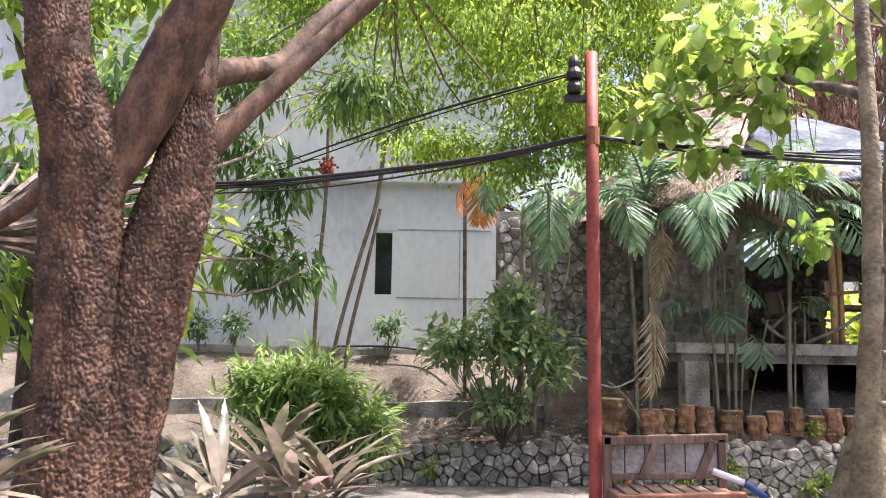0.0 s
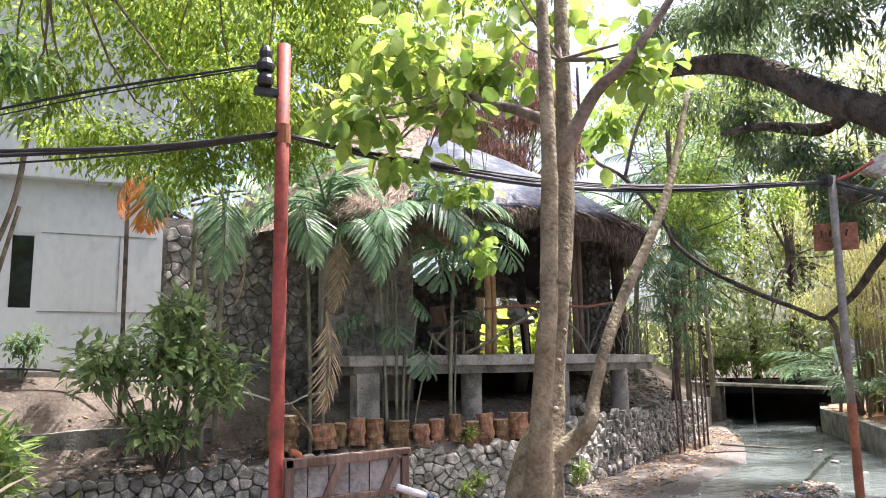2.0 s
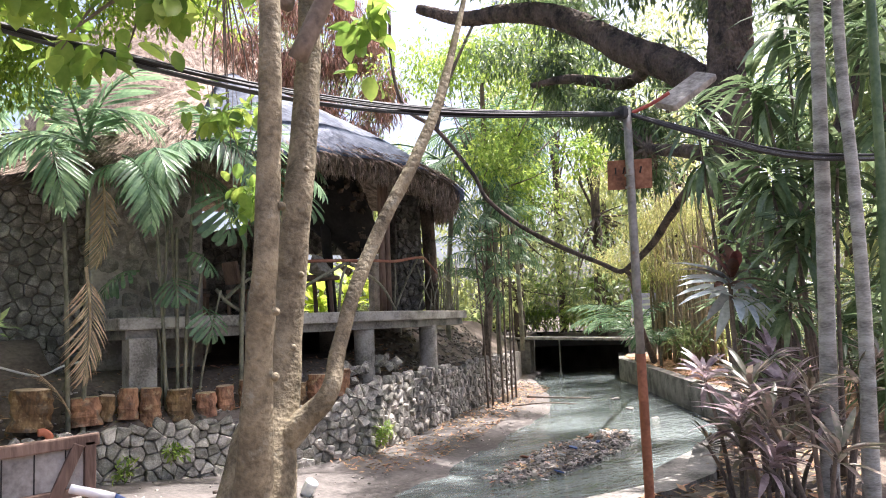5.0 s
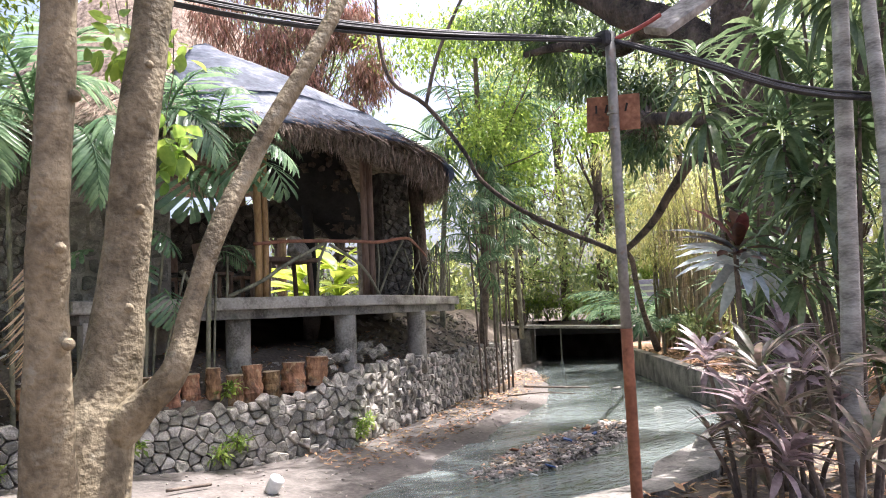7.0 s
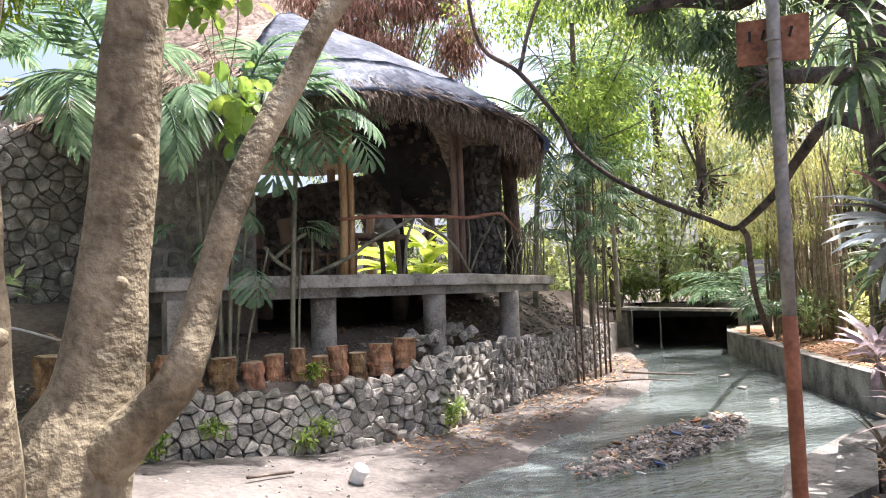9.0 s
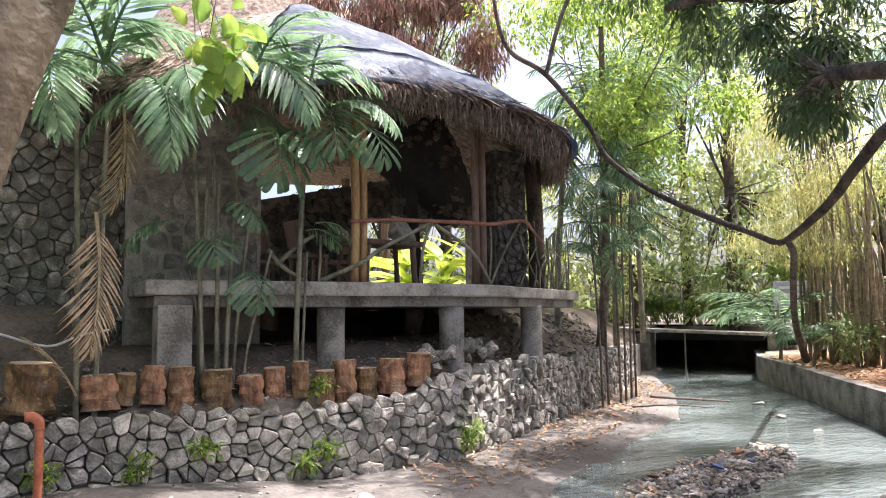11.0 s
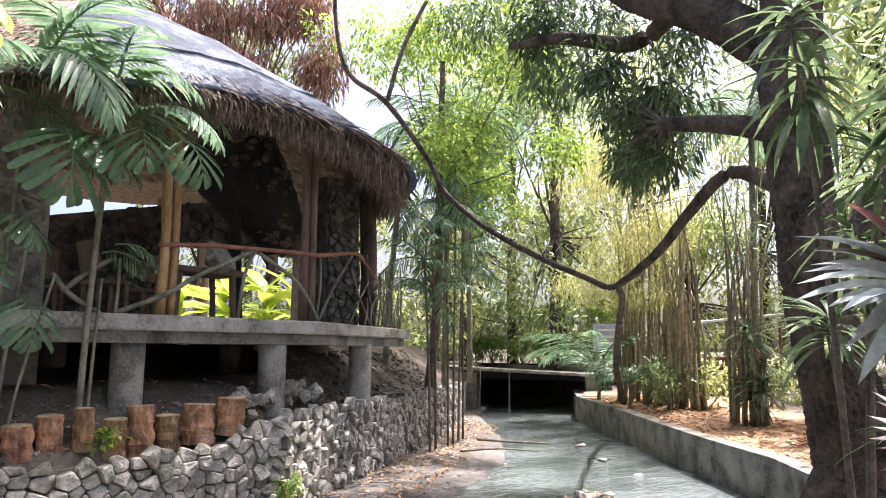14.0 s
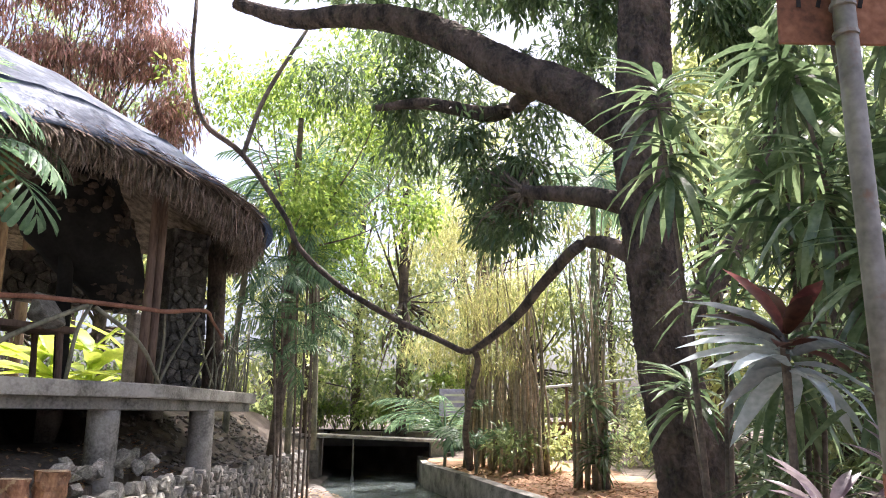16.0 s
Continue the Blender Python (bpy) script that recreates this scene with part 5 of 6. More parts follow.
for q in in_blob((-0.56, 10.6, 5.35), (0.25, 0.25, 0.34), 130, 0.3):
    bmesh.ops.create_icosphere(bm, subdivisions=1, radius=random.uniform(0.02, 0.034), matrix=Matrix.Translation(q))
tagged(part("fruit_bunch", bm, mat("red_fruit", (0.12, 0.02, 0.012), (0.36, 0.08, 0.05), 0.5, 8, 30, 0.1, 0.004, island=0.3)), "hanging bunch of small dark red fruits", "fruit")

# ---- bamboo on the far bank ----
M_CULM = mat("bamboo_culm", (0.16, 0.125, 0.08), (0.42, 0.35, 0.24), 0.6, 4, 30, 0.2, 0.01, vary=0.45)
CULM = tube([(0, 0, 0, 0.026), (0.02, 0.01, 1.5, 0.024), (0.01, -0.01, 3.0, 0.02), (0.06, 0.015, 4.6, 0.015), (0.26, 0.02, 6.6, 0.005)], 6, 3)
CULM = mesh_of(CULM, "culm", M_CULM, True)
for cx, cy, n, s, thick in ((23.9, 14.7, 24, 0.55, 1.9), (23.1, 13.4, 26, 0.55, 1.9), (22.3, 12.2, 22, 0.5, 1.8), (19.9, 9.5, 24, 0.42, 1.5)):
    t = thing("bamboo_clump", (cx, cy, 0.75), "clump of slim brown bamboo culms with yellow-green foliage", "bamboo", "bamboo clumps")
    for k in range(n):
        ob = part("culm", CULM, None, t)
        a, r = random.uniform(0, 6.28), s * random.random() ** 0.6
        ob.matrix_basis = pose(r * math.cos(a) * 1.2, r * math.sin(a), -0.1, random.gauss(0, 2.5), random.gauss(0, 2.5), random.uniform(0, 360)) @ Matrix.Diagonal((thick, thick, random.choice((0.4, 0.55, 0.7, 0.9, 1.0)) * random.uniform(0.8, 1.15), 1))
    blobs = [((cx + 0.2, cy + 0.8, 5.4), (1.6, 1.6, 1.4), 130), ((cx - 0.3, cy + 1.4, 7.6), (2.4, 2.2, 1.5), 140), ((cx - 0.4, cy + 0.4, 3.7), (0.7, 0.6, 0.5), 26), ((cx + 0.2, cy + 2.6, 4.2), (1.0, 1.0, 0.9), 50)] if cx > 21 else [((cx, cy, 4.4), (0.9, 0.8, 0.8), 34), ((cx - 0.4, cy + 0.3, 5.6), (1.1, 0.9, 0.8), 34)]
    m = M_BAMLEAF if cx > 21 else M_MANGO
    part("foliage", local(tufts("foliage", blobs, 15, 0.35, 0.17, 0.13, m, 0.7), t), m, t)


# ---- woods behind ----
def wood(place, blobs, size, ratio, m, label, per=9, spread=0.6, trunk=True):
    t = thing("tree", place, label, "tree", "woods behind")
    if trunk:
        c = blobs[0][0]
        limb("trunk", [(*place[:2], place[2] - 0.3, 0.25), (place[0], place[1], (place[2] + c[2]) / 2, 0.2), (*c, 0.1)], M_BARKDK, t)
        part("limb_work", local(mesh_of(add_twigs(bmesh.new(), blobs, (place[0], place[1], (place[2] + c[2]) / 2), 0.06, 7), "limb_work", M_BARKDK), t), M_BARKDK, t)
    part("crown", local(tufts("crown", blobs, per, spread, size, ratio, m, 0.3, 1), t), m, t)


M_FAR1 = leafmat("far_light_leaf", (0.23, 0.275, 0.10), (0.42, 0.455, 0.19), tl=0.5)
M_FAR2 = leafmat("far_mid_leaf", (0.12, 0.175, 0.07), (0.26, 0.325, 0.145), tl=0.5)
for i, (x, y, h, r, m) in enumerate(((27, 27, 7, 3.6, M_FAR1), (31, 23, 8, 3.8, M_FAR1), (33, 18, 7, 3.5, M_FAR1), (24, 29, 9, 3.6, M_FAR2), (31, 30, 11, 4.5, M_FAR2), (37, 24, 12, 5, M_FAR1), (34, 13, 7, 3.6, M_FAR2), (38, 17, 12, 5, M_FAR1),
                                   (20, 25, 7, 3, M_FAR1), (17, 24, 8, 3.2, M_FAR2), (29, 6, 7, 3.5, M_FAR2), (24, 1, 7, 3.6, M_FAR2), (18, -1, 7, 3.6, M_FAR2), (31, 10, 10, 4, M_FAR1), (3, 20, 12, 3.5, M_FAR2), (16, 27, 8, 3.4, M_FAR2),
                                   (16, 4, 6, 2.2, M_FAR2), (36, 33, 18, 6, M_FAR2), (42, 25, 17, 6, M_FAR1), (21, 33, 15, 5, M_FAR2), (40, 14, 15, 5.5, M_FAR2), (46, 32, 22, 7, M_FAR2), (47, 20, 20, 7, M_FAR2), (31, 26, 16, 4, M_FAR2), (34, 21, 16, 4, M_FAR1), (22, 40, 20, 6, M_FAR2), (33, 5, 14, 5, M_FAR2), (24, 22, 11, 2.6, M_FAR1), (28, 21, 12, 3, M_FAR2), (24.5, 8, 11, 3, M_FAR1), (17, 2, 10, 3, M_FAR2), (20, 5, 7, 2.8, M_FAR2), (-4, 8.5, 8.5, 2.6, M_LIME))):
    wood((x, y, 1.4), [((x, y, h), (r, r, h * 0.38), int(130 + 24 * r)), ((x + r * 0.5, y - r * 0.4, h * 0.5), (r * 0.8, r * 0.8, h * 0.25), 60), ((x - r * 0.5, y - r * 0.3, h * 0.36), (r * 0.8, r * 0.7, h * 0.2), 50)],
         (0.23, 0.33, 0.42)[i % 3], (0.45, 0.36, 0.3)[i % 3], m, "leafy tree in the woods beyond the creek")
# low growth along the far banks
for i in range(26):
    a = i / 25
    x, y = (21 + 9 * a, 23.5 + 3 * math.sin(i)) if i % 2 else (22 + 9 * a, 12.5 + 2.2 * math.sin(i * 1.7))
    if bank_y(x) - 0.8 < y < wall_y(x) + 0.8:
        continue
    z = land(x, y)
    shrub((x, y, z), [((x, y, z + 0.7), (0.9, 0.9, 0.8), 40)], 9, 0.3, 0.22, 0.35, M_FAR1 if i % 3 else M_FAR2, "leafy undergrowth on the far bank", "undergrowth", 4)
for x, y in ((16.8, 5.6), (18.4, 7.4), (15.2, 4.9), (19.6, 9.0), (13.0, 4.0), (14.0, 3.0), (12.2, 3.2)):
    strap("dracaena", (x, y, 0.72), [(R_STRAP, x + random.uniform(-0.4, 0.4), y + random.uniform(-0.4, 0.4), 0.9 + h, 1.0) for h in (0.5, 1.0, 1.5, 0.3)], "low strap-leaved plant among the bamboo", "dracaena", "bank dracaenas")
for x, y in ((29.6, 22.4), (30.2, 24.6), (29.3, 25.6), (31.0, 23.2), (28.6, 26.4), (30.8, 21.0), (32.0, 25.2), (30.2, 19.6)):
    z = land(x, y)
    shrub((x, y, z), [((x, y, z + 0.9), (1.1, 1.1, 0.9), 60), ((x, y, z + 2.2), (1.0, 1.0, 0.8), 40)], 9, 0.3, 0.24, 0.35, M_BRIGHT, "bright leafy shrub behind the footbridge", "bridge shrubs", 4)
# bright banana leaves behind the pavilion
B_LEAF = blades("leaf", np.array([[0, 0, 0.0]]), np.array([[1.0, 0, 0.5]]), np.array([[0, 0, 1.0]]), np.array([1.5]), np.array([0.42]), M_BANANA, 0.5, [(0.0, 0.2), (0.2, 0.9), (0.5, 1.0), (0.8, 0.8), (1.0, 0.0)])
for x, y in ((13.2, 19.2), (14.4, 19.8), (15.6, 20.2), (12.2, 20), (16.4, 19.4), (13.8, 21)):
    t = thing("banana_plant", (x, y, 2.2), "sunlit yellow-green banana plant behind the pavilion", "banana plant", "banana plants")
    limb("stem", [(x, y, 2.0, 0.1), (x, y, 3.6, 0.07)], M_BANANA, t, 8)
    for k in range(8):
        ob = part("leaf", B_LEAF, None, t)
        ob.matrix_basis = pose(0, 0, random.uniform(0.4, 1.5), random.uniform(-20, 20), random.uniform(-35, 5), k * 45 + random.uniform(-15, 15))


# ---- stones ----
def stone_mesh(name, seed, material, worn=0.02):
    """A rough field stone of about one metre each way, to be scaled."""
    r = np.random.RandomState(seed)
    v = r.normal(size=(15, 3))
    v /= np.abs(v).max(1, keepdims=True) ** 0.75 * np.linalg.norm(v, axis=1, keepdims=True) ** 0.25
    v *= 0.5 * (0.8 + 0.25 * r.rand(15, 1))
    bm = bmesh.new()
    for q in v:
        bm.verts.new(q)
    h = bmesh.ops.convex_hull(bm, input=bm.verts)
    bmesh.ops.delete(bm, geom=[g for g in h["geom_interior"] if isinstance(g, bmesh.types.BMVert)], context="VERTS")
    if worn:
        bmesh.ops.bevel(bm, geom=list(bm.edges), offset=worn, segments=1, affect="EDGES")
    return mesh_of(bm, name, material)


STONES = [stone_mesh("stone", 20 + k, M_STONE) for k in range(12)]
CHIPS = [stone_mesh("chip", 50 + k, M_STONE, 0) for k in range(12)]


def cut(poly, p, n):
    """The part of a flat polygon on the far side of n from the point p."""
    out = []
    for a, b in zip(poly, poly[1:] + poly[:1]):
        da, db = (a[0] - p[0]) * n[0] + (a[1] - p[1]) * n[1], (b[0] - p[0]) * n[0] + (b[1] - p[1]) * n[1]
        if da <= 0:
            out.append(a)
        if (da < 0 < db) or (db < 0 < da):
            t = da / (da - db)
            out.append((a[0] + (b[0] - a[0]) * t, a[1] + (b[1] - a[1]) * t))
    return out


def lay_stones(line, low, high, size, keep, parent, depth=0.16, joint=0.0045, rest_label="smaller stones of the same wall", flat=0.7, m=M_STONE, rest=M_STONE_J):
    """Close-fitting irregular stones on the face of a wall along a list of (x, y); keep(x): pieces of their own, the others joined."""
    pts = [Vector(p) for p in line]
    lens = [0.0]
    for a, b in zip(pts, pts[1:]):
        lens.append(lens[-1] + (b - a).length)

    def on(s, z, d):
        k = min(max(int(np.searchsorted(lens, s)) - 1, 0), len(pts) - 2)
        t = (s - lens[k]) / (lens[k + 1] - lens[k])
        p, v = pts[k].lerp(pts[k + 1], t), (pts[k + 1] - pts[k]).normalized()
        return Vector((p.x + v.y * d, p.y - v.x * d, z))
    h = size * flat
    cells, total = {}, lens[-1]
    top = max(high(p.x) for p in pts)
    base = min(low(p.x) for p in pts)
    cols, rows = int(total / size) + 1, int((top - base) / h) + 2
    for r in range(-1, rows + 1):
        for c in range(-1, cols + 1):
            cells[c, r] = (size * (c + 0.5 * (r % 2) + random.uniform(-0.48, 0.48)), base + h * (r + random.uniform(-0.48, 0.48)))
    rest_v, rest_f, made = [], [], 0
    inv = parent.matrix_basis.inverted()
    for (c, r), (s, z) in cells.items():
        if not (0 <= c < cols and 0 <= r < rows) or s > total or s < 0:
            continue
        x = on(s, z, 0).x
        if z > high(x) or z < low(x) - 0.05:
            continue
        poly = [(s - size * 1.3, z - h * 1.3), (s + size * 1.3, z - h * 1.3), (s + size * 1.3, z + h * 1.3), (s - size * 1.3, z + h * 1.3)]
        for dc in range(-2, 3):
            for dr in range(-2, 3):
                q = cells.get((c + dc, r + dr))
                if q and (dc or dr):
                    n = (q[0] - s, q[1] - z)
                    poly = cut(poly, ((q[0] + s) / 2 - n[0] * joint / math.hypot(*n), (q[1] + z) / 2 - n[1] * joint / math.hypot(*n)), n)
        if len(poly) < 3:
            continue
        cx, cz = sum(p[0] for p in poly) / len(poly), sum(p[1] for p in poly) / len(poly)
        worn = random.uniform(0.08, 0.2)
        soft = []
        for p, q in zip(poly, poly[1:] + poly[:1]):
            if math.hypot(p[0] - q[0], p[1] - q[1]) > 0.012:
                soft += [(p[0] + (q[0] - p[0]) * t, p[1] + (q[1] - p[1]) * t) for t in (worn, 1 - worn)]
        if len(soft) < 5:
            continue
        poly = soft
        lift = depth * random.uniform(0.65, 1.35)
        full = random.uniform(0.95, 1.01)
        tx, tz = random.gauss(0, 0.16), random.gauss(0, 0.16)
        seed = Vector((random.uniform(0, 90), 0, 0))
        rings = []
        for k, d in ((0.98, 0.0), (1.0, lift * 0.7), (0.97, lift * 0.88), (0.86, lift), (0.45, lift * 1.03)):
            ring = []
            for p in poly:
                u, w = (p[0] - cx) * k * full, (p[1] - cz) * k * full
                g = noise.noise(Vector((u * 14, w * 14, d * 9)) + seed)
                dd = d + ((tx * u + tz * w) + depth * 0.22 * g if d > 0 else 0)
                u, w = u * (1 + 0.10 * g), w * (1 + 0.10 * g)
                ring.append(on(min(max(cx + u, 0), total), cz + w, dd))
            rings.append(ring)
        n = len(poly)
        v = [inv @ q for ring in rings for q in ring]
        f = [(a * n + i, a * n + (i + 1) % n, (a + 1) * n + (i + 1) % n, (a + 1) * n + i) for a in range(4) for i in range(n)] + [tuple(4 * n + i for i in range(n))]
        if keep(x) and made < 300:
            me = bpy.data.meshes.new("stone")
            me.from_pydata(v, [], f)
            me.materials.append(m)
            part("stone", me, None, parent)
            made += 1
        else:
            k = len(rest_v)
            rest_v += v
            rest_f += [tuple(k + i for i in g) for g in f]
    if rest_v:
        me = bpy.data.meshes.new("small_stones")
        me.from_pydata(rest_v, [], rest_f)
        me.materials.append(rest)
        part("small_stones", me, None, parent, rest_label)["kind"] = "stuff"


random.seed(11)
xs = [-6.0 + 0.6 * k for k in range(46)]
xs = [x for x in xs if x < 20.6]
lay_stones([(x, float(wall_y(x)) + 0.1) for x in xs], lambda x: sand_z(x) - 0.06, lambda x: wall_top(x) - 0.02, 0.2, lambda x: 4.9 < x < 11.2, core, 0.12, 0.004)
back = bpy.data.objects["wall_stone_back"]
lay_stones([(2.5, 13.6), (4.3, 13.6), (6.1, 13.6)], lambda x: 1.3, lambda x: 5.1, 0.24, lambda x: True, back, 0.06, m=M_STONE_DK)
low = bpy.data.objects["wall_low_back"]
lay_stones([(6.4, 16.85), (9.0, 16.85), (10.7, 16.85)], lambda x: 2.6, lambda x: parapet_top(x) - 0.06, 0.26, lambda x: False, low, 0.06, rest=M_RUBBLE_DK, rest_label="dark stones of the parapet")
lay_stones([(10.8, 16.85), (12.0, 16.85), (13.55, 16.85)], lambda x: 4.33, lambda x: parapet_top(x) - 0.06, 0.26, lambda x: False, bpy.data.objects["wall_lintel_back"], 0.06, rest=M_RUBBLE_DK, rest_label="dark stones of the lintel")
lay_stones([(12.02, 13.55), (12.74, 13.55)], lambda x: 2.7, lambda x: 5.25, 0.2, lambda x: False, bpy.data.objects["wall_corner_pillar"], 0.06, rest=M_RUBBLE_DK, rest_label="rough dark stones of the pillar", flat=0.55)
rend = bpy.data.objects["wall_render_back"]
lay_stones([(5.4, 12.82), (7.16, 12.82)], lambda x: 2.6, lambda x: 5.2, 0.33, lambda x: False, rend, 0.03, 0.03, "flat stones showing through the render", 0.9)

# loose stones at the foot of the columns and rubble on the slope
for k in range(26):
    x = random.uniform(9.25, 11.1)
    y = float(wall_y(x)) + random.uniform(0.15, 0.55)
    s = random.uniform(0.14, 0.34)
    ob = part("loose_stone", random.choice(STONES), None)
    ob.matrix_basis = pose(x, y, land(x, y + 0.3) + s * 0.25 + random.uniform(0, 0.14), random.uniform(-30, 30), random.uniform(-30, 30), random.uniform(0, 360)) @ Matrix.Diagonal((s, s * 0.8, s * 0.7, 1))
    tagged(ob, "pale broken stone piled on top of the wall", "stone", "stone pile")


def scatter(name, n, spot, size, label, category, m, flat=0.5):
    """Many small bits lying on the ground, as one object."""
    v, f = [], []
    for _ in range(n):
        x, y = spot()
        z = land(x, y)
        s = random.uniform(*size)
        m4 = pose(x, y, z + s * 0.12, random.uniform(-25, 25), random.uniform(-25, 25), random.uniform(0, 360)) @ Matrix.Diagonal((s, s * random.uniform(0.5, 1), s * flat, 1))
        me = random.choice(CHIPS)
        k = len(v)
        v += [m4 @ q.co for q in me.vertices]
        f += [tuple(k + i for i in p.vertices) for p in me.polygons]
    me = bpy.data.meshes.new(name)
    me.from_pydata(v, [], f)
    me.materials.append(m)
    return tagged(part(name, me, None), label, category, kind="stuff")


def spot_in(x0, x1, fy0, fy1):
    def pick():
        x = random.uniform(x0, x1)
        return x, random.uniform(fy0(x), fy1(x))
    return pick


def islet():
    a, r = random.uniform(0, 6.28), random.random() ** 0.6
    u, w = 2.7 * r * math.cos(a), 0.9 * r * math.sin(a)
    return 12.1 + u * 0.95 + w * 0.1, 8.55 + u * 0.27 + w


M_RUBBLE = mat("creek_rubble", (0.10, 0.09, 0.08), (0.52, 0.47, 0.41), 0.9, 5, 30, 0.5, 0.03, island=0.5, third=(0.27, 0.24, 0.21))
scatter("creek_rubble", 1700, islet, (0.03, 0.13), "rubble, silt and rubbish heaped into a low islet", "rubble", M_RUBBLE)
scatter("bank_gravel", 700, spot_in(2.5, 22, lambda x: edge_y(x) - 0.2, lambda x: wall_y(x) - 0.1), (0.015, 0.06), "pebbles scattered over the sandy bank", "gravel", M_RUBBLE)
scatter("slope_rubble", 500, spot_in(10.8, 19, lambda x: wall_y(x) + 0.4, lambda x: wall_y(x) + 2.2), (0.06, 0.2), "loose rubble on the slope beside the pavilion", "rubble", M_EARTHWALL)
scatter("earth_clods", 500, spot_in(1.0, 9, lambda x: wall_y(x) + 0.2, lambda x: wall_y(x) + 1.1), (0.03, 0.1), "clods and chips on the earth behind the wall", "soil", M_RUBBLE)
for x, y, s in ((13.2, 8.9, 0.3), (12.4, 8.7, 0.24), (14.2, 9.1, 0.22), (11.2, 8.5, 0.2), (17.5, 11.5, 0.25), (19, 13.2, 0.3), (16.6, 10.1, 0.18)):
    ob = part("creek_stone", random.choice(STONES), None)
    ob.matrix_basis = pose(x, y, max(land(x, y), -0.05) + s * 0.2, 10, 5, random.uniform(0, 360)) @ Matrix.Diagonal((s, s * 0.8, s * 0.6, 1))
    tagged(ob, "pale stone standing out of the shallow creek", "stone", "creek stones")


def litter(name, n, spot, size, label, m, lift=0.015):
    b, w, u = [], [], []
    for _ in range(n):
        x, y = spot()
        b.append((x, y, land(x, y) + lift))
        a = random.uniform(0, 6.28)
        w.append((math.cos(a), math.sin(a), random.uniform(-0.1, 0.25)))
        u.append((random.uniform(-0.4, 0.4), random.uniform(-0.4, 0.4), 1))
    l = size * (0.6 + 0.8 * RNG.rand(n))
    return tagged(part(name, blades(name, b, w, u, l, l * 0.35, m, -0.15), None), label, "leaves", kind="stuff")


M_LITLEAF = mat("fallen_leaf", (0.24, 0.12, 0.06), (0.58, 0.38, 0.22), 0.85, 5, 30, 0.2, 0.01, island=0.45)
litter("fallen_leaves", 3200, spot_in(13, 24, lambda x: bank_y(x) - 4, lambda x: bank_y(x) - 0.2), 0.13, "carpet of dry reddish leaves under the bamboo", M_LITLEAF, 0.02)
litter("fallen_leaves", 1500, spot_in(8.5, 21, lambda x: wall_y(x) - 1.6, lambda x: wall_y(x) - 0.05), 0.11, "dry brown leaves and twigs along the wall's foot", M_LITLEAF, 0.02)
litter("fallen_leaves", 900, spot_in(1, 12, lambda x: wall_y(x) + 0.2, lambda x: wall_y(x) + 1.6), 0.11, "dry leaves on the bank behind the stone wall", M_LITLEAF, 0.02)
litter("islet_leaves", 220, islet, 0.1, "leaves and scraps caught on the rubble islet", M_LITLEAF, 0.05)
litter("fallen_leaves", 700, spot_in(6.5, 12, lambda x: bank_y(x) - 1.8, lambda x: bank_y(x) - 0.05), 0.12, "dry leaves on the near bank", M_LITLEAF, 0.02)
for pts in ([(16.6, 14.2, 0.25, 0.03), (17.2, 13.7, 0.2, 0.028), (17.9, 13.1, 0.16, 0.02)], [(15.2, 13.3, 0.2, 0.02), (16.0, 13.0, 0.22, 0.018), (16.8, 12.6, 0.14, 0.012)], [(5.9, 9.0, 0.32, 0.022), (6.5, 9.2, 0.26, 0.02)]):
    tagged(part("fallen_branch", tube(pts, 6, 3, 0.2), M_LIMB, smooth=True), "dead brown branch lying on the sand", "branch", "fallen branches")

# ---- row of cut logs ----
LOGS = ((4.16, 1.18, 1.68, 0.25), (4.86, 1.15, 1.53, 0.2), (5.11, 1.2, 1.53, 0.12), (5.43, 1.18, 1.58, 0.14), (5.77, 1.05, 1.57, 0.155), (6.2, 1.1, 1.52, 0.18), (6.63, 1.1, 1.45, 0.15), (6.95, 1.1, 1.49, 0.135), (7.26, 1.15, 1.60, 0.11), (7.57, 1.04, 1.45, 0.135), (7.89, 1.02, 1.59, 0.15), (8.22, 1.08, 1.48, 0.135), (8.58, 1.12, 1.55, 0.19), (8.98, 1.22, 1.61, 0.17))
for x, z0, z1, r in LOGS:
    y = 11.08 + random.uniform(-0.03, 0.05)
    t = thing("log", (x, y, z0 - 0.06), "upright cut log with rough reddish-brown sides and pale sawn top", "log", "row of logs")
    lean = random.uniform(-0.05, 0.05)
    z1 -= random.uniform(0.0, 0.05)
    t.rotation_euler = (random.uniform(-0.05, 0.09), random.uniform(-0.05, 0.05), random.uniform(0, 6.28))
    part("log_body", tube([(0, 0, 0, r * 1.03), (lean * 0.5, 0, (z1 - z0) * 0.5, r), (lean, 0, z1 - z0 + 0.05, r * random.uniform(0.94, 1.04))], 20, 5, 0.26, grain=9), M_LOG, t)
    part("sawn_top", tube([(lean, 0, z1 - z0 + 0.045, r * 0.93), (lean, 0, z1 - z0 + 0.062, r * 0.9)], 20, 1, 0.26, grain=9), M_LOGEND, t, "pale sawn wood")

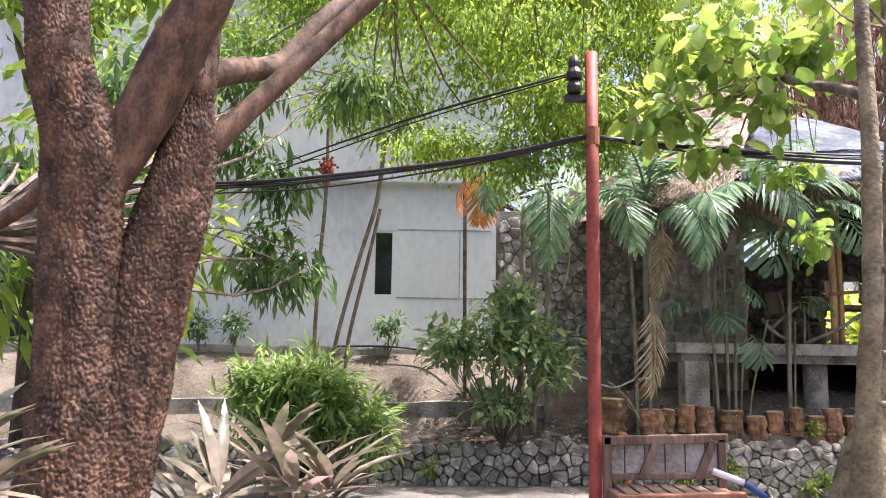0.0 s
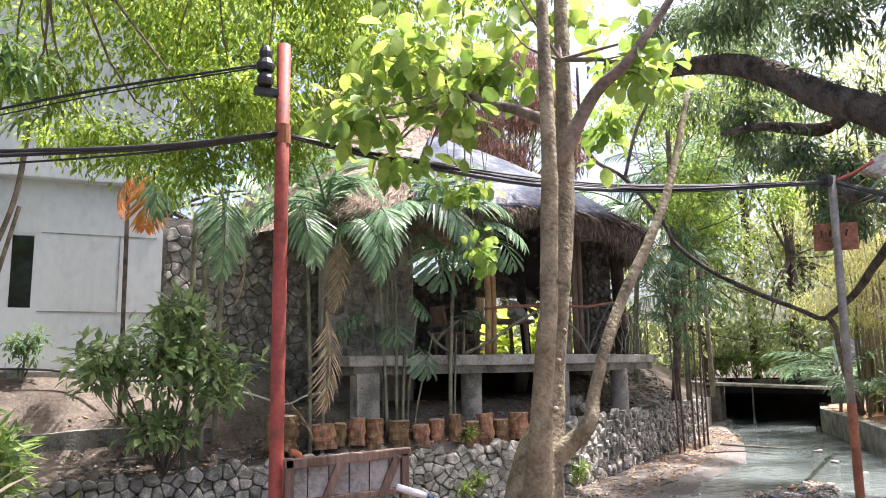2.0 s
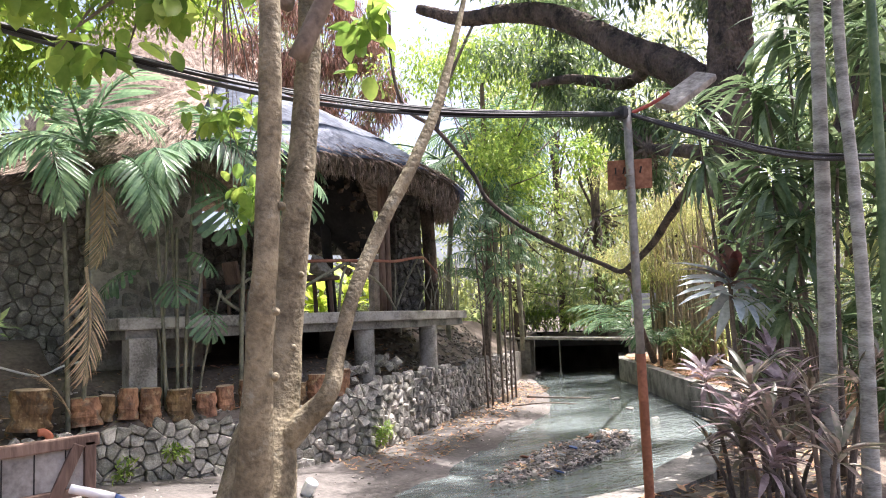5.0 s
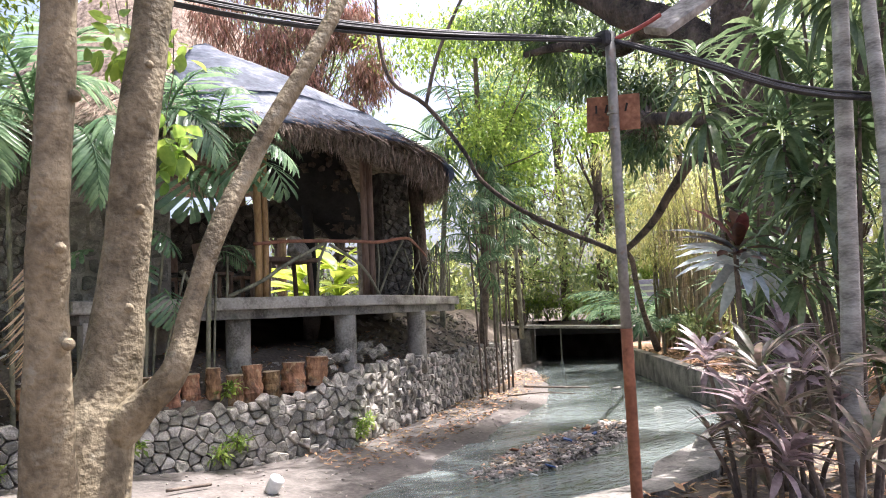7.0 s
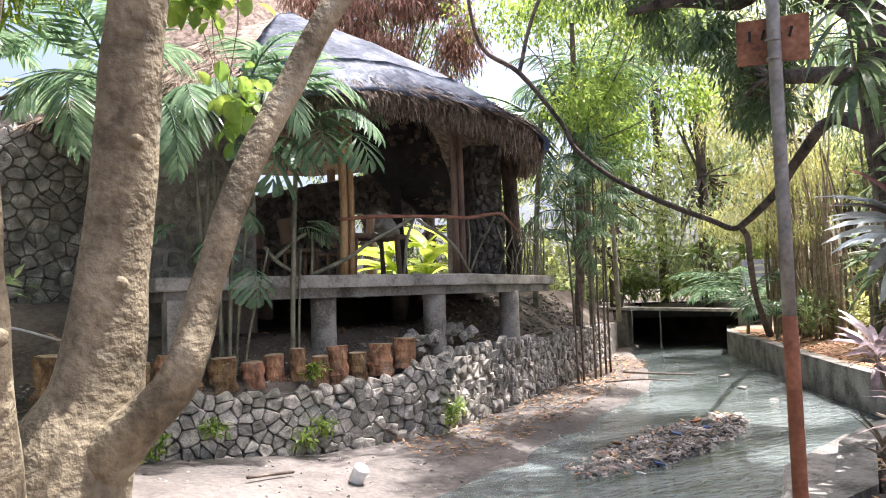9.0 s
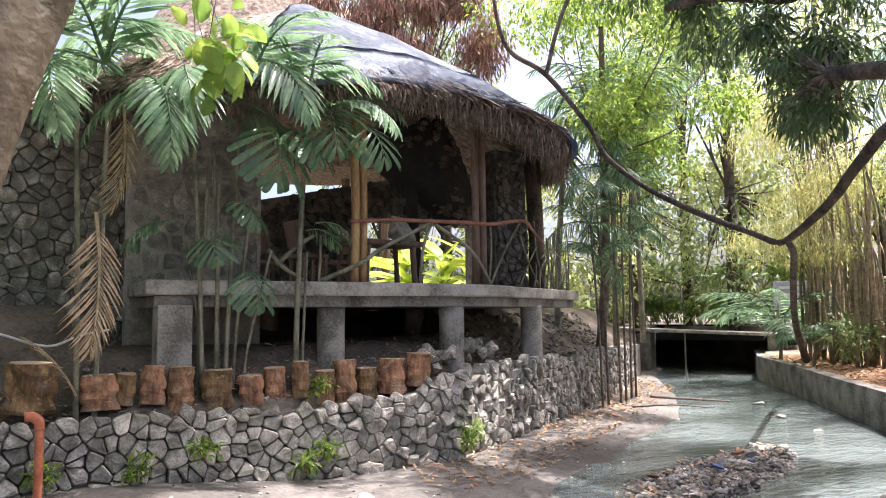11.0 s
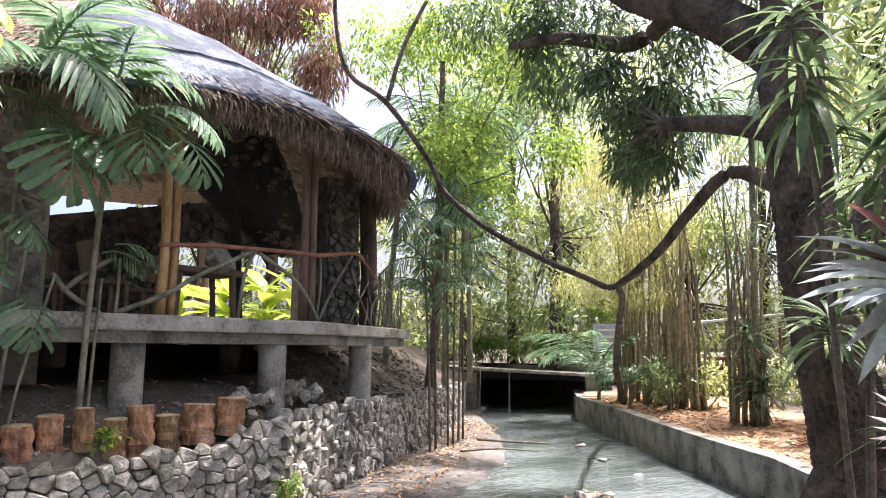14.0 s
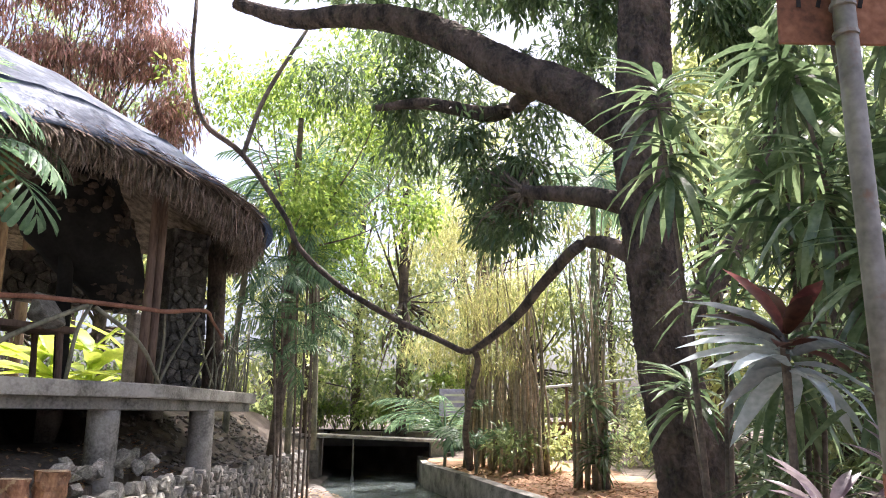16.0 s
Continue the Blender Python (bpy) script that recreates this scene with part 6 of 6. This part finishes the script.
# ---- pavilion's rustic rail, thatch fringe and furniture ----
RAILS = (
    [(8.11, 11.45, 3.48, 0.030), (8.74, 11.45, 3.54, 0.030), (9.45, 11.45, 3.56, 0.030), (10.03, 11.45, 3.57, 0.030), (10.53, 11.45, 3.57, 0.030), (11.21, 11.55, 3.67, 0.028), (12.11, 12.50, 3.67, 0.026), (12.75, 13.0, 3.47, 0.020)],
    [(9.41, 11.45, 3.52, 0.030), (8.64, 11.45, 3.13, 0.030), (8.27, 11.45, 2.89, 0.032), (7.65, 11.45, 2.62, 0.035)],
    [(9.45, 11.45, 3.54, 0.022), (9.30, 11.45, 3.17, 0.024), (9.25, 11.48, 2.60, 0.026)],
    [(9.51, 11.45, 3.51, 0.026), (10.18, 11.48, 3.12, 0.026), (10.65, 11.65, 2.60, 0.026)],
    [(11.28, 11.75, 3.65, 0.022), (11.02, 11.85, 3.14, 0.022), (10.75, 11.85, 2.60, 0.022)],
    [(10.57, 11.55, 3.55, 0.018), (10.62, 11.6, 3.14, 0.018), (10.59, 11.65, 2.60, 0.018)],
    [(11.76, 12.40, 3.54, 0.018), (12.16, 12.70, 3.10, 0.018), (12.74, 13.1, 2.60, 0.018)],
    [(12.58, 13.0, 3.41, 0.016), (12.24, 12.80, 3.06, 0.016), (11.95, 12.70, 2.60, 0.016)],
    [(6.91, 11.42, 3.04, 0.030), (7.12, 11.42, 2.81, 0.030), (7.46, 11.42, 2.60, 0.030)],
    [(7.03, 11.42, 2.84, 0.030), (7.30, 11.42, 3.08, 0.030), (7.56, 11.42, 3.26, 0.025)],
    [(7.65, 11.42, 3.27, 0.020), (7.65, 11.42, 2.94, 0.020), (7.63, 11.42, 2.60, 0.020)],
    [(12.9, 13.1, 3.6, 0.02), (13.1, 13.3, 3.1, 0.018), (13.0, 13.25, 2.6, 0.02)],
    [(12.7, 13.0, 3.2, 0.016), (13.2, 13.4, 3.4, 0.016), (13.7, 13.7, 3.3, 0.014)],
    [(13.6, 13.75, 2.6, 0.018), (13.4, 13.6, 3.2, 0.018), (13.7, 13.8, 3.9, 0.012)],
)
rr = random.Random(5)
TANGLE = []
for k in range(13):
    x = rr.uniform(12.2, 14.0)
    y = 11.5 + (x - 10.6) * 0.64 + rr.uniform(0.05, 0.4)
    dx, h = rr.uniform(-0.45, 0.45), rr.uniform(0.5, 1.35)
    TANGLE.append([(x, y, 2.6, 0.02), (x + dx * 0.4 + rr.uniform(-0.1, 0.1), y + 0.2 * dx, 2.6 + h * 0.5, 0.016), (x + dx, y + 0.5 * dx, 2.6 + h, 0.009)])
rail = thing("branch_railing", (9.5, 11.45, 2.61), "rustic railing of crooked bare branches along the slab", "railing")
for p in (*RAILS, *TANGLE):
    limb("branch", p, M_STEM if len(p) < 8 else M_WOODRED, rail, 8, 0.12, 4, grain=7)

# hanging thatch along the eaves
ring = smooth_line([*EAVE, EAVE[0]], 24)
b, w, u, l = [], [], [], []
for i, q in enumerate(ring[:24 * 5 + 10]):
    for k in range(34):
        lay = random.random()
        b.append((q[0] + random.gauss(0, 0.06) + (9 - q[0]) * 0.055 * lay, q[1] + random.gauss(0, 0.06) + (14 - q[1]) * 0.055 * lay, q[2] - 0.02 - 0.22 * lay))
        w.append((random.gauss(0, 0.16) + (9 - q[0]) * 0.03, random.gauss(0, 0.16) + (14 - q[1]) * 0.03, -1))
        u.append((random.gauss(0, 1), random.gauss(0, 1), 0.1))
        l.append(random.uniform(0.2, 0.52) * (0.45 if i < 60 else 0.6 if i < 84 else 1.0))
me = blades("thatch_fringe", b, w, u, np.array(l), 0.022, M_THATCH, 0.1)
me.transform(PV)
part("thatch_fringe", me, None, pav, "ragged grey-brown straw hanging from the eaves")["kind"] = "stuff"
# straw lying on the bare thatch
b, w, u, l = [], [], [], []
for i in range(9000):
    a = random.choice((random.uniform(0, 1.6), random.uniform(8.5, 10), random.uniform(0, 4)))
    e = Vector(ring[int(a * 24) % (len(ring) - 1)])
    t = random.uniform(0.25, 1.0) if a < 1.7 or a > 8 else random.uniform(0.88, 1.0)
    p = PEAK.lerp(e, t)
    p.z += 0.16 * math.sin(math.pi * t) + 0.05
    d = (e - PEAK).normalized()
    b.append(p)
    w.append(d + Vector((random.gauss(0, 0.25), random.gauss(0, 0.25), random.gauss(0, 0.1))))
    u.append((random.gauss(0, 0.4), random.gauss(0, 0.4), 1))
    l.append(random.uniform(0.2, 0.5))
me = blades("straw", b, w, u, np.array(l), 0.02, M_THATCH, 0.1)
me.transform(PV)
part("straw", me, None, pav, "weathered straw on the roof")["kind"] = "stuff"

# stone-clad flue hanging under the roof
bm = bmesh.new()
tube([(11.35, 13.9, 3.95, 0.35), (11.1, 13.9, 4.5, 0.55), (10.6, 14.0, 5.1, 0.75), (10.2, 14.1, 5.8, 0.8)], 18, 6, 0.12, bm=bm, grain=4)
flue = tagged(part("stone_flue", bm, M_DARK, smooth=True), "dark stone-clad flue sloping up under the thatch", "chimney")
fv, ff = [], []
for i in range(300):
    u_, a = random.random(), random.uniform(0, 6.28)
    c = Vector((11.35, 13.9, 3.95)).lerp(Vector((10.2, 14.1, 5.8)), u_)
    r = 0.36 + 0.46 * min(u_ * 1.4, 1)
    m4 = Matrix.Translation(c + Vector((math.cos(a) * r, math.sin(a) * r, 0))) @ Euler((random.gauss(0, .2), random.gauss(0, .2), a)).to_matrix().to_4x4() @ Matrix.Diagonal((0.1, 0.2, 0.13, 1))
    me = random.choice(STONES)
    k = len(fv)
    fv += [m4 @ q.co for q in me.vertices]
    ff += [tuple(k + j for j in p.vertices) for p in me.polygons]
me = bpy.data.meshes.new("cladding")
me.from_pydata(fv, [], ff)
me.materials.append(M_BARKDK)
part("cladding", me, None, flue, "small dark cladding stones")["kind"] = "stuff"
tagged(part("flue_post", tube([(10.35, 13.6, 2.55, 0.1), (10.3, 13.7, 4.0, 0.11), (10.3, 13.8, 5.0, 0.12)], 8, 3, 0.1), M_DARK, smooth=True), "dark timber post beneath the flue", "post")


def table(place, turn):
    t = thing("table", place, "rough slab-topped timber table inside the pavilion", "table")
    t.rotation_euler.z = radians(turn)
    part("tabletop", box(1.3, 0.7, 0.09, pose(0, 0, 0.72), 0.03), M_WOOD, t)
    for x, y in ((-0.5, -0.25), (0.5, -0.25), (-0.5, 0.25), (0.5, 0.25)):
        part("leg", tube([(x, y, 0, 0.05), (x * 0.95, y, 0.4, 0.045), (x * 0.9, y, 0.69, 0.05)], 8, 2, 0.1), M_WOOD, t)
    return t


def chair(place, turn):
    t = thing("chair", place, "dark timber chair with a slanted back", "chair", "pavilion chairs")
    t.rotation_euler.z = radians(turn)
    part("seat", box(0.46, 0.46, 0.06, pose(0, 0, 0.45), 0.015), M_WOOD, t)
    part("backrest", box(0.46, 0.06, 0.42, pose(0, 0.25, 0.78, -12), 0.02), M_WOOD, t)
    for x, y in ((-0.19, -0.19), (0.19, -0.19), (-0.19, 0.19), (0.19, 0.19)):
        part("leg", box(0.05, 0.05, 0.43, pose(x, y, 0.215), 0.006), M_WOOD, t)
    return t


table((9.3, 12.9, 2.61), 10)
chair((8.9, 13.8, 2.61), 200)
chair((7.9, 12.6, 2.61), 100)
chair((7.6, 14.2, 2.61), 150)
ob = part("rock", random.choice(STONES), None)
ob.matrix_basis = pose(9.5, 12.5, 3.43 + 0.1, 5, 30, 20) @ Matrix.Diagonal((0.62, 0.5, 0.42, 1))
tagged(ob, "big rough boulder set on the pavilion table", "rock")

# ---- second thatched roof behind, with dead vines ----
back_roof = thing("back_building", (11.4, 24.5, 2.2), "taller thatched building behind with dark eaves and dead creeper", "building")
bm = bmesh.new()
rings = []
for z, r in ((7.0, 5.6), (9.6, 4.6), (12.0, 3.0), (14.2, 0.5)):
    rings.append([bm.verts.new((-0.6 + r * math.cos(a) * 0.95, 0.0 + r * 0.62 * math.sin(a), z - 2.2 + 0.2 * noise.noise(Vector((math.cos(a), math.sin(a), z))))) for a in np.linspace(0, 2 * math.pi, 20, endpoint=False)])
for a, b2 in zip(rings, rings[1:]):
    for k in range(20):
        bm.faces.new((a[k], a[(k + 1) % 20], b2[(k + 1) % 20], b2[k]))
bm.faces.new(rings[0][::-1])
part("roof", bm, M_THATCH, back_roof)
for x, y in ((-3.9, -1.6), (2.7, -1.6), (-3.9, 1.6), (2.7, 1.6)):
    part("post", tube([(x, y, -0.4, 0.16), (x + 0.03, y, 2.4, 0.15), (x, y, 5.4, 0.14)], 10, 3, 0.1), M_WOOD, back_roof, "stout dark timber post")
vb = [((13.6, 16.3, 8.6), (0.9, 0.7, 1.1), 90), ((13.1, 16.5, 10.0), (1.1, 0.7, 1.0), 90), ((11.0, 17.0, 10.8), (1.3, 0.8, 0.9), 80), ((12.4, 16.8, 11.2), (1.3, 0.8, 0.9), 80), ((9.8, 17.2, 9.6), (1.0, 0.7, 0.9), 50), ((11.6, 16.9, 6.9), (0.9, 0.6, 0.6), 50), ((11.9, 16.8, 8.2), (0.9, 0.6, 0.9), 90), ((13.0, 16.6, 7.4), (0.8, 0.6, 0.9), 80), ((11.2, 17.2, 9.2), (1.1, 0.7, 0.9), 80), ((12.4, 16.9, 9.6), (1.2, 0.8, 0.8), 70), ((10.4, 17.2, 8.2), (0.8, 0.6, 0.8), 44), ((13.8, 16.8, 6.4), (0.6, 0.5, 0.7), 44)]
vine = thing("dead_creeper", (12.0, 17.2, 6.0), "mass of dead rust-brown creeper hanging over the roofs", "creeper")
part("dead_leaves", local(tufts("dead_leaves", vb, 26, 0.3, 0.2, 0.16, M_VINE, 1.5), vine), None, vine)["kind"] = "stuff"
part("green_leaves", local(tufts("green_leaves", [((12.6, 16.0, 6.6), (0.8, 0.5, 0.35), 60), ((11.4, 16.2, 7.0), (0.5, 0.4, 0.3), 30)], 9, 0.2, 0.13, 0.6, M_BRIGHT, 0.3), vine), None, vine)["kind"] = "stuff"
part("stem", local(mesh_of(add_twigs(bmesh.new(), vb, (12.0, 18.2, 5.6), 0.03, 9), "stem", M_LIMB), vine), None, vine)

# ---- red post, lamp pole, cables ----
post = thing("steel_post", (2.3, 3.26, 0.75), "rusty red painted steel post carrying cables", "post")
part("pipe", tube([(0, 0, -0.1, 0.042), (0, 0, 1.8, 0.042), (0, 0, 3.68, 0.042)], 14, 2), M_RED, post, smooth=True)
part("bracket", box(0.16, 0.05, 0.05, pose(-0.1, 0, 3.36), 0.008), M_BLACK, post)
for z, r in ((3.52, 0.05), (3.43, 0.045), (3.6, 0.035)):
    part("insulator", tube([(-0.12, -0.03, z - 0.04, r), (-0.12, -0.03, z, r * 1.15), (-0.12, -0.03, z + 0.04, r * 0.7)], 10, 2), M_BLACK, post, "black cable clamp")
part("clamp", tube([(0, 0, 3.04, 0.05), (0, 0, 3.16, 0.05)], 12, 1), M_RUST, post)

pole = thing("lamp_pole", (6.64, 2.82, 0.8), "thin steel lamp pole, galvanised above and rusted below", "lamp post")
part("pole_upper", tube([(0, 0, 1.25, 0.031), (0.005, 0, 2.2, 0.031), (0.01, -0.005, 3.1, 0.031)], 12, 2), M_GALV, pole, "weathered grey tube", True)
part("pole_lower", tube([(0, 0, -0.1, 0.034), (0, 0, 0.6, 0.034), (0, 0, 1.3, 0.034)], 12, 2), M_RUST, pole, "rust-brown lower tube", True)
part("cable_clamp", box(0.12, 0.1, 0.1, pose(0.0, 0.02, 3.06), 0.03), M_BLACK, pole, "bundle of black cable ends")
arm = part("lamp_arm", tube([(0.02, 0, 3.05, 0.014), (0.15, -0.12, 3.12, 0.014), (0.26, -0.2, 3.2, 0.014)], 8, 2), M_RED, pole)
lampm = Matrix.Translation((0.42, -0.24, 3.23)) @ Vector((0.46, -0.14, 0.32)).to_track_quat("X", "Z").to_matrix().to_4x4() @ pose(0, 0, 0, 28)
head = part("lamp_head", box(0.5, 0.19, 0.06, lampm, 0.022), M_CONC, pole, "flat pale grey lamp housing")
part("diffuser", box(0.4, 0.14, 0.012, lampm @ pose(0.03, 0, -0.034), 0.003), M_TARP, head, "milky lamp cover")
sgm = pose(0.04, 0.03, 2.61, 0, 2, -58)
plate = part("sign_plate", box(0.32, 0.012, 0.22, sgm, 0.004), mat("rusted_sign", (0.10, 0.045, 0.025), (0.34, 0.17, 0.10), 0.85, 7, 40, 0.4, 0.01, third=(0.22, 0.10, 0.055)), pole, "rusted metal sign, its writing worn away")
for k in range(4):
    part("worn_mark", box(0.012, 0.003, 0.05, sgm @ pose(-0.1 + k * 0.06, -0.0075, 0.03, 0, 14 * (k % 2), 0)), M_DARK, plate)
for k in range(2):
    part("wire_tie", tube([(0.0, 0.0, 2.5 + k * 0.09, 0.036), (0.0, 0.0, 2.512 + k * 0.09, 0.036)], 10, 1), M_GALV, pole)


def cable_bundle(name, ends, count, spread, sag, label):
    t = thing(name, ends[0], label, "cable", "cable bundles")
    for k in range(count):
        o = [random.gauss(0, spread) for _ in range(3)]
        pts = []
        for i, q in enumerate(ends):
            u_ = i / (len(ends) - 1)
            f = math.sin(math.pi * u_)
            pts.append((q[0] + o[0] * 0.5, q[1] + o[1] * (0.4 + f), q[2] + o[2] * (0.5 + f * 1.3) - abs(random.gauss(0, sag)) * f, random.choice((0.006, 0.008, 0.011))))
        limb("cable", pts, M_BLACK, t, 6, 0, 5)


CL = [(-9.0, 5.2, 3.9), (-5.0, 4.2, 3.6), (-1.67, 3.6, 3.51), (-0.2, 3.5, 3.53), (0.60, 3.47, 3.60), (1.57, 3.36, 3.72), (2.26, 3.24, 3.85)]
CR = [(2.33, 3.27, 3.85), (3.02, 3.31, 3.80), (4.17, 3.34, 3.75), (5.26, 3.17, 3.75), (6.62, 2.83, 3.85)]
CRR = [(6.66, 2.80, 3.85), (6.96, 2.45, 3.68), (8.09, 2.17, 3.57), (10.0, 1.6, 3.7), (14, 0.5, 4.2)]
cable_bundle("cable", CL, 9, 0.011, 0.012, "sagging bundle of black cables strung to the red post")
cable_bundle("cable", CR, 10, 0.011, 0.012, "sagging bundle of black cables between the two posts")
cable_bundle("cable", CRR, 6, 0.009, 0.01, "thin black cables running on past the lamp pole")
cable_bundle("cable", [(2.2, 3.3, 4.3), (1.0, 4.5, 4.3), (-1.0, 6.5, 4.2), (-3, 9.5, 4.4), (-5, 13.4, 5.2)], 2, 0.02, 0.02, "two thin wires from the post to the house")

# ---- timber bench by the post ----
bench = thing("bench", (2.72, 3.1, 0.8), "weathered timber bench with a tiled backboard and red seat rail", "bench")
for nm, bx, m in (("back_rail", box(0.78, 0.05, 0.055, pose(0, 0.1, 1.10, 0, -2), 0.008), M_WOOD), ("back_lower_rail", box(0.74, 0.045, 0.04, pose(0, 0.1, 0.88, 0, -2), 0.006), M_WOOD),
                  ("backboard", box(0.68, 0.02, 0.2, pose(0, 0.11, 0.99, 0, -2), 0.002), M_CONC),
                  ("back_stile", box(0.05, 0.05, 1.14, pose(-0.36, 0.1, 0.55), 0.006), M_WOOD), ("back_stile", box(0.05, 0.05, 1.12, pose(0.35, 0.1, 0.55), 0.006), M_WOOD),
                  ("brace", box(0.05, 0.025, 0.26, pose(-0.1, 0.085, 0.98, 0, 24), 0.004), M_WOOD), ("brace", box(0.05, 0.025, 0.26, pose(0.25, 0.085, 0.98, 0, 24), 0.004), M_WOOD),
                  ("seat_rail", box(0.74, 0.06, 0.06, pose(0, -0.2, 0.80, 0, -2), 0.008), M_WOODRED), ("seat_side", box(0.05, 0.34, 0.05, pose(0.34, -0.05, 0.79), 0.006), M_WOODRED), ("seat_side", box(0.05, 0.34, 0.05, pose(-0.34, -0.05, 0.78), 0.006), M_WOOD),
                  ("leg", box(0.06, 0.06, 0.8, pose(0.34, -0.2, 0.4), 0.006), M_WOODRED), ("leg", box(0.06, 0.06, 0.8, pose(-0.34, -0.2, 0.4), 0.006), M_WOOD)):
    part(nm, bx, m, bench)
for k in range(7):
    part("seat_slat", box(0.07, 0.34, 0.02, pose(-0.28 + k * 0.092, -0.04, 0.815, 0, -2), 0.004), M_WOOD, bench)
for k in range(5):
    part("tile_joint", box(0.005, 0.004, 0.19, pose(-0.25 + k * 0.125, 0.097, 0.99)), M_DARK, bench)
M_BLUE = mat("blue_pipe", (0.02, 0.05, 0.16), (0.05, 0.12, 0.32), 0.4, 5, 30, 0.05, 0.003)
M_WHITE = mat("white_plastic", (0.60, 0.60, 0.58), (0.80, 0.80, 0.78), 0.4, 4, 30, 0.05, 0.003)
pipe = thing("pipe", (3.0, 3.0, 0.95), "grey, blue and black hose leaning against the bench", "pipe")
for a, b2, m, nm in (((2.95, 3.02, 1.74), (3.12, 2.98, 1.68), M_WHITE, "sleeve"), ((3.12, 2.98, 1.68), (3.24, 2.96, 1.60), M_BLUE, "coupling"), ((3.24, 2.96, 1.60), (3.4, 2.92, 0.85), M_BLACK, "hose")):
    limb(nm, [(*a, 0.02), (*[(p + q) / 2 for p, q in zip(a, b2)], 0.021), (*b2, 0.02)], m, pipe, 10, 0, 3)

# ---- small things ----
bm = tube([(0, 0, 0, 0.085), (0, 0, 0.08, 0.09), (0, 0, 0.17, 0.095), (0, 0, 0.2, 0.088)], 14, 2, 0.04)
t = thing("plastic_tub", (7.1, 8.8, land(7.1, 8.8) + 0.01), "white plastic tub lying half buried in the sand", "tub")
t.rotation_euler = (0.5, 0.3, 0)
part("tub", bm, M_WHITE, t, smooth=True)
t = thing("water_pipe", (2.9, 11.62, 1.9), "thin blue and white water pipe running across the bank", "pipe")
for pts, m in (([(1.2, 11.5, 2.3, 0.016), (2.1, 11.5, 2.25, 0.016), (2.88, 11.55, 2.26, 0.016), (3.41, 11.55, 2.09, 0.016)], M_BLUE), ([(3.41, 11.55, 2.09, 0.016), (3.8, 11.55, 1.99, 0.016), (4.33, 11.55, 1.82, 0.016), (4.67, 11.55, 1.94, 0.015), (5.0, 11.6, 2.0, 0.015)], M_WHITE)):
    limb("pipe", pts, m, t, 8, 0, 4)
limb("drain_hose", [(-0.6, 12.8, 2.45, 0.02), (0.3, 12.7, 2.46, 0.02), (1.1, 12.6, 2.38, 0.02), (1.6, 12.3, 2.1, 0.02)], M_BLACK, t, 8, 0, 4)
for k in range(9):
    x, y = islet()
    ob = part("plastic_scrap", box(random.uniform(0.06, 0.2), random.uniform(0.05, 0.12), 0.02, Matrix(), 0.006), random.choice((M_WHITE, M_WHITE, M_BLUE, M_RUST)))
    ob.matrix_basis = pose(x, y, land(x, y) + 0.07, random.uniform(-20, 20), random.uniform(-20, 20), random.uniform(0, 360))
    tagged(ob, "scrap of discarded plastic on the rubble islet", "rubbish", "rubbish")
M_PVC = mat("orange_pvc", (0.26, 0.075, 0.035), (0.48, 0.16, 0.085), 0.5, 5, 30, 0.08, 0.004)
t = thing("standpipe", (4.24, 10.2, 0.3), "faded orange plastic standpipe bent over at its top", "pipe")
limb("riser", [(4.24, 10.2, 0.2, 0.042), (4.24, 10.2, 0.7, 0.042), (4.24, 10.2, 1.07, 0.042)], M_PVC, t, 14, 0, 3)
limb("elbow", [(4.24, 10.2, 1.04, 0.05), (4.23, 10.2, 1.12, 0.05), (4.17, 10.2, 1.17, 0.05), (4.1, 10.2, 1.17, 0.05)], M_PVC, t, 14, 0, 4)
# far sign board and a stall roof beyond the bamboo
t = thing("sign_board", (25.6, 16.9, 1.2), "pale purple and white board standing beyond the bamboo", "sign")
part("board", box(1.0, 0.05, 0.9, pose(0, 0, 1.45, 0, 0, -60), 0.01), mat("faded_purple", (0.30, 0.26, 0.50), (0.55, 0.52, 0.72), 0.6, 3, 20, 0.05, 0.003), t)
part("leg", box(0.05, 0.05, 1.2, pose(0.2, -0.3, 0.5), 0.005), M_GALV, t)
part("leg", box(0.05, 0.05, 1.2, pose(-0.2, 0.35, 0.5), 0.005), M_GALV, t)
for k in range(3):
    part("worn_writing", box(0.7, 0.01, 0.08, pose(-0.02, -0.035, 1.7 - k * 0.22, 0, 0, -60)), M_WHITE, t)
t = thing("stall", (28.5, 14.0, 1.1), "small open stall with a pale sheet roof behind the bamboo", "stall")
part("roof", box(3.4, 2.6, 0.08, pose(0, 0, 2.2, 0, -6, -40), 0.02), M_WHITE, t)
part("counter", box(2.6, 0.8, 1.0, pose(0, 0, 0.45, 0, 0, -40), 0.02), M_WOODRED, t)
for x, y in ((-1.2, -0.4), (1.2, 0.5), (-0.6, 1.4), (0.6, -1.3)):
    part("post", tube([(x, y, -0.1, 0.05), (x, y, 2.2, 0.05)], 8, 1), M_WOOD, t)
